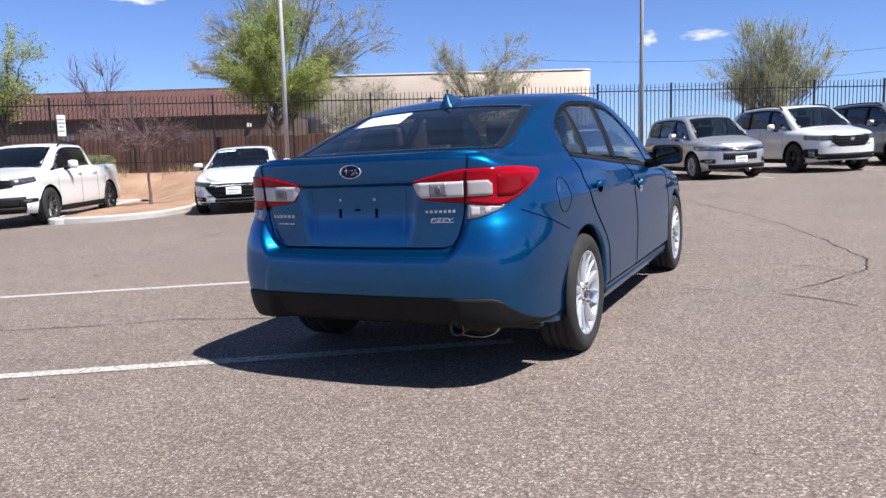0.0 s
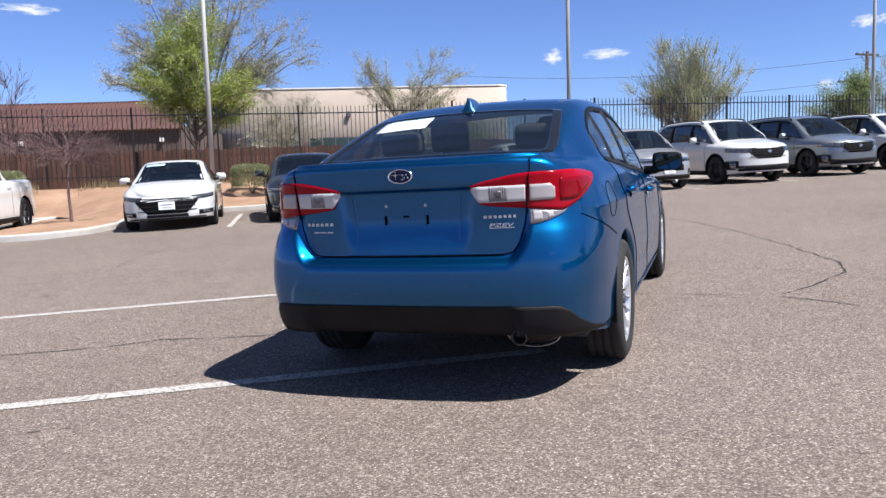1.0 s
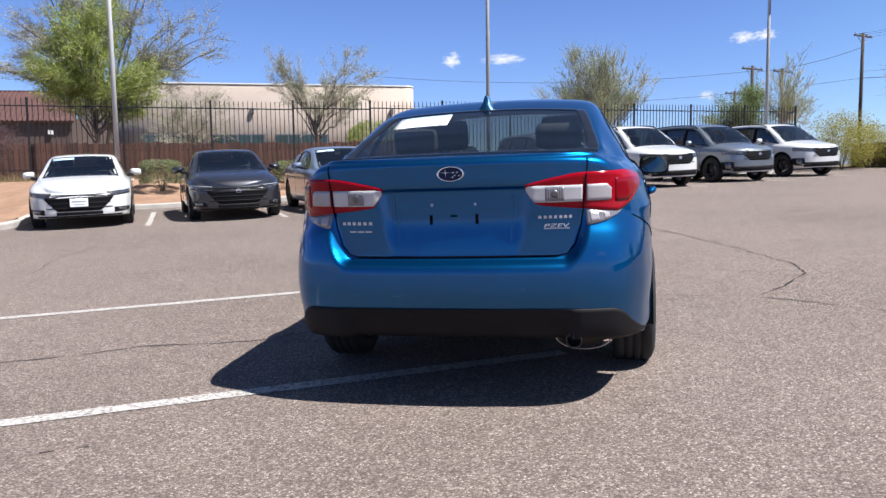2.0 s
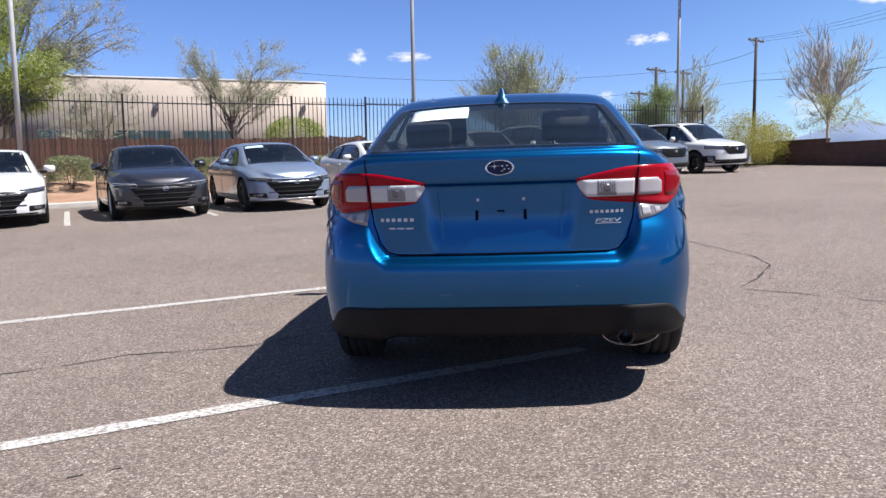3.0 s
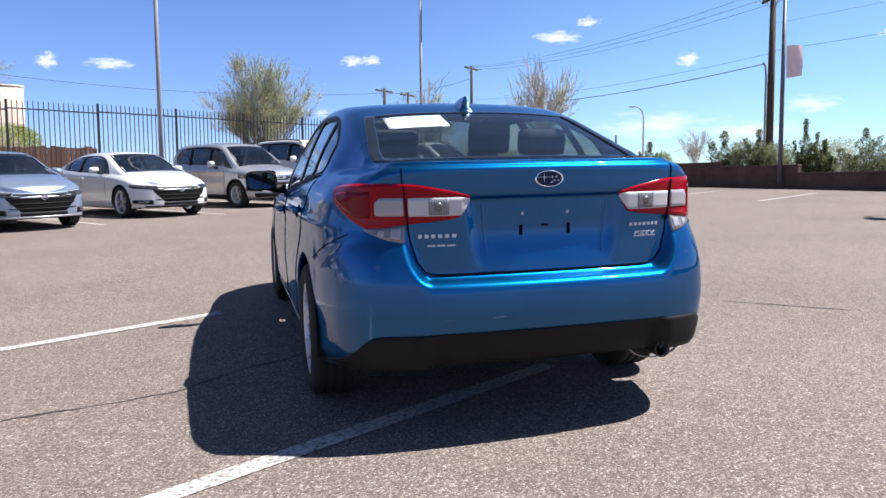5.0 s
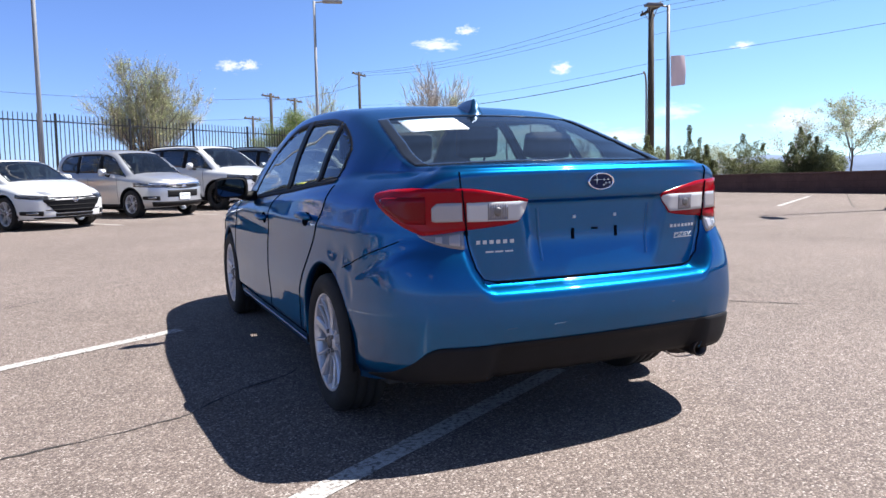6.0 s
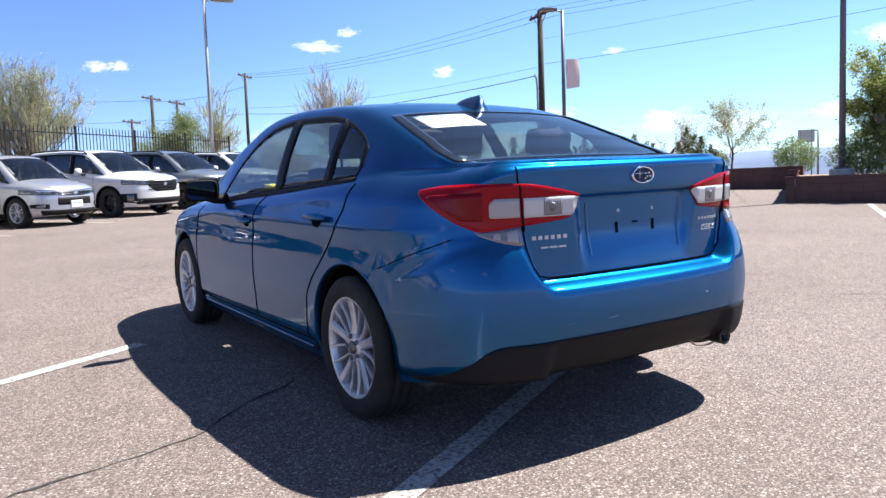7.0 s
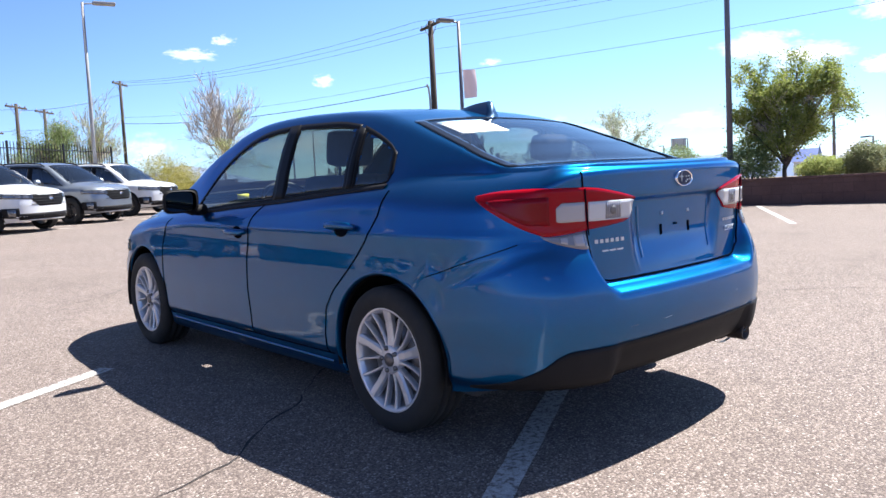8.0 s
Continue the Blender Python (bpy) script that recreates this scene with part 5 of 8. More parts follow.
vary(M_PLANK, 0.55, 1.25)
M_STUCCO = grainy("tan_stucco", [(0.3, (0.40, 0.325, 0.275)), (0.6, (0.45, 0.375, 0.32)), (0.85, (0.49, 0.42, 0.365))], 0.35, 0.95, 30, 0.12, 0.3, 0.01)
M_COPING = mat("white_metal_coping", (0.72, 0.71, 0.70), 0.5)
M_REDROOF = grainy("red_brown_metal_roof", [(0.3, (0.088, 0.040, 0.036)), (0.7, (0.125, 0.060, 0.054))], 0.6, 0.6, 20, 0.15, 0.1, 0.01)
M_DARKWALL = grainy("dark_brown_block_wall", [(0.3, (0.075, 0.048, 0.042)), (0.7, (0.115, 0.078, 0.068))], 0.7, 0.9, 20, 0.2)
M_BLOCK = grainy("red_brown_split_block", [(0.25, (0.095, 0.050, 0.043)), (0.6, (0.140, 0.078, 0.066)), (0.85, (0.175, 0.104, 0.090))], 1.6, 0.95, 50, 0.35, 0.6, 0.012)
def block_joints(m):
    """Faint course lines of the blockwork over the tone."""
    tc = nd(m, "ShaderNodeTexCoord")
    sp = nd(m, "ShaderNodeSeparateXYZ")
    wire(m, tc.outputs["Object"], sp.inputs[0])
    ad = nd(m, "ShaderNodeMath")
    wire(m, sp.outputs[0], ad.inputs[0])
    wire(m, sp.outputs[1], ad.inputs[1])
    cb = nd(m, "ShaderNodeCombineXYZ")
    wire(m, ad.outputs[0], cb.inputs[0])
    wire(m, sp.outputs[2], cb.inputs[1])
    br = nd(m, "ShaderNodeTexBrick", Scale=1.0)
    br.inputs["Brick Width"].default_value = 0.40
    br.inputs["Row Height"].default_value = 0.20
    br.inputs["Mortar Size"].default_value = 0.008
    br.inputs["Color1"].default_value = (1, 1, 1, 1)
    br.inputs["Color2"].default_value = (0.86, 0.86, 0.86, 1)
    br.inputs["Mortar"].default_value = (0.72, 0.72, 0.72, 1)
    wire(m, cb.outputs[0], br.inputs["Vector"])
    base = bsdf(m).inputs["Base Color"]
    old = base.links[0].from_socket
    wire(m, mix_rgb(m, old, br.outputs["Color"], 1.0, "MULTIPLY"), base)


block_joints(M_BLOCK)
M_GALV = grainy("grey_painted_pole", [(0.3, (0.24, 0.24, 0.25)), (0.7, (0.31, 0.31, 0.32))], 1.5, 0.65, 30, 0.1, 0.05, 0.002)
M_GALVPALE = grainy("pale_galvanised_pole", [(0.3, (0.38, 0.38, 0.385)), (0.7, (0.46, 0.46, 0.465))], 1.5, 0.6, 30, 0.1, 0.05, 0.002)
M_BRONZE = mat("dark_bronze_pole", (0.12, 0.115, 0.135), 0.5, 0.2)
M_TIMBER = grainy("weathered_timber_pole", [(0.3, (0.045, 0.033, 0.026)), (0.7, (0.085, 0.065, 0.052))], 1.5, 0.9, 12, 0.4, 0.4, 0.02)
M_WIRE = mat("black_cable", (0.015, 0.015, 0.016), 0.6)
M_WINDOW = mat("dark_office_glass", (0.03, 0.05, 0.05), 0.08)
M_BANNER = mat("faded_pink_banner", (0.80, 0.64, 0.62), 0.8)
M_SIGN = mat("grey_sign_back", (0.42, 0.44, 0.46), 0.5, 0.3)
M_WHITEWALL = mat("white_render_wall", (0.72, 0.70, 0.66), 0.8)
M_BLUEROOF = mat("blue_metal_roof", (0.05, 0.10, 0.30), 0.5)


def grid_sheet(x_list, y_list, fz):
    bm = bmesh.new()
    vs = [[bm.verts.new((x, y, fz(x, y))) for x in x_list] for y in y_list]
    for r0, r1 in zip(vs, vs[1:]):
        for k in range(len(x_list) - 1):
            bm.faces.new((r0[k], r0[k + 1], r1[k + 1], r1[k]))
    return bm


def land(x, y):
    """The wider land: the lot's slope, levelling off beyond it."""
    return gz(min(max(x, -45), 30), min(max(y, -40), 45)) - 0.04


far_steps = [-4000, -1500, -600, -250, -120, -70]
xs = far_steps + list(range(-45, 31, 15)) + [70, 120, 250, 600, 1500, 4000]
tagged(part("ground", grid_sheet(xs, xs, land), M_DESERT), "dry pale grassland running to the horizon", "ground", "", "structure")
tagged(part("parking_lot", grid_sheet(list(range(-45, 36, 5)), list(range(-40, 31, 5)), gz), M_ASPHALT), "worn pinkish-grey asphalt of a sloping parking lot", "pavement", "", "structure")


# painted bay lines: thin raised plates with ragged edges
def stripe(x0, y0, x1, y1, w=0.10):
    bm = bmesh.new()
    d = Vector((x1 - x0, y1 - y0))
    n = max(6, int(d.length / 0.06))
    s = Vector((-d.y, d.x)).normalized() * w / 2
    rows = []
    for i in range(n + 1):
        p = Vector((x0, y0)) + d * i / n
        row = []
        for sg in (-1, 1):
            jit = 1 + 0.10 * noise.noise(Vector((p.x * 9, p.y * 9, sg * 3.1))) + 0.05 * noise.noise(Vector((p.x * 40, p.y * 40, sg)))
            q = p + s * sg * jit
            row.append(bm.verts.new((q.x, q.y, gz(q.x, q.y) + 0.004)))
        rows.append(row)
    for a, b in zip(rows, rows[1:]):
        bm.faces.new((a[0], a[1], b[1], b[0]))
    bmesh.ops.recalc_face_normals(bm, faces=bm.faces)
    for f in bm.faces:
        if f.normal.z < 0:
            f.normal_flip()
    return tagged(part("bay_line", bm, M_STRIPE), "worn white painted parking bay line on asphalt", "road marking", "bay lines", "structure")


stripe(-7.2, 3.54, 0.25, 4.27, 0.105)
stripe(-7.4, 6.35, -0.42, 6.945, 0.105)
for x, y in ((-3.66, 15.77), (-1.05, 16.15), (1.68, 16.77), (4.5, 17.65), (7.5, 18.75), (10.62, 19.7), (13.85, 20.47), (17.1, 21.3)):
    stripe(x, y, x - 0.55, y + 4.6, 0.11)
for x, y in ((15.07, 13.67), (14.82, 10.61), (14.6, 7.55), (9.34, 2.97), (9.0, -0.2)):
    stripe(x, y, x + 4.6, y + 0.60, 0.11)


# cracks: ragged ribbons of varying width
def crack(pts, w=0.014, rough=0.05):
    fine = []
    for (xa, ya), (xb, yb) in zip(pts, pts[1:]):
        n = max(3, int(math.hypot(xb - xa, yb - ya) / 0.05))
        for i in range(n):
            t = i / n
            x, y = xa + (xb - xa) * t, ya + (yb - ya) * t
            v = Vector((x * 2.3, y * 2.3, 0.7))
            k = Vector((x * 11, y * 11, 1.9))
            fine.append((x + rough * noise.noise(v) + 0.4 * rough * noise.noise(k), y + rough * noise.noise(v + Vector((9, 4, 2))) + 0.4 * rough * noise.noise(k + Vector((5, 3, 1)))))
    bm = bmesh.new()
    rows = []
    for i, (x, y) in enumerate(fine):
        a, b = fine[max(i - 1, 0)], fine[min(i + 1, len(fine) - 1)]
        d = Vector((b[0] - a[0], b[1] - a[1])).normalized()
        ww = w * max(0.15, 0.6 + 0.9 * noise.noise(Vector((x * 5, y * 5, 7))))
        rows.append([bm.verts.new((x - d.y * ww * s, y + d.x * ww * s, gz(x, y) + 0.0025)) for s in (-0.5, 0.5)])
    for r0, r1 in zip(rows, rows[1:]):
        bm.faces.new((r0[1], r0[0], r1[0], r1[1]))
    for f in bm.faces:
        f.normal_update()
        if f.normal.z < 0:
            f.normal_flip()
    return tagged(part("crack", bm, M_CRACK), "dark meandering crack in the asphalt", "crack", "", "structure")


crack([(3.8, 12.8), (3.85, 11.2), (3.83, 9.4), (3.62, 7.9), (3.5, 7.1), (3.4, 6.5), (3.12, 6.0), (2.6, 5.55), (2.14, 5.27)], 0.024)
crack([(0.9, 5.85), (1.4, 5.65), (2.14, 5.25), (2.36, 4.95), (2.55, 4.6), (2.83, 3.82), (2.95, 3.35), (3.12, 2.8), (3.25, 2.2), (3.5, 1.2)], 0.018)
crack([(-6.5, 5.15), (-4.2, 5.15), (-2.62, 5.22), (-2.12, 5.34), (-1.75, 5.25), (-1.36, 5.225), (-0.95, 5.36), (-0.66, 5.39), (-0.48, 5.49), (0.3, 5.75)], 0.018)
crack([(-7.5, 8.3), (-5.6, 8.65), (-4.4, 8.79), (-3.0, 8.8), (-1.5, 8.72), (-0.5, 9.1), (0.85, 9.45), (1.4, 9.3), (1.93, 9.4), (2.8, 9.9), (3.9, 10.2)], 0.013)
crack([(-4.3, 9.0), (-3.9, 9.3), (-4.0, 10.7), (-3.8, 12.2)], 0.014)
crack([(3.2, 9.8), (3.89, 9.53), (5.12, 9.42), (7.0, 9.8), (10.0, 11.2), (14.0, 12.2)], 0.011)
crack([(2.66, 6.3), (2.9, 6.26)], 0.016)
crack([(14.5, 6.0), (16.2, 6.45), (20.4, 7.5)], 0.04, 0.02)
crack([(-2.22, 3.56), (-2.14, 3.57)], 0.03, 0.01)
crack([(-2.09, 3.57), (-2.02, 3.58)], 0.03, 0.01)


# kerb, planted island and dirt bank
def kerb_run(pts, w=0.16, h=0.13, inward=1):
    """A cast kerb along a line of points, rounded at the top, cut into lengths."""
    bm = bmesh.new()
    prof = [(0.0, -0.05), (0.0, h - 0.03), (0.01, h - 0.008), (0.03, h), (w - 0.03, h), (w - 0.01, h - 0.008), (w, h - 0.03), (w, -0.05)]
    rows = []
    for i, (x, y) in enumerate(pts):
        a, b = pts[max(i - 1, 0)], pts[min(i + 1, len(pts) - 1)]
        d = Vector((b[0] - a[0], b[1] - a[1])).normalized()
        n = Vector((-d.y, d.x)) * inward
        rows.append([bm.verts.new((x + n.x * u, y + n.y * u, gz(x, y) + v)) for u, v in prof])
    for r0, r1 in zip(rows, rows[1:]):
        for k in range(len(prof) - 1):
            bm.faces.new((r0[k], r0[k + 1], r1[k + 1], r1[k]))
    bm.faces.new(rows[0])
    bm.faces.new(rows[-1])
    bmesh.ops.recalc_face_normals(bm, faces=bm.faces)
    return tagged(part("kerb", bm, M_CONCRETE, None, "", False), "pale worn concrete kerb", "kerb", "", "structure")


def smooth_line(pts, n=10):
    out = []
    p = [pts[0]] + list(pts) + [pts[-1]]
    for i in range(1, len(p) - 2):
        for k in range(n):
            t = k / n
            out.append(tuple(0.5 * (2 * p[i][c] + (p[i + 1][c] - p[i - 1][c]) * t + (2 * p[i - 1][c] - 5 * p[i][c] + 4 * p[i + 1][c] - p[i + 2][c]) * t * t + (3 * p[i][c] - p[i - 1][c] - 3 * p[i + 1][c] + p[i + 2][c]) * t ** 3) for c in (0, 1)))
    return out + [pts[-1]]


ISLAND = smooth_line([(-9.75, 22.6), (-9.25, 18.6), (-8.62, 15.75), (-8.25, 15.5), (-7.44, 15.6), (-6.75, 16.2), (-6.6, 17.6), (-6.85, 19.2), (-7.0, 20.6), (-6.6, 21.6), (-5.6, 22.1), (-4.2, 22.3), (-2, 22.8), (2, 23.7), (6, 24.7), (10, 25.7), (14, 26.8), (19.5, 28.2)])
kerb_run(ISLAND, inward=-1)
kerb_run([(-20, 22.0), (-14, 22.4), (-9.75, 22.6)], inward=-1)

FX0, FY0, FX1, FY1 = -12.8, 25.0, 20.2, 28.8      # the iron fence's line


def fence_y(x):
    return FY0 + (FY1 - FY0) * (x - FX0) / (FX1 - FX0)


def bank_z(x, y):
    """The dirt rises from the kerb to the fence."""
    kx = [p[0] for p in ISLAND[60:]]
    ky = [p[1] for p in ISLAND[60:]]
    k = float(np.interp(x, [-20, -9.75] + kx, [22.0, 22.6] + ky))
    f = fence_y(x)
    t = min(max((y - k) / max(f - k, 0.5), 0), 1.3)
    top = float(np.interp(x, [-15, -5, 2, 8, 20], [0.86, 0.96, 1.0, 1.05, 1.15]))
    low = gz(x, y) + 0.10
    return low + max(0.0, top - low) * (t * t * (3 - 2 * t) if t < 1 else 1) + 0.03 * noise.noise(Vector((x * 0.9, y * 0.9, 0)))


def dirt_bank():
    bm = bmesh.new()
    kx = [p[0] for p in ISLAND[60:]]
    ky = [p[1] for p in ISLAND[60:]]
    rows = []
    for x in np.linspace(-22, 24, 93):
        k = float(np.interp(x, [-20, -9.75] + kx, [22.0, 22.6] + ky)) + 0.08
        rows.append([bm.verts.new((x, y, bank_z(x, y))) for y in np.r_[np.linspace(k, fence_y(x), 12), np.linspace(fence_y(x) + 0.6, fence_y(x) + 9, 6)]])
    for a, b in zip(rows, rows[1:]):
        for k in range(len(a) - 1):
            bm.faces.new((a[k], b[k], b[k + 1], a[k + 1]))
    return bm


tagged(part("dirt_bank", dirt_bank(), M_DIRT, None, "", True), "bare orange dirt bank rising to the fence", "ground", "", "structure")
bm = bmesh.new()
ring = [bm.verts.new((x + (-7.9 - x) * 0.03, y, gz(x, y) + 0.115)) for x, y in ISLAND[4:82] if y < 22.5]
cen = bm.verts.new((-8.1, 18.6, gz(-8.1, 18.6) + 0.17))
for a, b in zip(ring, ring[1:] + ring[:1]):
    bm.faces.new((a, b, cen))
bmesh.ops.subdivide_edges(bm, edges=bm.edges, cuts=3, use_grid_fill=True)
for v in bm.verts:
    v.co.z += 0.02 * noise.noise(v.co * 1.5)
bmesh.ops.recalc_face_normals(bm, faces=bm.faces)
tagged(part("island_soil", bm, M_DIRT, None, "", True), "bare orange dirt inside the kerbed island", "ground", "", "structure")


# brown block walls along the right of the lot
def block_wall(name, x0, y0, x1, y1, heights, label, thick=0.2, base_extra=0.0, block=True):
    """A wall of split blocks in courses; heights: list of (fraction along, top z), stepped. Blocks are parts."""
    core = bmesh.new()
    d = Vector((x1 - x0, y1 - y0, 0))
    length = d.length
    d.normalize()
    s = Vector((-d.y, d.x, 0))
    for (f0, top), (f1, _) in zip(heights, heights[1:]):
        a, b = f0 * length, f1 * length
        low = min(gz(x0 + d.x * t, y0 + d.y * t) for t in (a, b)) - 0.15
        m = Matrix((d, s, Vector((0, 0, 1)))).transposed().to_4x4()
        m.translation = (x0, y0, 0)
        box(core, (a, 0.012, low), (b, thick - 0.012, top - 0.06), m)
        box(core, (a - 0.01, -0.02, top - 0.06), (b + 0.01, thick + 0.02, top), m, bevel=0.012)
    return tagged(part(name, core, M_BLOCK), label, "wall", "", "structure"), (x0, y0, d, s, length, heights)


wall_right, WR = block_wall("wall_east", 21.0, 5.6, 23.9, 29.5, [(0.0, 1.27), (0.30, 1.52), (0.42, 1.68), (0.60, 1.88), (0.80, 2.05), (1.0, 2.05)], "low stepped wall of red-brown split blocks")
wall_near, WN = block_wall("wall_planter", 14.30, 4.97, 14.12, -16.0, [(0.0, 0.97), (0.5, 0.92), (1.0, 0.75)], "low planter wall of red-brown split blocks")
wall_back, WB = block_wall("wall_return", 14.30, 4.97, 21.0, 5.75, [(0.0, 0.97), (0.3, 1.05), (0.6, 1.15), (1.0, 1.25)], "return of the red-brown block planter wall")

# soil behind the walls
bm = bmesh.new()
vs = [bm.verts.new(p) for p in ((14.4, 4.95, 0.86), (14.25, -16, 0.6), (24, -16, 0.75), (24, 5.8, 1.0), (21.1, 5.75, 1.0))]
bm.faces.new(vs)
bmesh.ops.recalc_face_normals(bm, faces=bm.faces)
tagged(part("planter_soil", bm, M_DIRT), "bare soil filling the raised planter", "ground", "", "structure")
bm = bmesh.new()
vs = [bm.verts.new(p) for p in ((21.2, 5.7, 1.0), (24, 5.7, 1.0), (40, 5.7, 1.0), (40, 29.5, 1.3), (24.1, 29.5, 1.3))]
bm.faces.new(vs)
bmesh.ops.recalc_face_normals(bm, faces=bm.faces)
tagged(part("verge", bm, M_DESERT), "dry verge behind the block wall", "ground", "", "structure")


# ---- iron fence ----
def iron_fence():
    fence = tagged(new("fence"), "tall black spear-topped iron fence stepped along the dirt bank", "fence")
    d = Vector((FX1 - FX0, FY1 - FY0, 0))
    d.normalize()
    panel, lead = 2.625, -0.82
    ang = math.atan2(d.y, d.x)
    bmk = bmesh.new()
    w = 0.010
    H = 2.32
    box(bmk, (-w, -w, 0.0), (w, w, H - 0.05))
    top = [bmk.verts.new(p) for p in ((-w, -w, H - 0.05), (w, -w, H - 0.05), (w, w, H - 0.05), (-w, w, H - 0.05))]
    tip = bmk.verts.new((0, 0, H))
    for k in range(4):
        bmk.faces.new((top[k], top[(k + 1) % 4], tip))
    picket_me = bm_to("picket", bmk, M_IRON)
    bmp = bmesh.new()
    box(bmp, (-0.030, -0.030, -0.1), (0.030, 0.030, H - 0.005))
    box(bmp, (-0.036, -0.036, H - 0.005), (0.036, 0.036, H + 0.015), bevel=0.006)
    post_me = bm_to("post", bmp, M_IRON)
    bmr = bmesh.new()
    box(bmr, (0, -0.018, -0.018), (panel, 0.018, 0.018))
    rail_me = bm_to("rail", bmr, M_IRON)
    first = -4
    for k in range(first, 13):
        x, y = FX0 + d.x * (lead + panel * k), FY0 + d.y * (lead + panel * k)
        zb = bank_z(x + d.x * panel / 2, y + d.y * panel / 2) + 0.06
        top_ref = float(np.interp(x, [-14, -3, 5, 12, 20], [3.42, 3.42, 3.56, 3.58, 3.62]))
        zb = top_ref - H
        items = [(post_me, "post", 0.0, zb)] + [(rail_me, "rail", 0.0, zb + 0.16), (rail_me, "rail", 0.0, zb + H - 0.24)]
        if k == 12:
            items.append((post_me, "post", panel, zb))
        items += [(picket_me, "picket", panel * (i + 1) / 18, zb + 0.02) for i in range(17)]
        for me, nm, along, z in items:
            ob = new(nm, me)
            ob.parent = fence
            ob.matrix_local = Matrix.Translation((x + d.x * along, y + d.y * along, z)) @ Matrix.Rotation(ang, 4, "Z")
    return fence


iron_fence()


def plank_fence():
    """A stained plank fence a little behind the iron one."""
    fence = tagged(new("plank_fence"), "red-brown stained wooden plank fence behind the iron fence", "fence")
    rng = random.Random(4)
    meshes = []
    for v in range(4):
        bmk = bmesh.new()
        box(bmk, (-0.068, -0.010, 0), (0.068, 0.010, 1.55 + 0.02 * v), bevel=0.004)
        meshes.append(bm_to("plank", bmk, M_PLANK))
    x = -22.0
    end = 5.05
    step = 0.145
    bmr = bmesh.new()
    box(bmr, (-22, 0.015, 0.3), (end, 0.06, 0.39))
    box(bmr, (-22, 0.015, 1.2), (end, 0.06, 1.29))
    for v in bmr.verts:
        v.co.z += float(np.interp(v.co.x, [-22, 0, 9], [0.55, 0.62, 0.85]))
        v.co.y += fence_y(v.co.x) + 1.6
    part("fence_rail", bmr, M_PLANK, fence)
    while x < end:
        ob = new("plank", meshes[rng.randrange(4)])
        ob.parent = fence
        z = float(np.interp(x, [-22, 0, 9], [0.50, 0.58, 0.80])) + rng.uniform(-0.012, 0.012)
        ob.matrix_local = Matrix.Translation((x, fence_y(x) + 1.6 + rng.uniform(-0.004, 0.004), z)) @ Matrix.Rotation(math.atan(0.115) + rng.uniform(-0.02, 0.02), 4, "Z")
        x += step
    return fence


plank_fence()

notice = tagged(new("notice_sign"), "small white notice board wired to the iron fence", "sign")
bm = bmesh.new()
box(bm, (-0.13, -0.01, -0.34), (0.13, 0.01, 0.34), bevel=0.006)
part("board", bm, M_PAPER, notice)
for z, w in ((0.20, 0.10), (0.08, 0.11), (-0.04, 0.08), (-0.18, 0.10)):
    bm = bmesh.new()
    box(bm, (-w, -0.014, z - 0.025), (w, -0.0105, z + 0.025))
    part("printed_bar", bm, M_PRINT, notice)
notice.matrix_world = Matrix.Translation((-13.2, fence_y(-14.25) - 0.04, 2.52)) @ Matrix.Rotation(math.atan(0.115), 4, "Z")


# ---- lamp posts, utility poles and wires ----
def lamp_post(x, y, z, top, material, head_dx=0.0, head_dy=0.0, radius=0.065, base=True, label="", head=True):
    post = tagged(new("street_lamp"), label, "lamp post")
    bm = bmesh.new()
    tube(bm, [(0, 0, 0), (0, 0, (top - z) * 0.5), (0, 0, top - z)], [radius, radius * 0.88, radius * 0.72], 12)
    part("pole", bm, material, post, "", True)
    if base:
        bm = bmesh.new()
        tube(bm, [(0, 0, -0.4), (0, 0, 0.28), (0, 0, 0.30)], [0.26, 0.26, 0.24], 16)
        part("footing", bm, M_CONCRETE, post, "round concrete footing")
        bm = bmesh.new()
        box(bm, (-0.14, -0.14, 0.30), (0.14, 0.14, 0.335), bevel=0.008)
        part("base_plate", bm, material, post)
    if head:
        bm = bmesh.new()
        v = Vector((head_dx, head_dy, 0))
        tube(bm, [(0, 0, top - z - 0.06), (v.x * 0.4, v.y * 0.4, top - z - 0.02)], 0.03, 8)
        part("arm", bm, material, post)
        bm = bmesh.new()
        ln = v.length
        m = Matrix.Rotation(math.atan2(v.y, v.x), 4, "Z")
        m.translation = (v.x * 0.35, v.y * 0.35, top - z)
        box(bm, (0, -0.16, -0.06), (ln * 0.8, 0.16, 0.04), m, bevel=0.03)
        part("lamp_head", bm, material, post, "flat shoebox lamp head")
    post.location = (x, y, z)
    return post


lamp_post(-5.85, 25.0, bank_z(-5.85, 25.0) - 0.05, 9.5, M_GALVPALE, 0.9, -0.2, 0.075, False, "tall grey lamp post on the dirt bank")
lamp_post(5.44, 23.9, gz(5.44, 23.9) - 0.02, 9.5, M_GALV, 0.9, -0.3, 0.068, True, "tall grey lamp post behind the parked cars")
lamp_post(17.05, 26.2, gz(17, 26.2) - 0.02, 8.55, M_GALV, 0.75, -0.62, 0.07, True, "grey lamp post with a flat head behind the parked cars")
lamp_post(15.46, 4.18, 0.80, 8.2, M_BRONZE, -0.6, -0.5, 0.072, True, "dark lamp post on a concrete footing in the planter")
banner_post = lamp_post(21.64, 13.36, 0.9, 7.0, M_BRONZE, -0.55, 0.45, 0.075, False, "dark lamp post with a faded banner behind the wall")
bm = bmesh.new()
bmesh.ops.create_grid(bm, x_segments=10, y_segments=20, size=0.5)
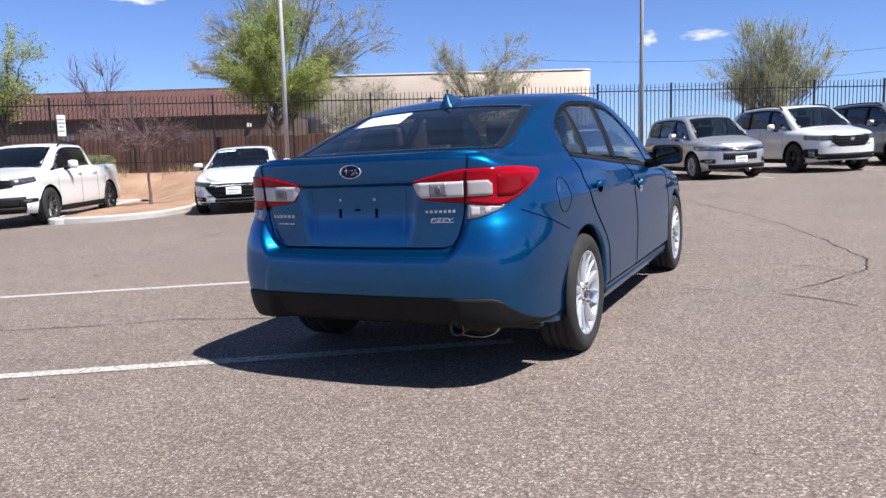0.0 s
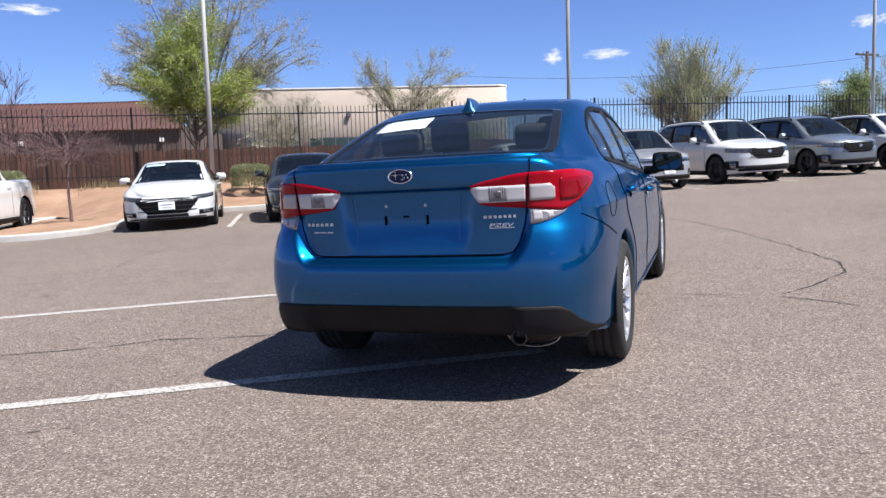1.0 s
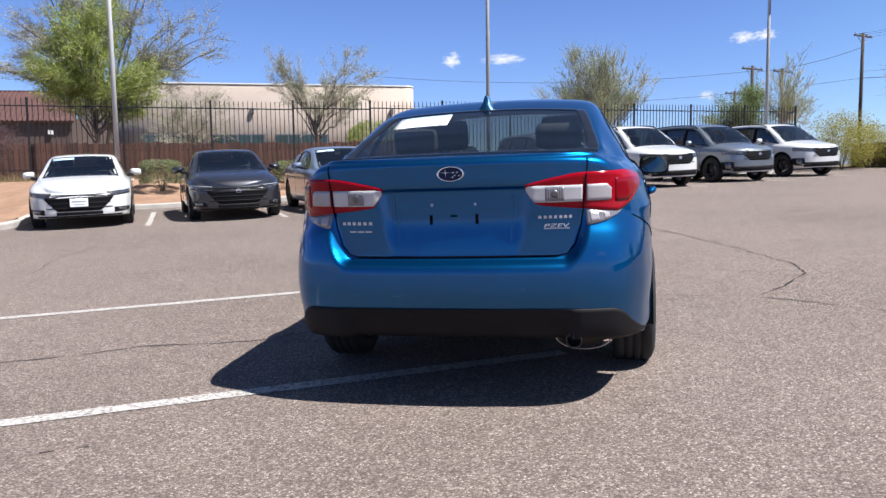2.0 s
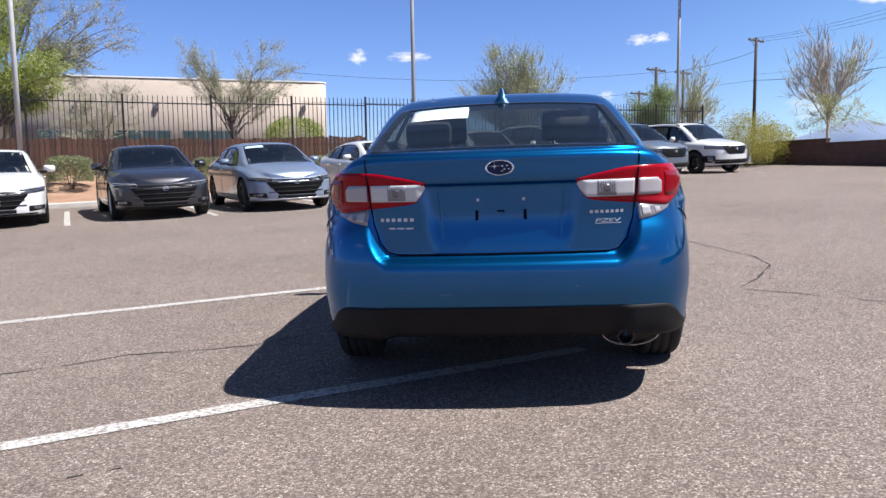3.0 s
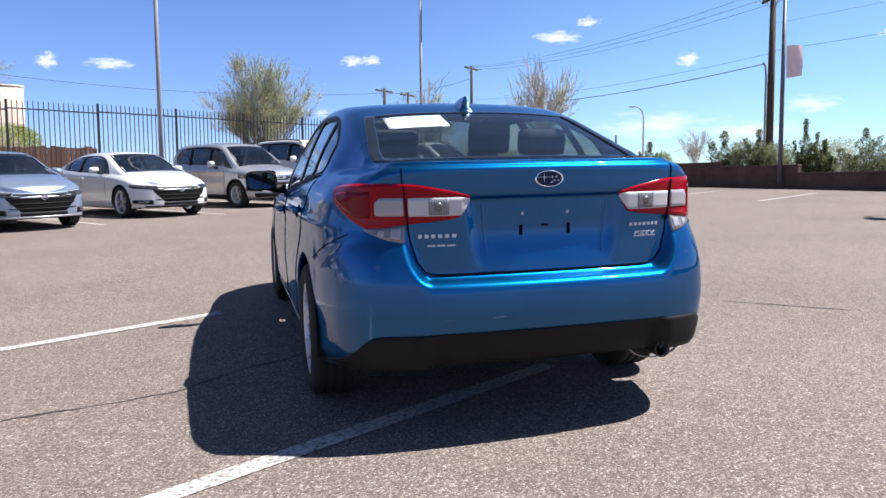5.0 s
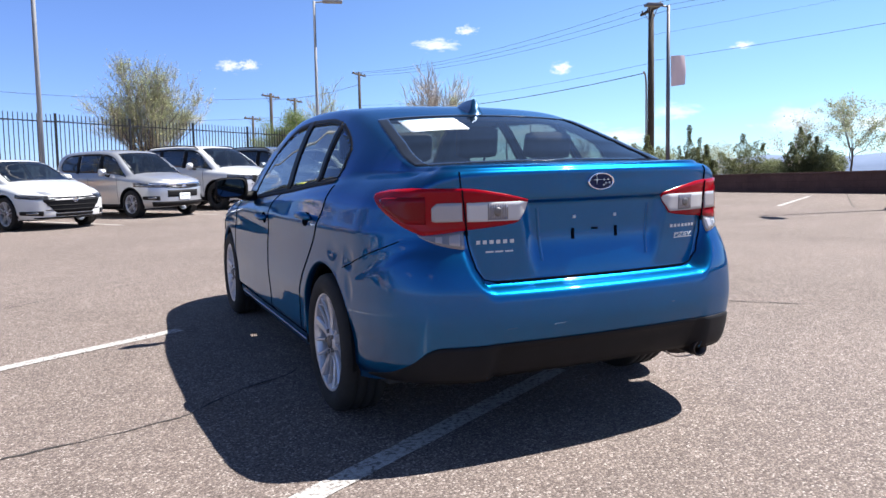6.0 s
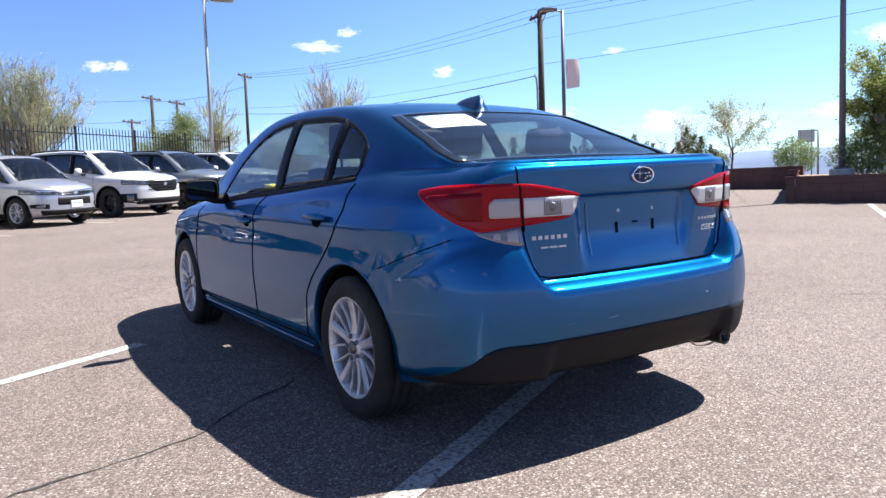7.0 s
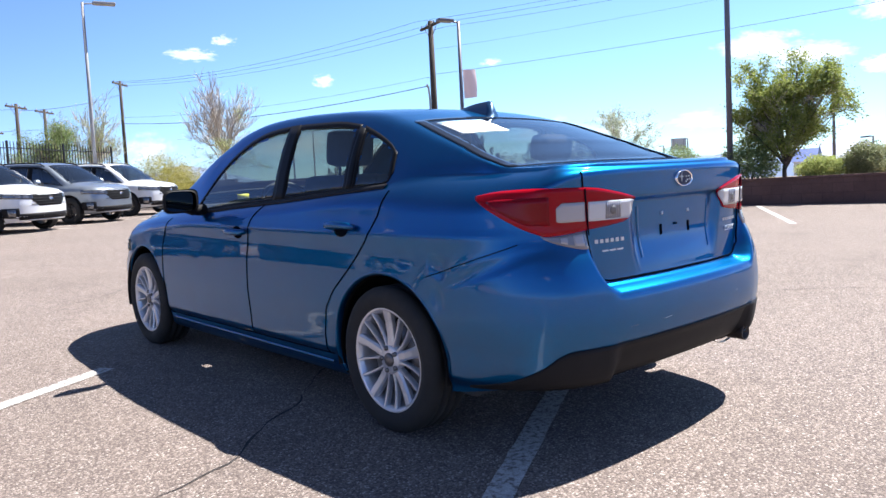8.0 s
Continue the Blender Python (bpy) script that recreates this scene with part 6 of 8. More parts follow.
for v in bm.verts:
    u, w = v.co.x + 0.5, v.co.y + 0.5
    v.co = (0.10 + 0.46 * u + 0.03 * math.sin(w * 3.1) * u, 0.035 * math.sin(u * 5 + w * 2), 3.40 + 1.02 * w + 0.05 * u * (1 - w))
bmesh.ops.solidify(bm, geom=bm.faces[:], thickness=0.004)
bmesh.ops.transform(bm, matrix=Matrix.Rotation(radians(-50), 4, "Z"), verts=bm.verts)
part("banner", bm, M_BANNER, banner_post, "faded pink banner")


def utility_pole(x, y, z, top, r=0.15, cross=True, ang=0.0, conduit=False):
    pole = tagged(new("utility_pole"), "weathered timber utility pole with crossarm and insulators", "utility pole", "utility poles")
    bm = bmesh.new()
    tube(bm, [(0, 0, -0.5), (0, 0, (top - z) * 0.5), (0, 0, top - z)], [r, r * 0.88, r * 0.7], 10)
    part("pole", bm, M_TIMBER, pole, "", True)
    if cross:
        bm = bmesh.new()
        m = Matrix.Rotation(ang, 4, "Z")
        m.translation = (0, 0, top - z - 0.25)
        box(bm, (-1.15, -0.06, -0.06), (1.15, 0.06, 0.06), m, bevel=0.01)
        part("crossarm", bm, M_TIMBER, pole)
        for u in (-1.0, -0.4, 0.4, 1.0):
            bm = bmesh.new()
            lathe(bm, [(0.02, 0.05), (0.05, 0.08), (0.03, 0.13), (0.05, 0.16), (0.001, 0.22)], 8, "z")
            bmesh.ops.transform(bm, matrix=m @ Matrix.Translation((u, 0, 0)), verts=bm.verts)
            part("insulator", bm, M_BRONZE, pole)
        bm = bmesh.new()
        for s in (-1, 1):
            tube(bm, [m @ Vector((s * 0.7, 0, -0.05)) , Vector((0, 0, top - z - 0.95))], 0.02, 6)
        part("brace", bm, M_BRONZE, pole)
    if conduit:
        bm = bmesh.new()
        tube(bm, [(-0.32, 0.1, 0), (-0.32, 0.1, 5.1), (-0.42, 0.1, 5.55), (-0.62, 0.1, 5.7)], 0.05, 8)
        for h in (1.5, 3.3, 4.9):
            tube(bm, [(-0.32, 0.1, h), (0, 0, h)], 0.02, 6)
        part("conduit_riser", bm, M_GALV, pole, "grey service riser")
    pole.location = (x, y, z)
    return pole


utility_pole(33.8, 19.8, 1.0, 10.1, 0.19, True, 0.9, True)
utility_pole(44.6, 53.1, 1.5, 11.6, 0.16, True, 0.3)
utility_pole(34.9, 53.2, 1.5, 8.9, 0.16, True, 0.3)
utility_pole(40.4, 57.1, 1.5, 9.3, 0.15, True, 0.3)
utility_pole(37.5, 59.4, 1.5, 7.7, 0.14, True, 0.3)


def cable(a, b, sag, r=0.016, n=24):
    a, b = Vector(a), Vector(b)
    bm = bmesh.new()
    pts = []
    for i in range(n + 1):
        t = i / n
        p = a.lerp(b, t)
        p.z -= sag * 4 * t * (1 - t)
        pts.append(p)
    tube(bm, pts, r, 5)
    return tagged(part("cable", bm, M_WIRE), "black overhead cable sagging between poles", "cable", "overhead cables")


P2 = Vector((33.8, 19.8, 10.0))
P1 = Vector((44.6, 53.1, 11.5))
for du, dz in ((-0.7, 0.0), (0.2, 0.0), (0.7, -0.15)):
    cable(P2 + Vector((du, -du * 0.7, dz)), P1 + Vector((du, 0.2, dz)), 0.7, 0.009)
    cable(P2 + Vector((du, -du * 0.7, dz)), (27 + du, -22, 11.5 + dz), 0.8, 0.008)
cable((33.3, 19.9, 6.65), P1 + Vector((0, 0, -3.4)), 0.6, 0.02)
cable((33.8, 19.8, 7.2), P1 + Vector((0, 0, -2.9)), 0.5, 0.008)
cable((33.8, 19.8, 7.3), (30, -14, 8.6), 0.4, 0.009)
cable((33.8, 19.8, 8.6), (30, -14, 10.0), 0.4, 0.005)
cable(P1 + Vector((0, 0, -1.0)), (34.9, 53.2, 8.4), 0.3, 0.018)
cable(P1 + Vector((0, 0, -3.4)), (8, 62, 6.5), 0.8, 0.012)
cable((34.9, 53.2, 8.5), (6, 60, 8.6), 0.7, 0.012)


# ---- buildings ----
def tan_building():
    b = tagged(new("commercial_building"), "flat-roofed tan stucco building with a white coping", "building")
    def block(out, z0, z1, r=1.0):
        """The plan with its rounded street corner, drawn out between two heights."""
        plan = [(-26, -out)] + [(-r + (r + out) * math.sin(a), r - (r + out) * math.cos(a)) for a in np.linspace(0, math.pi / 2, 9)] + [(out, 24), (-26, 24)]
        bm = bmesh.new()
        low, high = ([bm.verts.new((x, y, z)) for x, y in plan] for z in (z0, z1))
        bm.faces.new(high)
        bm.faces.new(low[::-1])
        for k in range(len(plan)):
            q = (k + 1) % len(plan)
            bm.faces.new((low[k], low[q], high[q], high[k]))
        return bm

    part("wall", block(0.0, 0.0, 7.3), M_STUCCO, b, "", True)
    part("coping", block(0.05, 7.3, 7.40), M_COPING, b, "white metal coping")
    for x in (-21.5, -16.5, -11.5):
        w = bmesh.new()
        box(w, (x, -0.06, 2.2), (x + 4.2, 0.1, 3.4))
        win = part("window", w, M_BRONZE, b)
        for k in range(4):
            pane = bmesh.new()
            box(pane, (x + 0.08 + k * 1.03, -0.075, 2.28), (x + 0.98 + k * 1.03, -0.05, 3.32))
            part("pane", pane, M_WINDOW, win)
    for x in (-19.0, -13.4, -2.2):
        l = bmesh.new()
        box(l, (x, -0.25, 5.0), (x + 0.28, 0.0, 5.45), bevel=0.04)
        part("wall_light", l, M_BRONZE, b)
    b.matrix_world = Matrix.Translation((10.5, 63.6, 0.9)) @ Matrix.Rotation(radians(1.5), 4, "Z")
    return b


tan_building()


def red_roof_building():
    b = tagged(new("warehouse"), "long low building with a ribbed red-brown metal roof", "building")
    bm = bmesh.new()
    box(bm, (-30, 0.3, 0), (0, 12, 3.8))
    part("wall", bm, M_DARKWALL, b)
    bm = bmesh.new()
    vs = [bm.verts.new(p) for p in ((-30.4, 0, 3.55), (0.3, 0, 3.55), (0.3, 1.9, 5.45), (-30.4, 1.9, 5.45))]
    bm.faces.new(vs)
    r = bmesh.ops.extrude_face_region(bm, geom=list(bm.faces))
    bmesh.ops.translate(bm, verts=[v for v in r["geom"] if isinstance(v, bmesh.types.BMVert)], vec=(0, 0.1, -0.1))
    bmesh.ops.recalc_face_normals(bm, faces=bm.faces)
    roof = part("roof", bm, M_REDROOF, b, "ribbed red-brown metal roof")
    bmr = bmesh.new()
    box(bmr, (-0.04, 0, 0), (0.04, math.hypot(1.9, 1.9), 0.07))
    rib = bm_to("rib", bmr, M_REDROOF)
    for i in range(115):
        ob = new("rib", rib)
        ob.parent = roof
        ob.matrix_local = Matrix.Translation((-30.1 + i * 0.265, 0, 3.55)) @ Matrix.Rotation(radians(45), 4, "X")
    bm = bmesh.new()
    box(bm, (-30.5, 1.85, 5.42), (0.4, 2.1, 5.52))
    part("ridge", bm, M_REDROOF, b)
    for x in (-6.3, -14.2, -22.5):
        d = bmesh.new()
        box(d, (x, 0.22, 0.3), (x + 1.1, 0.32, 2.5))
        part("door", d, M_BRONZE, b)
    for x in (-1.2, -10.0, -18.5):
        l = bmesh.new()
        box(l, (x, 0.1, 2.75), (x + 0.25, 0.32, 3.0))
        part("wall_light", l, M_COPING, b)
    b.matrix_world = Matrix.Translation((-13.2, 50.3, 0.9)) @ Matrix.Rotation(radians(-2), 4, "Z")
    return b


red_roof_building()


def small_house(x, y, z, w, d, h, roof_h, ang, wall_mat, roof_mat, label):
    b = tagged(new("house"), label, "building", "far buildings")
    bm = bmesh.new()
    box(bm, (-w / 2, -d / 2, 0), (w / 2, d / 2, h))
    part("wall", bm, wall_mat, b)
    bm = bmesh.new()
    vs = [bm.verts.new(p) for p in ((-w / 2 - 0.3, -d / 2 - 0.3, h), (w / 2 + 0.3, -d / 2 - 0.3, h), (w / 2 + 0.3, d / 2 + 0.3, h), (-w / 2 - 0.3, d / 2 + 0.3, h), (-w / 2 - 0.3, 0, h + roof_h), (w / 2 + 0.3, 0, h + roof_h))]
    for f in ((0, 1, 5, 4), (2, 3, 4, 5), (0, 4, 3), (1, 2, 5), (0, 3, 2, 1)):
        bm.faces.new([vs[i] for i in f])
    part("roof", bm, roof_mat, b)
    for k in range(2):
        w2 = bmesh.new()
        box(w2, (-w / 4 + k * w / 2 - 0.6, -d / 2 - 0.04, h * 0.35), (-w / 4 + k * w / 2 + 0.6, -d / 2 + 0.02, h * 0.75))
        part("window", w2, M_WINDOW, b)
    b.matrix_world = Matrix.Translation((x, y, z)) @ Matrix.Rotation(ang, 4, "Z")
    return b


small_house(58, -1.4, 0.9, 2.6, 2.6, 1.1, 1.2, radians(95), M_WHITEWALL, M_BLUEROOF, "small white building with a blue gabled roof")
small_house(73, 0.1, 1.0, 2.6, 2.6, 1.2, 1.2, radians(80), M_WHITEWALL, M_BLUEROOF, "small far building with a steep blue roof")
small_house(80, -6.0, 1.0, 9, 5, 1.4, 0.6, radians(95), M_WHITEWALL, M_SIGN, "low pale building with a shallow grey roof")
small_house(60, 21.5, 1.0, 5, 4, 1.2, 0.4, radians(75), M_WHITEWALL, M_DARKWALL, "low pale far building behind the shrubs")

# a road sign's back on two posts, and far lamp posts
sign = tagged(new("road_sign"), "grey back of a large road sign on two posts", "sign")
for y in (-0.36, 0.36):
    bm = bmesh.new()
    tube(bm, [(0, y, 0), (0, y, 3.4)], 0.06, 8)
    part("post", bm, M_GALV, sign)
bm = bmesh.new()
box(bm, (-0.05, -0.56, 2.5), (0.05, 0.56, 3.42), bevel=0.02)
part("panel", bm, M_SIGN, sign)
sign.matrix_world = Matrix.Translation((57.9, 9.96, 0.9)) @ Matrix.Rotation(radians(8), 4, "Z")
for x, y, top in ((70.9, 10.56, 4.95), (85.5, 14.6, 5.1), (85.4, 16.0, 4.55), (42.2, 0.27, 5.7), (55.9, -3.0, 3.45)):
    lamp_post(x, y, 0.9, top, M_BRONZE, 0.9, 0.5, 0.09, False, "distant dark lamp post")
# a far street light with a swan neck, and a plain dark post
swan = tagged(new("street_lamp"), "distant pale grey street light with a curved neck", "lamp post")
bm = bmesh.new()
tube(bm, [(0, 0, 0), (0, 0, 4.6), (-0.06, 0.08, 5.0), (-0.19, 0.27, 5.25), (-0.36, 0.50, 5.33)], [0.08, 0.05, 0.045, 0.04, 0.035], 8)
part("pole", bm, M_GALVPALE, swan)
bm = bmesh.new()
box(bm, (-0.03, -0.10, -0.05), (0.42, 0.10, 0.03), Matrix.Translation((-0.34, 0.47, 5.33)) @ Matrix.Rotation(radians(125), 4, "Z"), bevel=0.02)
part("lamp_head", bm, M_GALVPALE, swan)
swan.location = (42.4, 33.1, 0.9)
bm = bmesh.new()
tube(bm, [(0, 0, -0.1), (0, 0, 2.75), (0, 0, 2.8)], [0.055, 0.05, 0.015], 8)
post = tagged(part("post", bm, M_BRONZE), "plain dark post standing behind the block wall", "post")
post.location = (33.3, 28.6, 0.9)


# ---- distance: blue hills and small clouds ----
# distance haze is painted in: the ridge's base colour is made blue
M_HILL = grainy("haze_tinted_hills", [(0.3, (0.125, 0.17, 0.27)), (0.7, (0.16, 0.21, 0.315))], 0.004, 1.0, 0.02, 0.1, 0.0)


def hills():
    bm = bmesh.new()
    rows = []
    R = 3600
    keys = [(-60, 0.2), (20, 0.3), (42, 1.2), (45, 2.1), (47.5, 2.85), (50, 2.45), (53, 1.6), (60, 1.0), (68, 1.6), (72, 1.9), (76, 1.65), (80, 1.85), (86, 1.8), (90, 1.55), (96, 1.1), (110, 0.9), (150, 0.5)]
    for a in np.arange(-60, 150.01, 0.5):
        el = float(tab(keys, a)) + 0.10 * noise.noise(Vector((a * 0.6, 0, 0))) + 0.05 * noise.noise(Vector((a * 2.1, 3, 0)))
        s, c = math.sin(radians(a)), math.cos(radians(a))
        rows.append([bm.verts.new((s * R * k, c * R * k, z)) for k, z in ((0.93, -30), (0.97, R * math.tan(radians(max(el, 0.05))) * 0.55), (1.0, R * math.tan(radians(max(el, 0.05)))), (1.05, -30))])
    for r0, r1 in zip(rows, rows[1:]):
        for k in range(3):
            bm.faces.new((r0[k], r0[k + 1], r1[k + 1], r1[k]))
    bmesh.ops.recalc_face_normals(bm, faces=bm.faces)
    return tagged(part("backdrop_hills", bm, M_HILL, None, "", True), "mountain ridge on the horizon, tinted blue for distance haze", "hills", "", "structure")


hills()


# ---- parked vehicles ----
M_SMOKE = mat("smoked_chrome", (0.10, 0.10, 0.11), 0.25, 0.8)


# window borders of the longer parked sedans
SEDAN_PANES = [
("side", 1.90, 3.16, [(1.90, 0.02), (3.16, 0.02)], [(1.90, 0.84), (2.45, 0.83), (2.75, 0.80), (2.95, 0.66), (3.08, 0.36), (3.16, 0.08)], "front_door_window", "side"),
    ("side", 1.27, 1.80, [(1.27, 0.02), (1.80, 0.02)], [(1.27, 0.80), (1.45, 0.83), (1.80, 0.84)], "rear_door_window", "side"),
    ("side", 0.93, 1.23, [(0.93, 0.30), (0.99, 0.06), (1.23, 0.02)], [(0.93, 0.44), (1.0, 0.58), (1.1, 0.70), (1.23, 0.78)], "quarter_window", "side"),
    ("top", 0.47, 1.20, [(0.47, 0), (1.20, 0)], [(0.47, 0.635), (0.55, 0.632), (0.8, 0.585), (1.0, 0.553), (1.20, 0.525)], "rear_window", "rear"),
    ("top", 2.74, 3.62, [(2.74, 0), (3.62, 0)], [(2.74, 0.53), (3.2, 0.60), (3.62, 0.66)], "windscreen", "front"),
]


def sedan_spec():
    k, w = 4.9 / 4.625, 0.93 / 0.888
    s = {}
    for key, value in BLUE.items():
        if key in ("bottom", "shoulder", "shoulder_in", "shoulder_h", "centre", "rail_x", "rail_k"):
            s[key] = [(a * k, b * (w if key in ("rail_x", "shoulder_in") else 1)) for a, b in value]
        elif key == "plan":
            s[key] = [(a * w, b * k) for a, b in value]
        else:
            s[key] = value
    s["length"], s["tail"], s["lean"] = 4.9, (0.0, 0.0), 0.0
    s["rail_x"] = [(a * k, b * w) for a, b in [(0.1, 0.55), (0.45, 0.645), (0.8, 0.605), (1.2, 0.58), (1.6, 0.57), (2.0, 0.575), (2.5, 0.585), (2.8, 0.60), (3.2, 0.66), (3.5, 0.72), (3.75, 0.66), (4.4, 0.5)]]
    s["rail_k"] = [(a * k, b) for a, b in [(0.1, 0.8), (0.5, 0.72), (0.8, 0.84), (1.2, 0.90), (1.6, 0.925), (2.2, 0.935), (2.7, 0.925), (3.1, 0.88), (3.5, 0.75), (3.8, 0.7), (4.5, 0.7)]]
    s["recess"] = (0.335, 0.735, 0.978, 0.0)
    s["shoulder"] = [(0, 1.08), (0.25, 1.07), (1.0, 1.04), (1.9, 0.985), (2.9, 0.95), (3.5, 0.925), (4.0, 0.875), (4.45, 0.79), (4.7, 0.725), (4.9, 0.665)]
    s["centre"] = [(0.05, 1.08), (0.45, 1.10), (0.7, 1.16), (1.1, 1.30), (1.5, 1.39), (2.0, 1.435), (2.4, 1.445), (2.7, 1.43), (2.95, 1.37), (3.3, 1.21), (3.65, 1.05), (3.8, 0.995), (4.2, 0.93), (4.6, 0.83), (4.8, 0.75), (4.88, 0.68)]
    s["front"] = [(0.18, 0.10), (0.24, 0.02), (0.36, 0.0), (0.55, 0.0), (0.68, 0.025), (0.74, 0.06)]
    return s


def tall_spec(length, hw, height, belt, hood, clear, rear_lean=0.06, bed=None):
    f = length / 4.99
    plan = [(0, 0.0), (0.30, 0.01), (0.60, 0.04), (0.80, 0.11), (0.90, 0.24), (0.955, 0.45), (0.985, 0.85), (0.998, 1.3), (0.998, 2.6), (0.995, 3.6), (0.98, 4.1), (0.93, 4.45), (0.80, 4.72), (0.58, 4.88), (0.30, 4.97), (0, 4.99)]
    s = dict(
        length=length,
        plan=[(a * hw / 0.998, b * f) for a, b in plan],
        bottom=[(0, clear + 0.16), (0.5 * f, clear + 0.06), (1.2 * f, clear), (3.8 * f, clear), (4.5 * f, clear + 0.03), (length, clear + 0.06)],
        shoulder=[(0, belt + 0.06), (0.6 * f, belt + 0.07), (1.6 * f, belt + 0.04), (3.3 * f, belt), (3.8 * f, hood - 0.02), (4.5 * f, hood - 0.07), (4.8 * f, hood - 0.11), (length, hood - 0.13)],
        shoulder_in=[(0, 0.03), (0.3 * f, 0.06), (1.0 * f, 0.07), (3.3 * f, 0.07), (4.0 * f, 0.08), (4.7 * f, 0.05), (length, 0.045)],
        shoulder_h=[(0, 0.05), (1.0, 0.10), (length - 0.8, 0.10), (length, 0.05)],
        rear=[(clear, 0.12), (clear + 0.2, 0.02), (0.5, 0.0), (0.62, 0.0), (0.7, 0.05), (1.0, 0.06), (1.2, 0.07)],
        side=[(clear, 0.07), (clear + 0.08, 0.03), (0.45, 0.004), (0.62, 0.0), (0.80, 0.010), (0.92, 0.0), (1.0, 0.015), (1.2, 0.05)],
        front=[(clear, 0.12), (clear + 0.1, 0.03), (0.37 * hood, 0.0), (0.60 * hood, 0.0), (0.74 * hood, 0.014), (0.87 * hood, 0.055), (0.95 * hood, 0.11)],
        centre=[(0.04 * f, belt + 0.08), (0.12 * f, belt + 0.16), (0.35 * f, belt + (height - belt) * 0.72), (0.55 * f, height - 0.06), (1.0 * f, height - 0.02), (2.0 * f, height), (2.8 * f, height - 0.04), (3.1 * f, height - 0.125), (3.55 * f, height - (height - hood) * 0.55), (3.95 * f, hood + 0.075), (4.1 * f, hood + 0.05), (4.5 * f, hood - 0.02), (4.75 * f, hood - 0.07), (4.88 * f, hood - 0.115)],
        rail_x=[(0, hw * 0.68), (0.5 * f, hw * 0.70), (2.0 * f, hw * 0.72), (3.0 * f, hw * 0.72), (3.6 * f, hw * 0.80), (4.0 * f, hw * 0.74), (length, hw * 0.5)],
        rail_k=[(0, 0.8), (0.4 * f, 0.88), (1.0 * f, 0.93), (2.9 * f, 0.93), (3.5 * f, 0.85), (4.0 * f, 0.7), (length, 0.7)],
        rear_a=0.1, rear_b=0.5,
    )
    if bed:
        c = [(a, b) for a, b in s["centre"] if a > bed + 0.5]
        s["centre"] = [(0.05, belt + 0.075), (bed - 0.10, belt + 0.09), (bed + 0.02, belt + 0.14), (bed + 0.16, height - 0.22), (bed + 0.30, height - 0.05)] + c
    return s


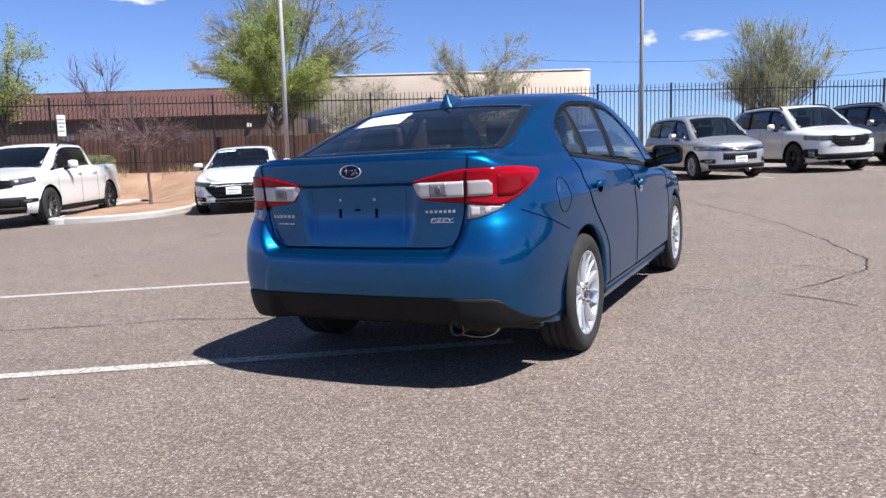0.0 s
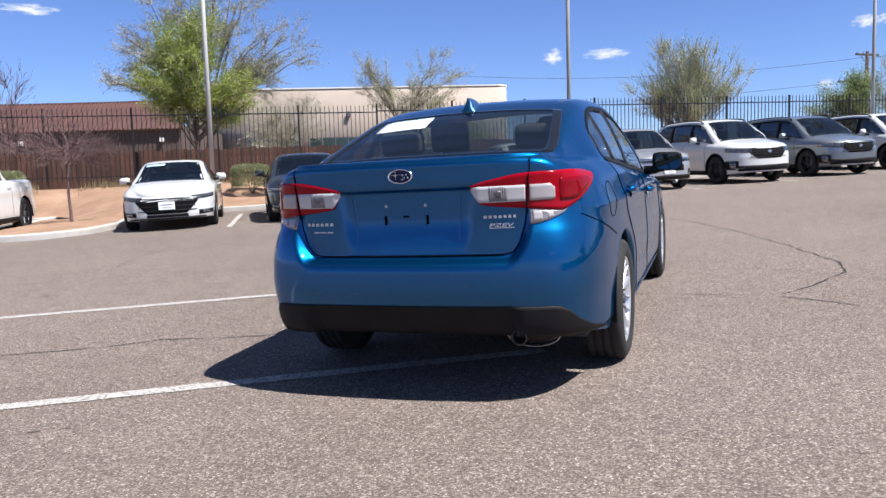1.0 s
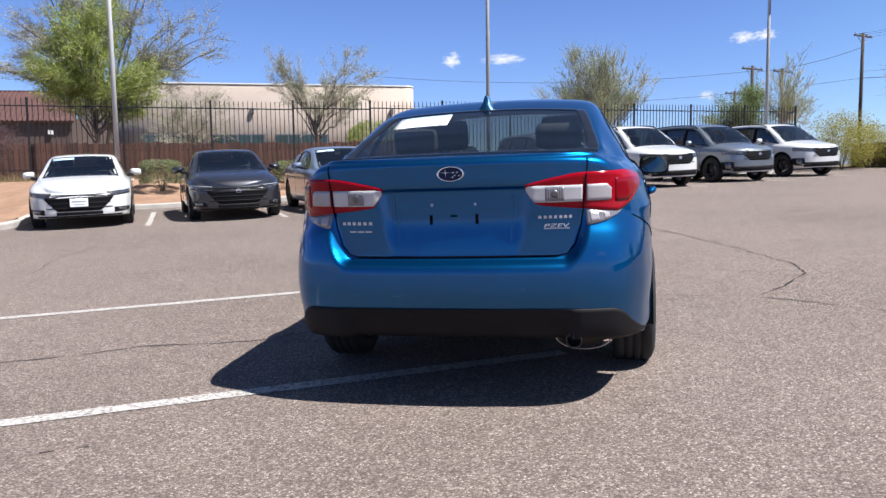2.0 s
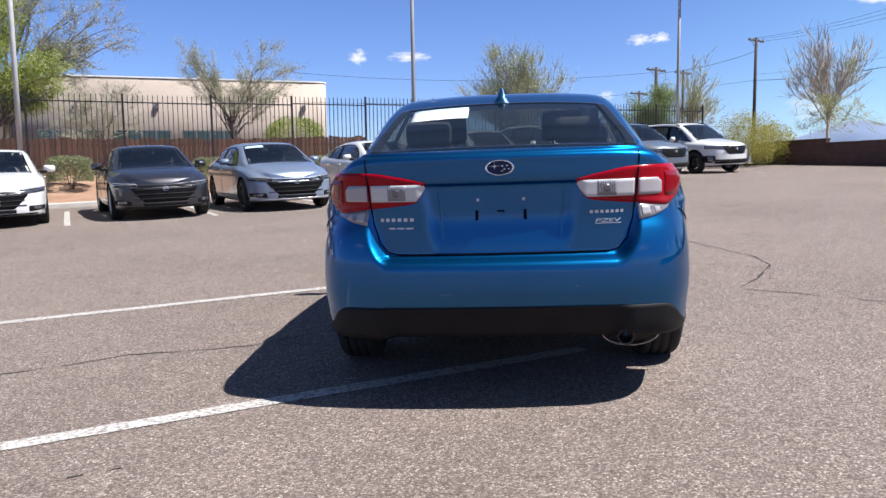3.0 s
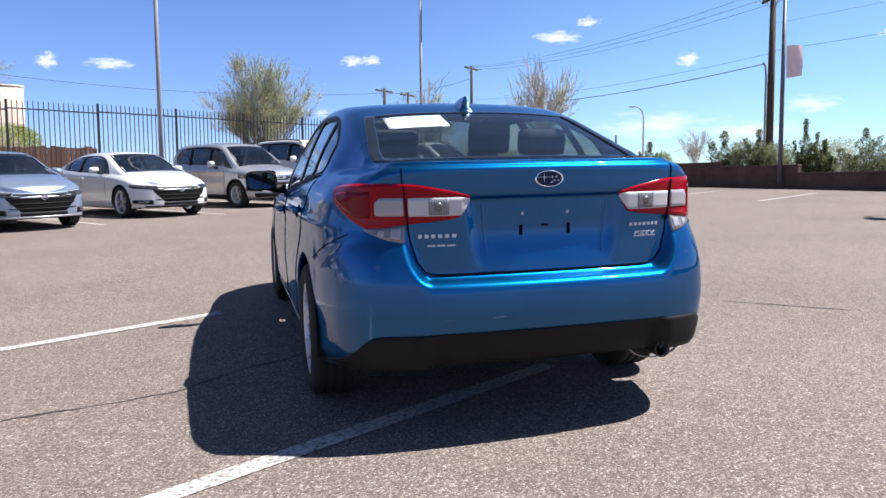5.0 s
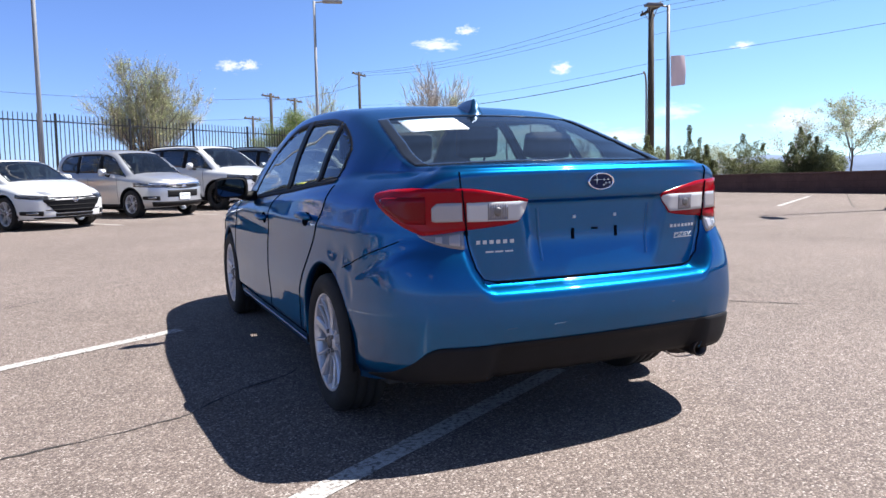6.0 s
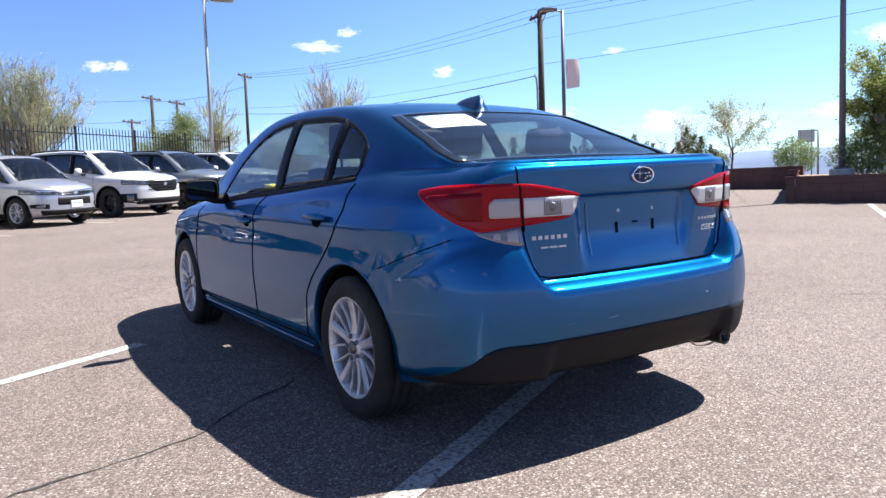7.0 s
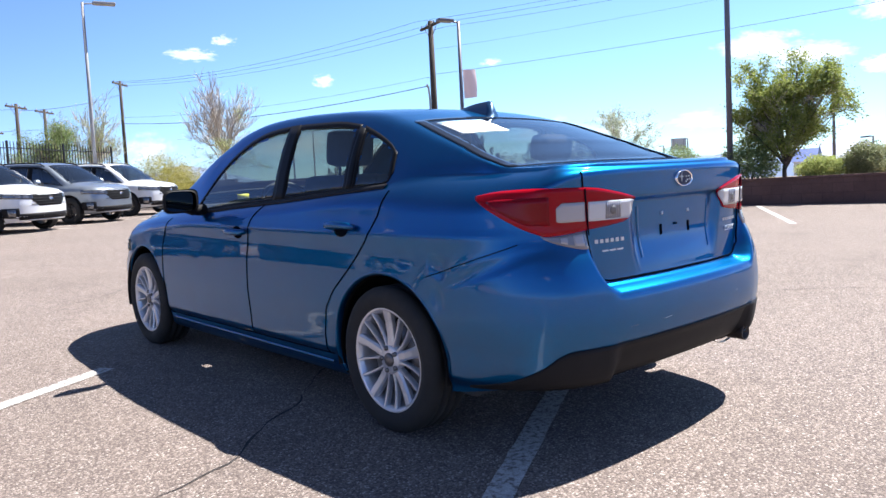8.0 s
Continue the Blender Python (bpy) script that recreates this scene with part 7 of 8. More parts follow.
def parked(kind, paint, label, x, y, heading, opts=None):
    """x, y: middle of the front axle on the ground; heading as in set_on_ground."""
    opts = opts or {}
    cat = {"sedan": "car", "suv": "car", "hatch": "car", "pickup": "pickup truck"}[kind]
    nm = {"sedan": "sedan", "suv": "suv", "hatch": "suv", "pickup": "pickup_truck"}[kind]
    car = tagged(new(nm), label, cat, "parked cars")
    if kind == "sedan":
        spec = sedan_spec()
        ra, fa, tr, rr, hw, arch = 1.10, 3.93, 0.335, 0.245, 0.93, 0.385
        panes = [(w, a * 4.9 / 4.625, b * 4.9 / 4.625, [(p * 4.9 / 4.625, q * (1.05 if w == "top" else 1)) for p, q in lo], [(p * 4.9 / 4.625, q * (1.05 if w == "top" else 1)) for p, q in hi], n, g) for w, a, b, lo, hi, n, g in SEDAN_PANES]
        pillars = [(1.885, 2.035, 0.87), (1.295, 1.355, 0.8)]
        face = dict(grille=(0.60, 0.34, 0.635), taper=0.06, cut=0.24, bars=3, bar_mat=M_TRIM, lamp=(0.50, 0.99, 0.60, 0.685), lamp_back=0.60, fog=(0.60, 0.87, 0.285, 0.385), fog_lamp=True, intake=(0.40, 0.27, 0.33), badge_z=0.59, wing=0.026, wing_mat=opts.get("wing_mat", M_SMOKE), lip=(0.74, 0.235, 0.262, opts.get("lip_mat", M_BLACK)))
        cab = (1.1, 3.75, 0.26, 0.98, 0.74, 0.58, 1.45, 2.3)
    else:
        if kind == "hatch":
            length, hw, height, belt, hood, clear, wb, ra = 4.35, 0.90, 1.69, 1.04, 1.00, 0.20, 2.61, 0.86
            tr, rr, arch = 0.335, 0.225, 0.39
            face = dict(grille=(0.50, 0.685, 0.80), taper=0.04, bars=2, bar_mat=M_SMOKE, lamp_rise=0.3, lamp=(0.46, 0.90, 0.72, 0.82), lamp_back=0.75, fog=(0.60, 0.84, 0.41, 0.52), fog_lamp=True, intake=(0.44, 0.49, 0.655), badge_z=0.745, wing=0.034, lip=(0.74, 0.27, 0.385, M_TRIM))
            cab = (0.95, 3.3, 0.36, 1.04, 0.70, 0.66, 1.25, 2.0)
        elif kind == "suv":
            length, hw, height, belt, hood, clear, wb, ra = 4.99, 0.998, 1.85, 1.15, 1.12, 0.24, 2.82, 1.12
            tr, rr, arch = 0.385, 0.25, 0.445
            face = dict(grille=(0.58, 0.655, 0.965), taper=0.03, cut=0.20, bars=4, bar_mat=M_TRIM, lamp_rise=0.3, lamp=(0.50, 1.05, 0.825, 0.945), lamp_back=0.62, fog=(0.78, 0.95, 0.36, 0.62), fog_lamp=True, intake=(0.80, 0.33, 0.485), badge_z=0.84, lip=(0.60, 0.30, 0.335, M_SILVER))
            cab = (1.0, 3.75, 0.46, 1.16, 0.80, 0.72, 1.5, 2.45)
        else:
            length, hw, height, belt, hood, clear, wb, ra = 5.33, 0.998, 1.77, 1.14, 1.13, 0.24, 3.18, 1.15
            tr, rr, arch = 0.385, 0.24, 0.445
            face = dict(grille=(0.64, 0.78, 0.98), taper=0.04, bars=3, lamp=(0.60, 1.05, 0.85, 0.98), lamp_back=0.55, fog=(0.70, 0.92, 0.48, 0.58), intake=(0.80, 0.42, 0.62), badge_z=0.88, fog_lamp=True, lip=(0.80, 0.30, 0.42, M_TRIM))
            cab = (1.9, 4.1, 0.46, 1.16, 0.80, 0.72, 2.15, 2.95)
        fa = ra + wb
        f = length / 4.99
        spec = tall_spec(length, hw, height, belt, hood, clear, bed=1.72 if kind == "pickup" else None)
        if kind == "pickup":
            panes = [("side", 3.02, 4.05, [(3.0, 0.05), (4.1, 0.05)], [(3.02, 0.86), (3.4, 0.84), (3.75, 0.62), (4.05, 0.12)], "front_door_window", "side"),
                     ("side", 2.08, 2.92, [(2.0, 0.05), (3.0, 0.05)], [(2.08, 0.78), (2.2, 0.84), (2.92, 0.86)], "rear_door_window", "side"),
                     ("top", 3.30, 4.18, [(3.3, 0), (4.2, 0)], [(3.30, 0.60), (3.8, 0.68), (4.18, 0.74)], "windscreen", "front")]
            pillars = [(2.90, 3.04, 0.87)]
        else:
            panes = [("side", 2.62 * f, 3.72 * f, [(2.5 * f, 0.05), (4 * f, 0.05)], [(2.62 * f, 0.86), (3.0 * f, 0.84), (3.4 * f, 0.66), (3.72 * f, 0.14)], "front_door_window", "side"),
                     ("side", 1.55 * f, 2.50 * f, [(1.5 * f, 0.05), (2.6 * f, 0.05)], [(1.55 * f, 0.86), (2.50 * f, 0.86)], "rear_door_window", "side"),
                     ("side", 0.62 * f, 1.45 * f, [(0.6 * f, 0.25), (0.8 * f, 0.06), (1.5 * f, 0.05)], [(0.62 * f, 0.50), (0.8 * f, 0.76), (1.1 * f, 0.84), (1.45 * f, 0.86)], "quarter_window", "side"),
                     ("top", 3.05 * f, 3.92 * f, [(3.0 * f, 0), (4 * f, 0)], [(3.05 * f, hw * 0.60), (3.5 * f, hw * 0.70), (3.92 * f, hw * 0.76)], "windscreen", "front")]
            pillars = [(2.48 * f, 2.64 * f, 0.88), (1.43 * f, 1.57 * f, 0.88)]
    sh = Shape(spec, 120, 30, 24)
    holes = glasshouse(car, sh, {"panes": panes}, M_TINT, M_TINT)
    add(car, "body", sh.body([(ra, tr, arch), (fa, tr, arch)], holes), paint, "")
    for y0, y1, h in pillars:
        for sgn in (1, -1):
            add(car, "pillar_trim", sh.patch("side", y0, y1, 0.0, h, sgn, 0.004, 0.010, 3, 6), M_BLACK)
    face.update(opts.get("face", {}))
    front_face(car, sh, face)
    dark = opts.get("wheels", M_RIM)
    for yy in (ra, fa):
        for sgn in (1, -1):
            make_wheel(car, sgn * (hw - 0.02), yy, tr, sgn, tr, rr, 0.22, 10, dark, True, 32)
            arch_liner(car, hw - 0.016, yy, tr, arch, sgn)
            if kind in ("suv", "hatch"):
                add(car, "arch_cladding", arch_lip(sh, yy, tr, arch, sgn), M_TRIM)
    ay = sh.a_y
    for sgn in (1, -1):
        belt_z = cab[3]
        mirror(car, sgn, hw - 0.02, cab[1] - 0.72, belt_z + (0.05 if kind == "sedan" else 0.07), (0.22, 0.11, 0.14 if kind == "sedan" else 0.19), opts.get("cap", paint))
        for yy in (cab[6] - 0.12, cab[7] - 0.10):
            zz = belt_z - 0.13
            hb = bmesh.new()
            pts = []
            for t, of in ((-0.1, 0.006), (-0.07, 0.03), (0.07, 0.03), (0.1, 0.006)):
                q, n2 = sh.wall(ay(yy) + t, zz)
                v = np.array(q) + np.array(n2) * of
                v[0] *= sgn
                pts.append(v)
            tube(hb, pts, 0.012, 6)
            add(car, "door_handle", hb, opts.get("handle", paint))
        top = belt_z - 0.05
        for yy in (cab[7] + 1.02, cab[7] - 0.12, cab[6] - 0.22):
            add(car, "shut_line", sh.strip("wall", sh.line("wall", (ay(yy), 0.36), (ay(yy - 0.04), top), 12), 0.008, sgn), M_SEAM)
        if kind != "sedan":
            add(car, "sill_cladding", sh.patch("wall", ay(ra + arch), ay(fa - arch), spec["bottom"][2][1] + 0.01, spec["bottom"][2][1] + 0.13, sgn, 0.006, 0.015, 20, 2), M_TRIM)
        if kind in ("suv", "pickup") and opts.get("rails", True):
            rb = bmesh.new()
            ys = np.linspace(2.2, 3.2, 10) if kind == "pickup" else np.linspace(0.75, 3.0, 16)
            pts = []
            for i, yy in enumerate(ys):
                q, n2 = sh.top(yy, spec["rail_x"][2][1] * 0.97)
                pts.append((sgn * q[0], yy, q[2] + (0.045 if 0 < i < len(ys) - 1 else 0.0)))
            tube(rb, pts, 0.018, 6)
            add(car, "roof_rail", rb, M_BLACK)
    bm = bmesh.new()
    box(bm, (-hw * 0.85, 0.35, cab[2] - 0.06), (hw * 0.85, spec["length"] - 0.35, cab[2] - 0.03), bevel=0.01)
    add(car, "floor_pan", bm, M_CABIN)
    cabin(car, sh, *cab)
    bm = sh.patch("top", cab[6] - 0.1, cab[1] - 0.95, -hw * 0.62, hw * 0.62, 1, -0.03, -0.004, 8, 8)
    add(car, "headliner", bm, M_LINER)
    if opts.get("sticker"):
        bm = sh.patch("top", cab[1] - 0.80, cab[1] - 0.70, opts["sticker"][0], opts["sticker"][1], 1, 0.003, 0.002, 2, 4)
        add(car, "window_sticker", bm, M_PALEBLUE, "pale blue sticker across the top of the windscreen")
    # place by the front axle
    h = radians(heading)
    ox, oy = x - math.sin(h) * fa, y - math.cos(h) * fa
    return set_on_ground(car, ox, oy, heading)


M_GREYRIM = mat("gunmetal_alloy", (0.10, 0.10, 0.105), 0.35, 0.6)
FACE = 180 - 9.0
parked("sedan", M_WHITE, "white sedan nosed out of its bay with a dealer plate", -5.0, 16.75, FACE, {"face": {"plate": 0.50}, "sticker": (0.15, 0.55)})
parked("sedan", M_GREY, "dark grey sedan nosed out of its bay", -2.10, 16.9, FACE, {"face": {"wing_mat": M_BLACK}})
parked("sedan", M_BLUEGREY, "grey-blue sedan with dark grille and black wheels", 0.42, 17.25, FACE, {"face": {"wing_mat": M_BLACK}, "lip_mat": M_SILVER, "wheels": M_DARKRIM, "sticker": (0.15, 0.6)})
parked("sedan", M_WHITE, "white sedan with bright multi-spoke wheels", 3.45, 18.7, FACE, {"face": {"wing_mat": M_BLACK}})
parked("hatch", M_SILVER, "silver compact crossover with a dealer plate", 6.67, 19.95, FACE, {"face": {"plate": 0.50}})
parked("suv", M_WHITE, "white three-row crossover with black wheels and cladding", 9.75, 20.95, FACE, {"wheels": M_DARKRIM})
parked("suv", M_STEEL, "steel-blue three-row crossover with black wheels", 13.05, 22.05, FACE, {"wheels": M_DARKRIM})
parked("suv", M_WHITE, "white three-row crossover at the end of the row", 16.55, 23.4, FACE, {"wheels": M_DARKRIM})
parked("pickup", M_WHITE, "white crew-cab pickup truck beside the kerbed island", -9.63, 15.6, 180 - 4.5, {"wheels": M_GREYRIM})


# ---- trees and shrubs ----
M_BARK = grainy("grey_brown_bark", [(0.3, (0.075, 0.055, 0.042)), (0.7, (0.17, 0.135, 0.11))], 3, 0.95, 30, 0.4, 0.6, 0.02)
M_TWIG = mat("pale_bare_twig", (0.42, 0.375, 0.33), 0.9)
M_GREYTWIG = mat("grey_brown_twig", (0.34, 0.31, 0.27), 0.9)
M_PURPLE = mat("purple_brown_twig", (0.14, 0.085, 0.085), 0.9)


def leaf_material(name, a, b):
    m = mat(name, a, 0.65)
    info = nd(m, "ShaderNodeNewGeometry")
    r = ramp_node(m, info.outputs["Random Per Island"], [(0.0, a), (0.6, tuple((p + q) / 2 for p, q in zip(a, b))), (1.0, b)])
    wire(m, r.outputs[0], bsdf(m).inputs["Base Color"])
    t = nd(m, "ShaderNodeBsdfTranslucent")
    wire(m, r.outputs[0], t.inputs[0])
    mx = nd(m, "ShaderNodeMixShader")
    mx.inputs[0].default_value = 0.45
    out = [n for n in m.node_tree.nodes if n.type == "OUTPUT_MATERIAL"][0]
    wire(m, bsdf(m).outputs[0], mx.inputs[1])
    wire(m, t.outputs[0], mx.inputs[2])
    wire(m, mx.outputs[0], out.inputs[0])
    return m


M_LEAF_SPRING = leaf_material("spring_green_leaf", (0.19, 0.25, 0.045), (0.37, 0.42, 0.12))
M_LEAF_OLIVE = leaf_material("olive_grey_leaf", (0.24, 0.25, 0.15), (0.40, 0.40, 0.27))
M_LEAF_OLIVEG = leaf_material("olive_green_leaf", (0.26, 0.31, 0.085), (0.46, 0.50, 0.20))
M_LEAF_DEEP = leaf_material("deep_green_leaf", (0.15, 0.20, 0.036), (0.40, 0.44, 0.13))
M_LEAF_JUNIPER = leaf_material("juniper_green", (0.075, 0.090, 0.036), (0.17, 0.18, 0.08))
M_LEAF_SAGE = leaf_material("sage_green_leaf", (0.16, 0.185, 0.085), (0.29, 0.31, 0.17))
M_LEAF_BUSH = leaf_material("bush_green_leaf", (0.12, 0.17, 0.055), (0.25, 0.32, 0.13))
M_LEAF_SOFT = leaf_material("soft_grey_green_leaf", (0.27, 0.30, 0.13), (0.47, 0.49, 0.26))
M_LEAF_YELLOW = leaf_material("yellow_green_leaf", (0.24, 0.22, 0.04), (0.42, 0.38, 0.10))
M_LEAF_PALE = leaf_material("pale_blossom_leaf", (0.24, 0.28, 0.15), (0.50, 0.52, 0.38))
M_LEAF_DRY = leaf_material("dry_weed", (0.22, 0.17, 0.09), (0.34, 0.28, 0.16))


def leaves_at(verts, faces, p, size, rng, count):
    """Small folded leaves scattered round a point."""
    for _ in range(count):
        o = Vector((rng.gauss(0, 1), rng.gauss(0, 1), rng.gauss(0, 1))) * size[1]
        q = p + o
        a = Vector((rng.uniform(-1, 1), rng.uniform(-1, 1), rng.uniform(-0.7, 0.7))).normalized()
        b = a.orthogonal().normalized()
        b.rotate(Matrix.Rotation(rng.uniform(0, 6.28), 3, a))
        s = size[0] * rng.uniform(0.6, 1.3)
        i = len(verts)
        verts.extend([q - a * s, q + b * s * 0.45, q + a * s, q - b * s * 0.45])
        faces.append((i, i + 1, i + 2, i + 3))


def tree(name, label, x, y, z, height, lobes, seed, leaf, leaf_count, leaf_size, bark=M_BARK, trunk_r=0.14, twigs=M_TWIG, category="tree", limbs=5, subs=7, fine=6, puff=0.10, fork=0.22, leaf_zone=None, up=0.5, twig_len=0.55, twig_r=0.008):
    """A tree whose limbs reach into crown lobes (x, y, z, rx, ry, rz) round the trunk's foot; branches and twigs fill the lobes, leaves sit on the twigs."""
    rng = random.Random(seed)
    t = tagged(new(name), label, category)
    wood, small = bmesh.new(), bmesh.new()
    trunk_top = height * (fork + 0.22)
    tr = [Vector((rng.gauss(0, 0.15 * trunk_r) * k, rng.gauss(0, 0.15 * trunk_r) * k, -0.15 + (trunk_top + 0.15) * k / 5)) for k in range(6)]
    tube(wood, tr, [trunk_r * (1.25 if k == 0 else 1 - 0.10 * k) for k in range(6)], 9, cap=False)
    tips = []

    def bend(a, b, rise, n, wob):
        c = a.lerp(b, 0.45) + Vector((0, 0, rise))
        pts = []
        for k in range(n + 1):
            u = k / n
            p = a * (1 - u) ** 2 + c * 2 * u * (1 - u) + b * u * u
            if 0 < k:
                p = p + Vector((rng.gauss(0, wob), rng.gauss(0, wob), rng.gauss(0, wob)))
            pts.append(p)
        return pts

    for cx, cy, cz, rx, ry, rz in lobes:
        c, r = Vector((cx, cy, cz)), Vector((rx, ry, rz))
        big = max(rx, ry, rz)
        for _ in range(limbs):
            d = Vector((rng.gauss(0, 1), rng.gauss(0, 1), rng.gauss(0.25, 0.9))).normalized()
            k = rng.uniform(0.35, 0.85)
            target = c + Vector((d.x * r.x, d.y * r.y, d.z * r.z)) * k
            start = tr[0].lerp(tr[-1], rng.uniform(fork / (fork + 0.22), 1.0))
            limb = bend(start, target, (target - start).length * 0.12, 7, 0.03 * big)
            r0 = trunk_r * rng.uniform(0.24, 0.4)
            tube(wood, limb, [max(r0 * (1 - 0.11 * q), 0.008) for q in range(8)], 6, cap=False)
            for _ in range(subs):
                i = rng.randint(2, 7)
                a = limb[i]
                run = (limb[min(i + 1, 7)] - limb[i - 1]).normalized()
                d = (run * 0.9 + Vector((rng.gauss(0, 0.6), rng.gauss(0, 0.6), rng.gauss(0.12, 0.5)))).normalized()
                b = a + d * big * rng.uniform(0.35, 0.8)
                e = Vector(((b.x - cx) / rx, (b.y - cy) / ry, (b.z - cz) / rz))
                if e.length > 1.0:
                    e *= 1.0 / e.length
                    b = c + Vector((e.x * rx, e.y * ry, e.z * rz))
                sub = bend(a, b, 0.05 * big, 5, 0.014 * big)
                tube(small, sub, [max(0.006 + r0 * 0.12 - 0.0025 * q, 0.004) for q in range(6)], 4, cap=False)
                along = (sub[-1] - sub[0]).normalized()
                for _ in range(fine):
                    i2 = rng.randint(1, 5)
                    a2 = sub[i2]
                    d2 = (along * 0.9 + Vector((rng.gauss(0, 0.42), rng.gauss(0, 0.42), rng.gauss(up * 0.5, 0.35)))).normalized()
                    tw = bend(a2, a2 + d2 * twig_len * rng.uniform(0.5, 1.2), 0.02, 3, 0.015)
                    tube(small, tw, [twig_r, twig_r * 0.8, twig_r * 0.6, twig_r * 0.4], 3, cap=False)
                    tips += tw[1:] + [tw[1].lerp(tw[2], 0.5)]
    part("trunk", wood, bark, t, "", True)
    part("twigwork", small, twigs, t, "fine twigs")
    if leaf_count:
        keep = [p for p in tips if not leaf_zone or leaf_zone(p)]
        verts, faces = [], []
        per = leaf_count / max(len(keep), 1)
        for p in keep:
            n = int(per) + (1 if rng.random() < per - int(per) else 0)
            leaves_at(verts, faces, p, (leaf_size, puff), rng, n)
        me = bpy.data.meshes.new("crown")
        me.from_pydata([tuple(v) for v in verts], [], faces)
        me.materials.append(leaf)
        ob = new("crown", me)
        ob.parent = t
    t.location = (x, y, z)
    return t


def shrub(name, label, x, y, z, w, d, h, seed, leaf, count, leaf_size, box_like=0.0, category="shrub", cone=False):
    """A clipped or loose shrub: stems and many small leaves in an uneven outline."""
    rng = random.Random(seed)
    s = tagged(new(name), label, category)
    stems = bmesh.new()
    for k in range(7):
        a = rng.uniform(0, 6.28)
        tube(stems, [(0, 0, -0.08), (0.2 * w * math.cos(a), 0.2 * d * math.sin(a), h * (0.2 if cone else 0.45)), (0.3 * w * math.cos(a), 0.3 * d * math.sin(a), h * (0.4 if cone else 0.75))], [0.016, 0.010, 0.004], 5, cap=False)
    part("stems", stems, M_BARK, s)
    verts, faces = [], []
    spires = [(rng.uniform(-0.12, 0.12), 0.0, 1.0, 0.34)] + [(0.42 * math.cos(q + seed), 0.42 * math.sin(q + seed), rng.uniform(0.45, 0.85), rng.uniform(0.26, 0.36)) for q in (0, 1.1, 2.1, 3.1, 4.2, 5.2)]
    for _ in range(count):
        u, v = rng.uniform(0, 6.28), rng.uniform(-0.35 if box_like else -0.85, 1)
        rr = 0.62 + 0.38 * rng.random() ** 0.4 if box_like > 0.4 else 0.35 + 0.75 * rng.random() ** 0.6
        lump = 1 + (0.12 if box_like > 0.4 else 0.38) * noise.noise(Vector((math.cos(u) * 2.2 + seed, math.sin(u) * 2.2, v * 2.2)))
        if cone:
            sx, sy, hh, rad = spires[min(int(rng.random() ** 1.4 * 7), 6)]
            zz = rng.random() ** 1.3
            r = rad * (1.05 - zz) ** 0.7 * rng.random() ** 0.5 * (1 + 0.45 * math.sin(zz * 17 + sx * 40)) * lump
            lean = 0.5 + 0.6 * zz
            p = Vector((sx * w * lean + math.cos(u) * r * w, sy * d * lean + math.sin(u) * r * d, zz * h * hh))
        else:
            e = 1 - 0.62 * box_like
            c, sn = math.cos(u), math.sin(u)
            cv = math.sqrt(max(0, 1 - v * v))
            f = lambda t: math.copysign(abs(t) ** e, t)
            p = Vector((f(c * cv) * w / 2, f(sn * cv) * d / 2, f(v) * h / 2)) * (rr * lump) + Vector((0, 0, h * 0.5))
        if p.z < 0.03:
            continue
        leaves_at(verts, faces, p, (leaf_size, leaf_size * 0.5), rng, 1)
    me = bpy.data.meshes.new("foliage")
    me.from_pydata([tuple(v) for v in verts], [], faces)
    me.materials.append(leaf)
    ob = new("foliage", me)
    ob.parent = s
    s.location = (x, y, z)
    return s


tree("tree", "young green tree in fresh leaf behind the iron fence", -7.6, 30.6, 0.8, 6.6, [(-0.2, 0, 4.3, 1.7, 1.5, 1.3), (0.1, 0, 5.8, 1.1, 1.1, 1.2), (-1.5, 0, 3.6, 1.0, 1.2, 1.0), (1.6, 0, 3.3, 1.1, 1.1, 1.0), (0.2, 0, 3.1, 1.9, 1.4, 0.6), (-0.7, 0, 5.4, 1.0, 1.0, 0.9)], 3, M_LEAF_SPRING, 60000, 0.040, trunk_r=0.11, limbs=6, subs=8, fine=6, puff=0.12, twig_len=0.5, up=0.5)
tree("tree", "old spreading tree with grey-green twiggy crown", -7.6, 33.0, 0.9, 8.2, [(2.9, 0, 5.6, 1.7, 1.5, 1.4), (-2.6, 0, 5.9, 1.2, 1.1, 0.9), (-3.0, 0, 4.4, 1.2, 0.9, 0.5), (1.1, 0, 7.3, 2.1, 1.6, 1.1), (2.2, 0, 4.2, 1.4, 1.3, 1.1), (-0.9, 0, 7.4, 1.5, 1.2, 0.9)], 5, M_LEAF_OLIVE, 42000, 0.034, trunk_r=0.17, limbs=6, subs=9, fine=9, puff=0.08, twig_len=0.6, up=0.3, twig_r=0.011, twigs=M_GREYTWIG)
tree("tree", "grey-leaved tree with open twiggy crown behind the fence", 0.6, 33.2, 0.9, 5.5, [(1.3, 0, 3.9, 1.7, 1.3, 1.4), (-1.3, 0, 4.2, 0.75, 0.8, 1.2), (0.4, 0, 2.6, 2.1, 1.3, 0.9)], 8, M_LEAF_OLIVE, 26000, 0.026, trunk_r=0.10, limbs=6, subs=8, fine=8, puff=0.07, twig_len=0.5)
tree("tree", "thin half-bare tree behind the fence", -4.2, 31.8, 0.9, 3.9, [(0, 0, 2.5, 1.7, 1.2, 1.2), (-0.6, 0, 1.9, 1.5, 1.0, 0.9)], 12, M_LEAF_OLIVE, 9000, 0.028, trunk_r=0.07, limbs=6, subs=7, fine=8, puff=0.06)
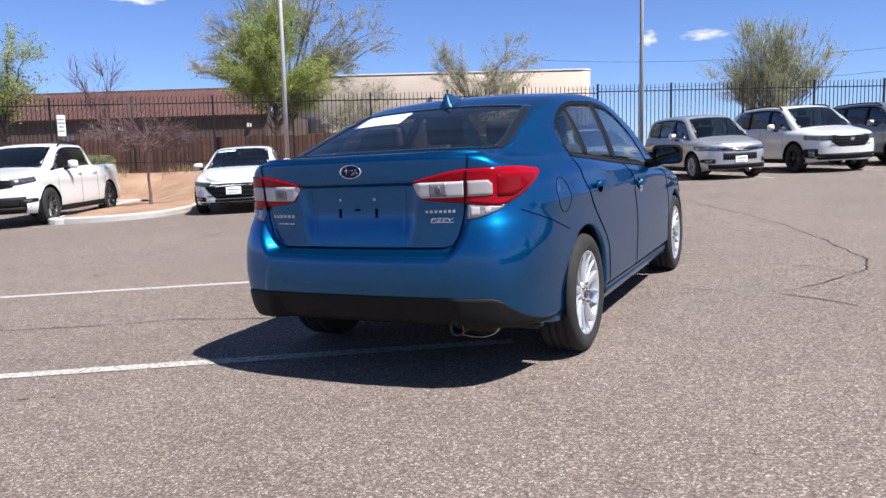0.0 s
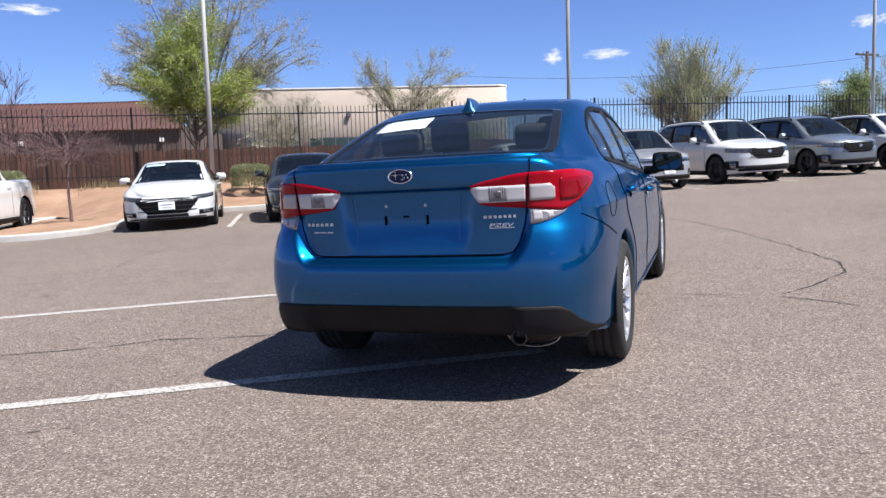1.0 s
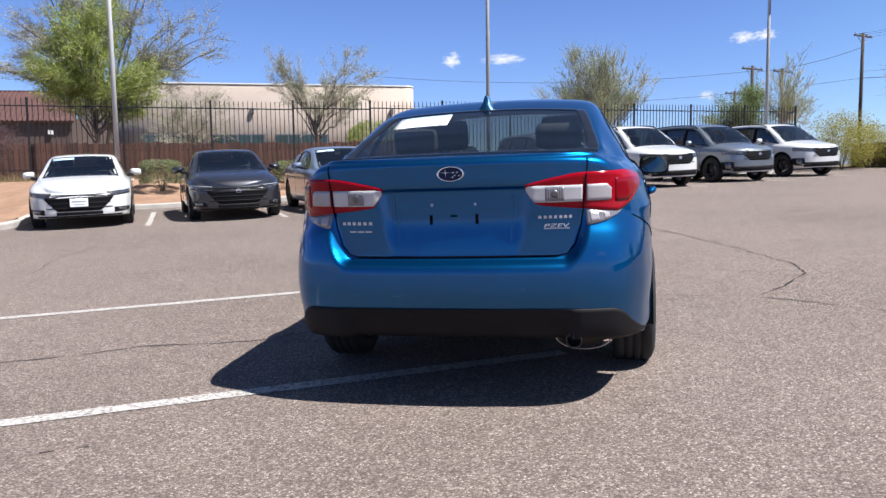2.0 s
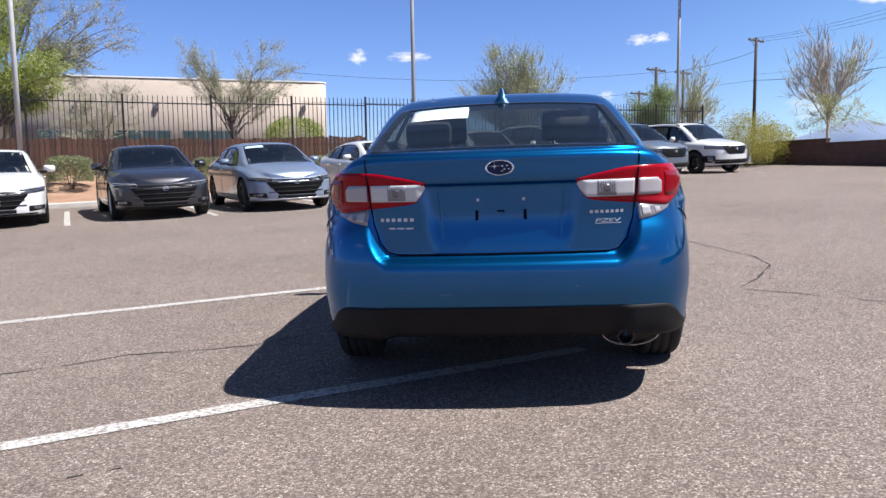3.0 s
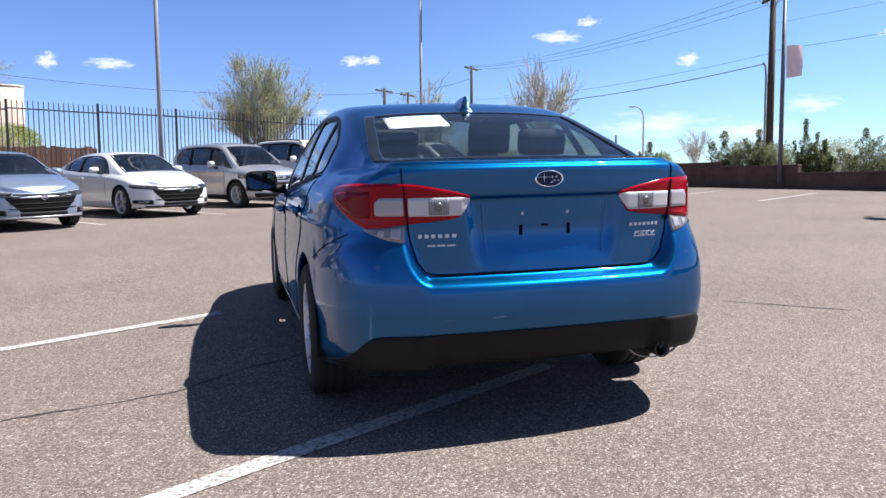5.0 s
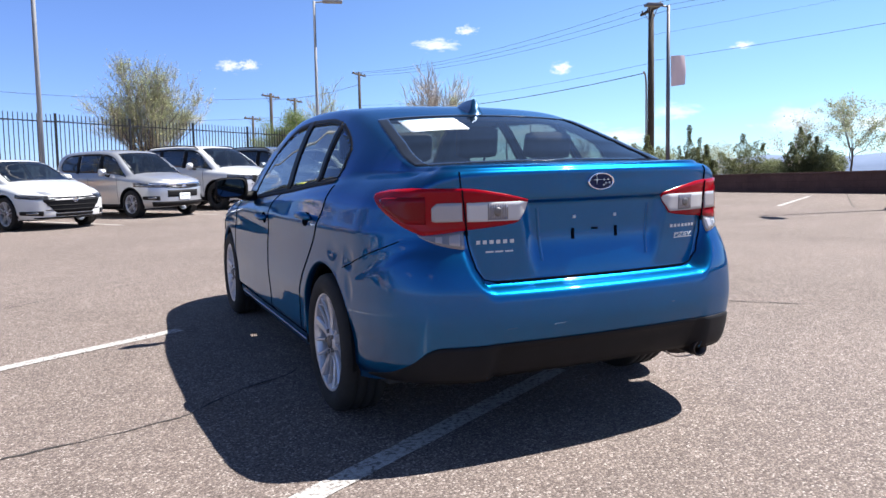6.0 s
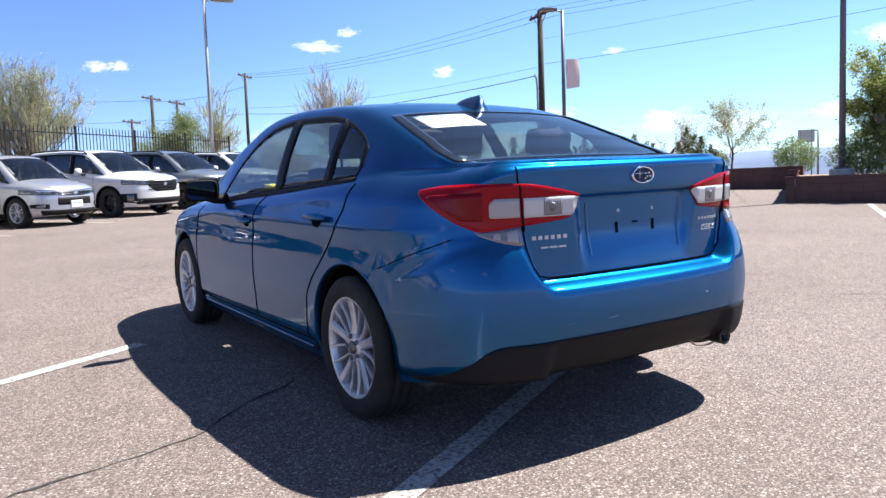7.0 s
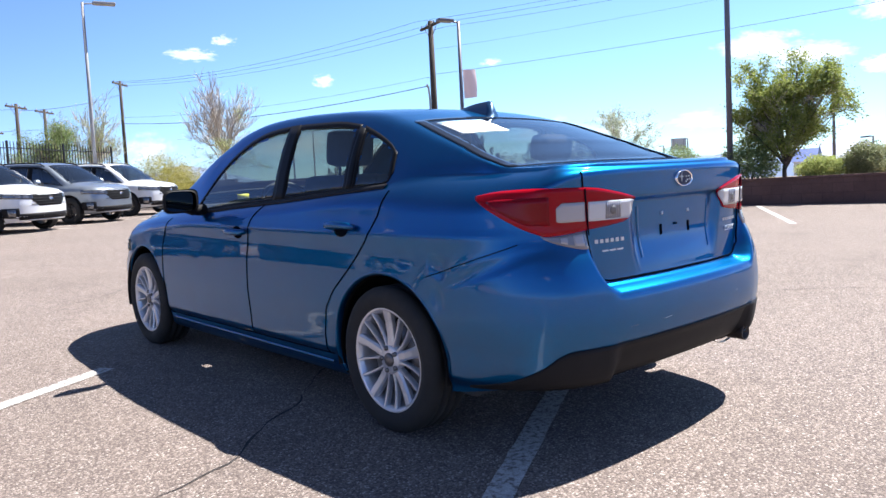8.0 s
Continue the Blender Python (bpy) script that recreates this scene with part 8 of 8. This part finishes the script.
tree("tree", "leafing young tree with a rounded olive-green crown", 11.65, 29.6, 1.0, 5.35, [(0.1, 0, 3.1, 2.0, 1.7, 1.3), (-0.7, 0, 3.9, 1.1, 1.0, 0.8), (1.6, 0, 3.4, 0.9, 0.9, 0.8), (0, 0, 2.2, 2.1, 1.5, 0.8), (-1.7, 0, 2.8, 0.8, 0.9, 0.8), (0.5, 0, 4.0, 0.9, 0.9, 0.7)], 21, M_LEAF_SOFT, 34000, 0.028, trunk_r=0.085, limbs=8, subs=9, fine=7, puff=0.05, up=1.4, fork=0.05, twig_len=0.65, twigs=M_GREYTWIG, twig_r=0.007)
tree("tree", "tall half-bare tree with pale twigs", 21.2, 31.0, 1.0, 5.6, [(0, 0, 3.6, 1.5, 1.3, 1.9), (0.3, 0, 2.2, 1.6, 1.3, 1.0)], 31, M_LEAF_OLIVEG, 11000, 0.024, twig_r=0.012, bark=M_TWIG, trunk_r=0.10, limbs=7, subs=7, fine=7, puff=0.07, up=1.0, twig_len=0.6)
tree("tree", "bare-topped tree with upright pale twigs and green skirts", 27.0, 28.4, 1.3, 6.0, [(0, 0, 3.8, 2.3, 1.8, 1.7), (-0.7, 0, 4.9, 1.1, 0.9, 0.9), (0.4, 0, 2.2, 2.4, 1.8, 1.1), (1.5, 0, 4.2, 1.1, 1.0, 1.0), (-1.6, 0, 3.6, 1.1, 1.0, 1.0)], 44, M_LEAF_OLIVEG, 9000, 0.026, twig_r=0.011, bark=M_TWIG, trunk_r=0.09, limbs=7, subs=7, fine=7, up=1.2, puff=0.08, twig_len=0.7, leaf_zone=lambda p: p.z < 2.8 or noise.noise(p * 1.1) > 0.45)
tree("tree", "light green tree at the lot's far corner", -17.3, 28.4, 0.8, 5.4, [(0, 0, 3.9, 1.9, 1.7, 1.5), (-0.6, 0, 2.5, 1.9, 1.5, 1.0)], 55, M_LEAF_SPRING, 13000, 0.045, trunk_r=0.14, limbs=6, puff=0.12)
tree("tree", "slender pale-blossomed tree behind the wall", 25.0, 8.42, 1.0, 2.55, [(0, 0, 1.75, 1.5, 1.4, 0.85)], 66, M_LEAF_PALE, 8000, 0.028, trunk_r=0.045, limbs=8, subs=7, fine=5, puff=0.05, twig_len=0.35, up=0.2, twig_r=0.005)
tree("tree", "dense green shade tree in the raised planter", 15.9, 3.0, 0.8, 2.9, [(0, 0, 1.9, 0.9, 0.9, 0.7), (0, 0.75, 1.45, 0.6, 0.6, 0.5), (0, -0.85, 1.6, 0.6, 0.65, 0.5), (0.2, -0.45, 2.45, 0.6, 0.6, 0.45), (-0.1, 0.5, 2.35, 0.55, 0.55, 0.45), (0, 0.1, 1.05, 0.8, 0.8, 0.35), (-0.3, -0.9, 2.2, 0.45, 0.4, 0.35)], 77, M_LEAF_DEEP, 46000, 0.033, trunk_r=0.06, limbs=6, subs=6, fine=6, puff=0.07, twig_len=0.32, fork=0.14, twig_r=0.004, leaf_zone=lambda p: noise.noise(p * 2.4) > -0.22)
tree("sapling", "bare sapling with fine purple-brown twigs in the kerbed island", -7.82, 18.63, gz(-7.82, 18.63) + 0.15, 2.7, [(0, 0, 1.9, 1.15, 1.0, 0.65), (0.5, 0, 1.6, 0.9, 0.8, 0.35), (-0.7, 0, 1.7, 0.8, 0.7, 0.35)], 88, None, 0, 0.03, bark=M_PURPLE, trunk_r=0.04, twigs=M_PURPLE, limbs=8, subs=8, fine=7, twig_len=0.30, up=0.35, fork=0.48, twig_r=0.004)
tree("tree", "dense green leafy tree behind the parked cars", 19.4, 31.4, 1.0, 3.5, [(0, 0, 2.0, 1.5, 1.5, 1.3), (0.3, 0, 2.9, 0.8, 0.8, 0.6)], 99, M_LEAF_BUSH, 32000, 0.035, trunk_r=0.1, limbs=8, puff=0.14)
tree("tree", "purple-brown bare tree behind the plank fence", -14.5, 30.5, 0.9, 4.6, [(0, 0, 3.2, 1.5, 1.3, 1.5)], 101, None, 0, 0.03, bark=M_PURPLE, trunk_r=0.09, twigs=M_PURPLE, limbs=8, subs=7, fine=6, up=1.0)
tree("tree", "far bare tree with a flat pinkish crown", 35.7, 25.0, 0.9, 2.9, [(0, 0, 2.2, 1.2, 1.0, 0.6), (-0.8, 0, 2.0, 0.7, 0.7, 0.4)], 103, None, 0, 0.03, bark=M_TWIG, trunk_r=0.06, limbs=7, subs=7, fine=6, twig_len=0.4)
tree("tree", "round far tree with bare pale crown", 33.5, 13.0, 1.2, 2.6, [(0, 0, 1.6, 1.6, 1.5, 0.9)], 107, M_LEAF_PALE, 900, 0.045, trunk_r=0.07, limbs=8)

# clipped shrubs on the dirt bank
for i, (x, y, w, h) in enumerate(((-4.5, 24.0, 1.25, 0.95), (-0.75, 24.6, 1.1, 0.85), (2.8, 25.3, 0.9, 0.8), (-12.1, 24.3, 1.6, 0.85))):
    shrub("clipped_shrub", "sage-green clipped shrub on the dirt bank", x, y, bank_z(x, y) - 0.03, w, 1.0, h, 200 + i, M_LEAF_SAGE, 6500, 0.026, 0.6)
shrub("shrub", "tall rounded green bush behind the iron fence", 2.65, 30.4, 0.9, 2.3, 1.8, 2.2, 210, M_LEAF_DEEP, 9000, 0.034, 0.45)
for i, (x, y, w, h) in enumerate(((20.8, 26.6, 2.6, 2.2), (22.9, 27.6, 2.4, 1.8))):
    shrub("shrub", "loose yellow-green bush behind the wall", x, y, 1.0, w, 1.8, h, 220 + i, M_LEAF_YELLOW, 12000, 0.03)
# junipers and bushes behind the block wall
for i, (x, y, w, h, kind) in enumerate(((25.1, 20.66, 1.0, 1.65, "j"), (25.15, 20.1, 0.9, 1.35, "b"), (23.1, 13.2, 0.8, 2.0, "j"), (23.4, 12.7, 0.7, 1.3, "j"), (23.2, 11.4, 1.5, 1.6, "j"), (23.5, 10.5, 1.1, 0.85, "s"), (23.8, 9.7, 1.0, 1.75, "j"), (23.9, 9.2, 1.0, 1.4, "j"), (23.95, 8.85, 1.0, 1.05, "s"), (24.9, 13.0, 2.0, 1.6, "o"), (22.7, 15.9, 1.2, 1.75, "j"), (22.9, 15.3, 1.2, 1.6, "s"), (23.1, 14.8, 1.1, 1.75, "j"), (23.2, 14.2, 1.2, 1.45, "s"), (24.4, 6.3, 1.35, 1.35, "b"))):
    if kind == "j":
        shrub("juniper", "dark pointed juniper behind the block wall", x, y, 1.05, w, w, h, 240 + i, M_LEAF_JUNIPER, 10000, 0.03, cone=True)
    else:
        shrub("shrub", "loose green bush behind the block wall", x, y, 1.05, w, w, h * 0.85, 240 + i, {"s": M_LEAF_SAGE, "o": M_LEAF_OLIVE, "b": M_LEAF_BUSH}[kind], 8000, 0.028)
# planter bushes
for i, (x, y, w, h, lf) in enumerate(((15.9, 3.78, 1.35, 1.05, M_LEAF_BUSH), (16.6, 2.2, 1.0, 0.6, M_LEAF_OLIVEG), (16.5, 1.3, 0.9, 0.85, M_LEAF_SAGE), (17.6, 0.7, 0.9, 0.8, M_LEAF_OLIVE), (17.2, -0.3, 1.2, 0.6, M_LEAF_SAGE))):
    shrub("shrub", "loose green bush in the raised planter", x, y, 0.82, w, w, h, 260 + i, lf, 9000, 0.028)


def weeds():
    rng = random.Random(9)
    verts, faces = [], []
    for _ in range(2600):
        x = rng.uniform(-20, 10)
        y = fence_y(x) + rng.gauss(0.4, 0.5)
        p = Vector((x, y, bank_z(x, y)))
        if noise.noise(Vector((x * 0.6, y, 3))) < -0.05:
            continue
        for _ in range(3):
            a = rng.uniform(0, 6.28)
            h = rng.uniform(0.08, 0.35)
            q = p + Vector((rng.gauss(0, 0.06), rng.gauss(0, 0.06), 0))
            i = len(verts)
            verts.extend([q + Vector((0.012 * math.cos(a), 0.012 * math.sin(a), 0)), q - Vector((0.012 * math.cos(a), 0.012 * math.sin(a), 0)), q + Vector((rng.gauss(0, 0.08), rng.gauss(0, 0.08), h))])
            faces.append((i, i + 1, i + 2))
    me = bpy.data.meshes.new("weeds")
    me.from_pydata([tuple(v) for v in verts], [], faces)
    me.materials.append(M_LEAF_DRY)
    return tagged(new("dry_weeds", me), "dry straw-coloured weeds along the fence foot", "weeds", "", "stuff")


weeds()


# ---- small clouds, far away ----
def cloud_material(name, cover):
    m = bpy.data.materials.new(name)
    m.use_nodes = True
    t = m.node_tree
    t.nodes.clear()
    out = t.nodes.new("ShaderNodeOutputMaterial")
    em = t.nodes.new("ShaderNodeEmission")
    em.inputs[0].default_value = (1, 1, 1, 1)
    em.inputs[1].default_value = 0.58
    tr = t.nodes.new("ShaderNodeBsdfTransparent")
    mx = t.nodes.new("ShaderNodeMixShader")
    tc = t.nodes.new("ShaderNodeTexCoord")
    ln = t.nodes.new("ShaderNodeVectorMath")
    ln.operation = "LENGTH"
    t.links.new(tc.outputs["Object"], ln.inputs[0])
    info = t.nodes.new("ShaderNodeObjectInfo")
    ns = t.nodes.new("ShaderNodeTexNoise")
    ns.noise_dimensions = "4D"
    ns.inputs["Scale"].default_value = 2.6
    ns.inputs["Detail"].default_value = 8
    ns.inputs["Roughness"].default_value = 0.62
    t.links.new(tc.outputs["Object"], ns.inputs["Vector"])
    sc = t.nodes.new("ShaderNodeMath")
    sc.operation = "MULTIPLY"
    sc.inputs[1].default_value = 40
    t.links.new(info.outputs["Random"], sc.inputs[0])
    t.links.new(sc.outputs[0], ns.inputs["W"])
    a = t.nodes.new("ShaderNodeMath")
    a.operation = "MULTIPLY_ADD"
    t.links.new(ns.outputs["Fac"], a.inputs[0])
    a.inputs[1].default_value = 1.9
    a.inputs[2].default_value = -0.25
    b = t.nodes.new("ShaderNodeMath")
    b.operation = "SUBTRACT"
    t.links.new(a.outputs[0], b.inputs[0])
    t.links.new(ln.outputs["Value"], b.inputs[1])
    r = t.nodes.new("ShaderNodeValToRGB")
    r.color_ramp.elements[0].position = 0.0
    r.color_ramp.elements[1].position = 0.6
    r.color_ramp.elements[1].color = (cover, cover, cover, 1)
    t.links.new(b.outputs[0], r.inputs[0])
    t.links.new(r.outputs[0], mx.inputs[0])
    t.links.new(tr.outputs[0], mx.inputs[1])
    t.links.new(em.outputs[0], mx.inputs[2])
    t.links.new(mx.outputs[0], out.inputs[0])
    return m


M_CLOUD = cloud_material("cloud_white", 0.82)
M_HAZE = cloud_material("thin_cloud", 0.5)
for az, el, w, h in ((-22.8, 11.4, 3.6, 0.7), (17.1, 8.25, 3.4, 0.85), (13.3, 8.25, 1.5, 1.1), (33.8, 8.95, 1.9, 0.9), (35.2, 9.05, 1.5, 0.8), (48.8, 10.5, 3.3, 0.9), (51.1, 11.5, 1.7, 0.7), (89.0, 9.0, 5.6, 2.2), (92.2, 8.0, 6.0, 2.0), (96.5, 6.9, 3.4, 1.2), (56, 4.2, 9.0, 2.2), (62, 3.5, 8.0, 1.4), (66, 5.2, 4.0, 1.2), (74, 4.2, 5.0, 2.0), (79, 3.9, 8.0, 1.8), (85, 4.3, 5.0, 1.4), (90, 3.2, 7.0, 1.4), (45.5, 4.0, 4.0, 2.2), (97, 10.5, 4.0, 2.0), (31.5, 5.2, 1.2, 0.7), (58, 8.6, 1.6, 0.9), (70.5, 9.4, 1.6, 0.5), (105, 9, 9, 3), (125, 12, 9, 3), (-60, 14, 10, 3), (-100, 20, 12, 5), (160, 16, 12, 4)):
    R = 3300
    bm = bmesh.new()
    bmesh.ops.create_grid(bm, x_segments=1, y_segments=1, size=1.0)
    ob = tagged(part("backdrop_cloud", bm, M_HAZE if el < 5.6 else M_CLOUD), "small white cloud", "cloud", "clouds", "structure")
    a, e = radians(az), radians(el)
    d = Vector((math.sin(a) * math.cos(e), math.cos(a) * math.cos(e), math.sin(e)))
    m = look(tuple(d * R), (0, 0, 0))
    ob.matrix_world = m @ Matrix.Diagonal((R * math.tan(radians(w / 2)) * 1.35, R * math.tan(radians(h / 2)) * 1.5, 1, 1))
    ob.visible_shadow = False
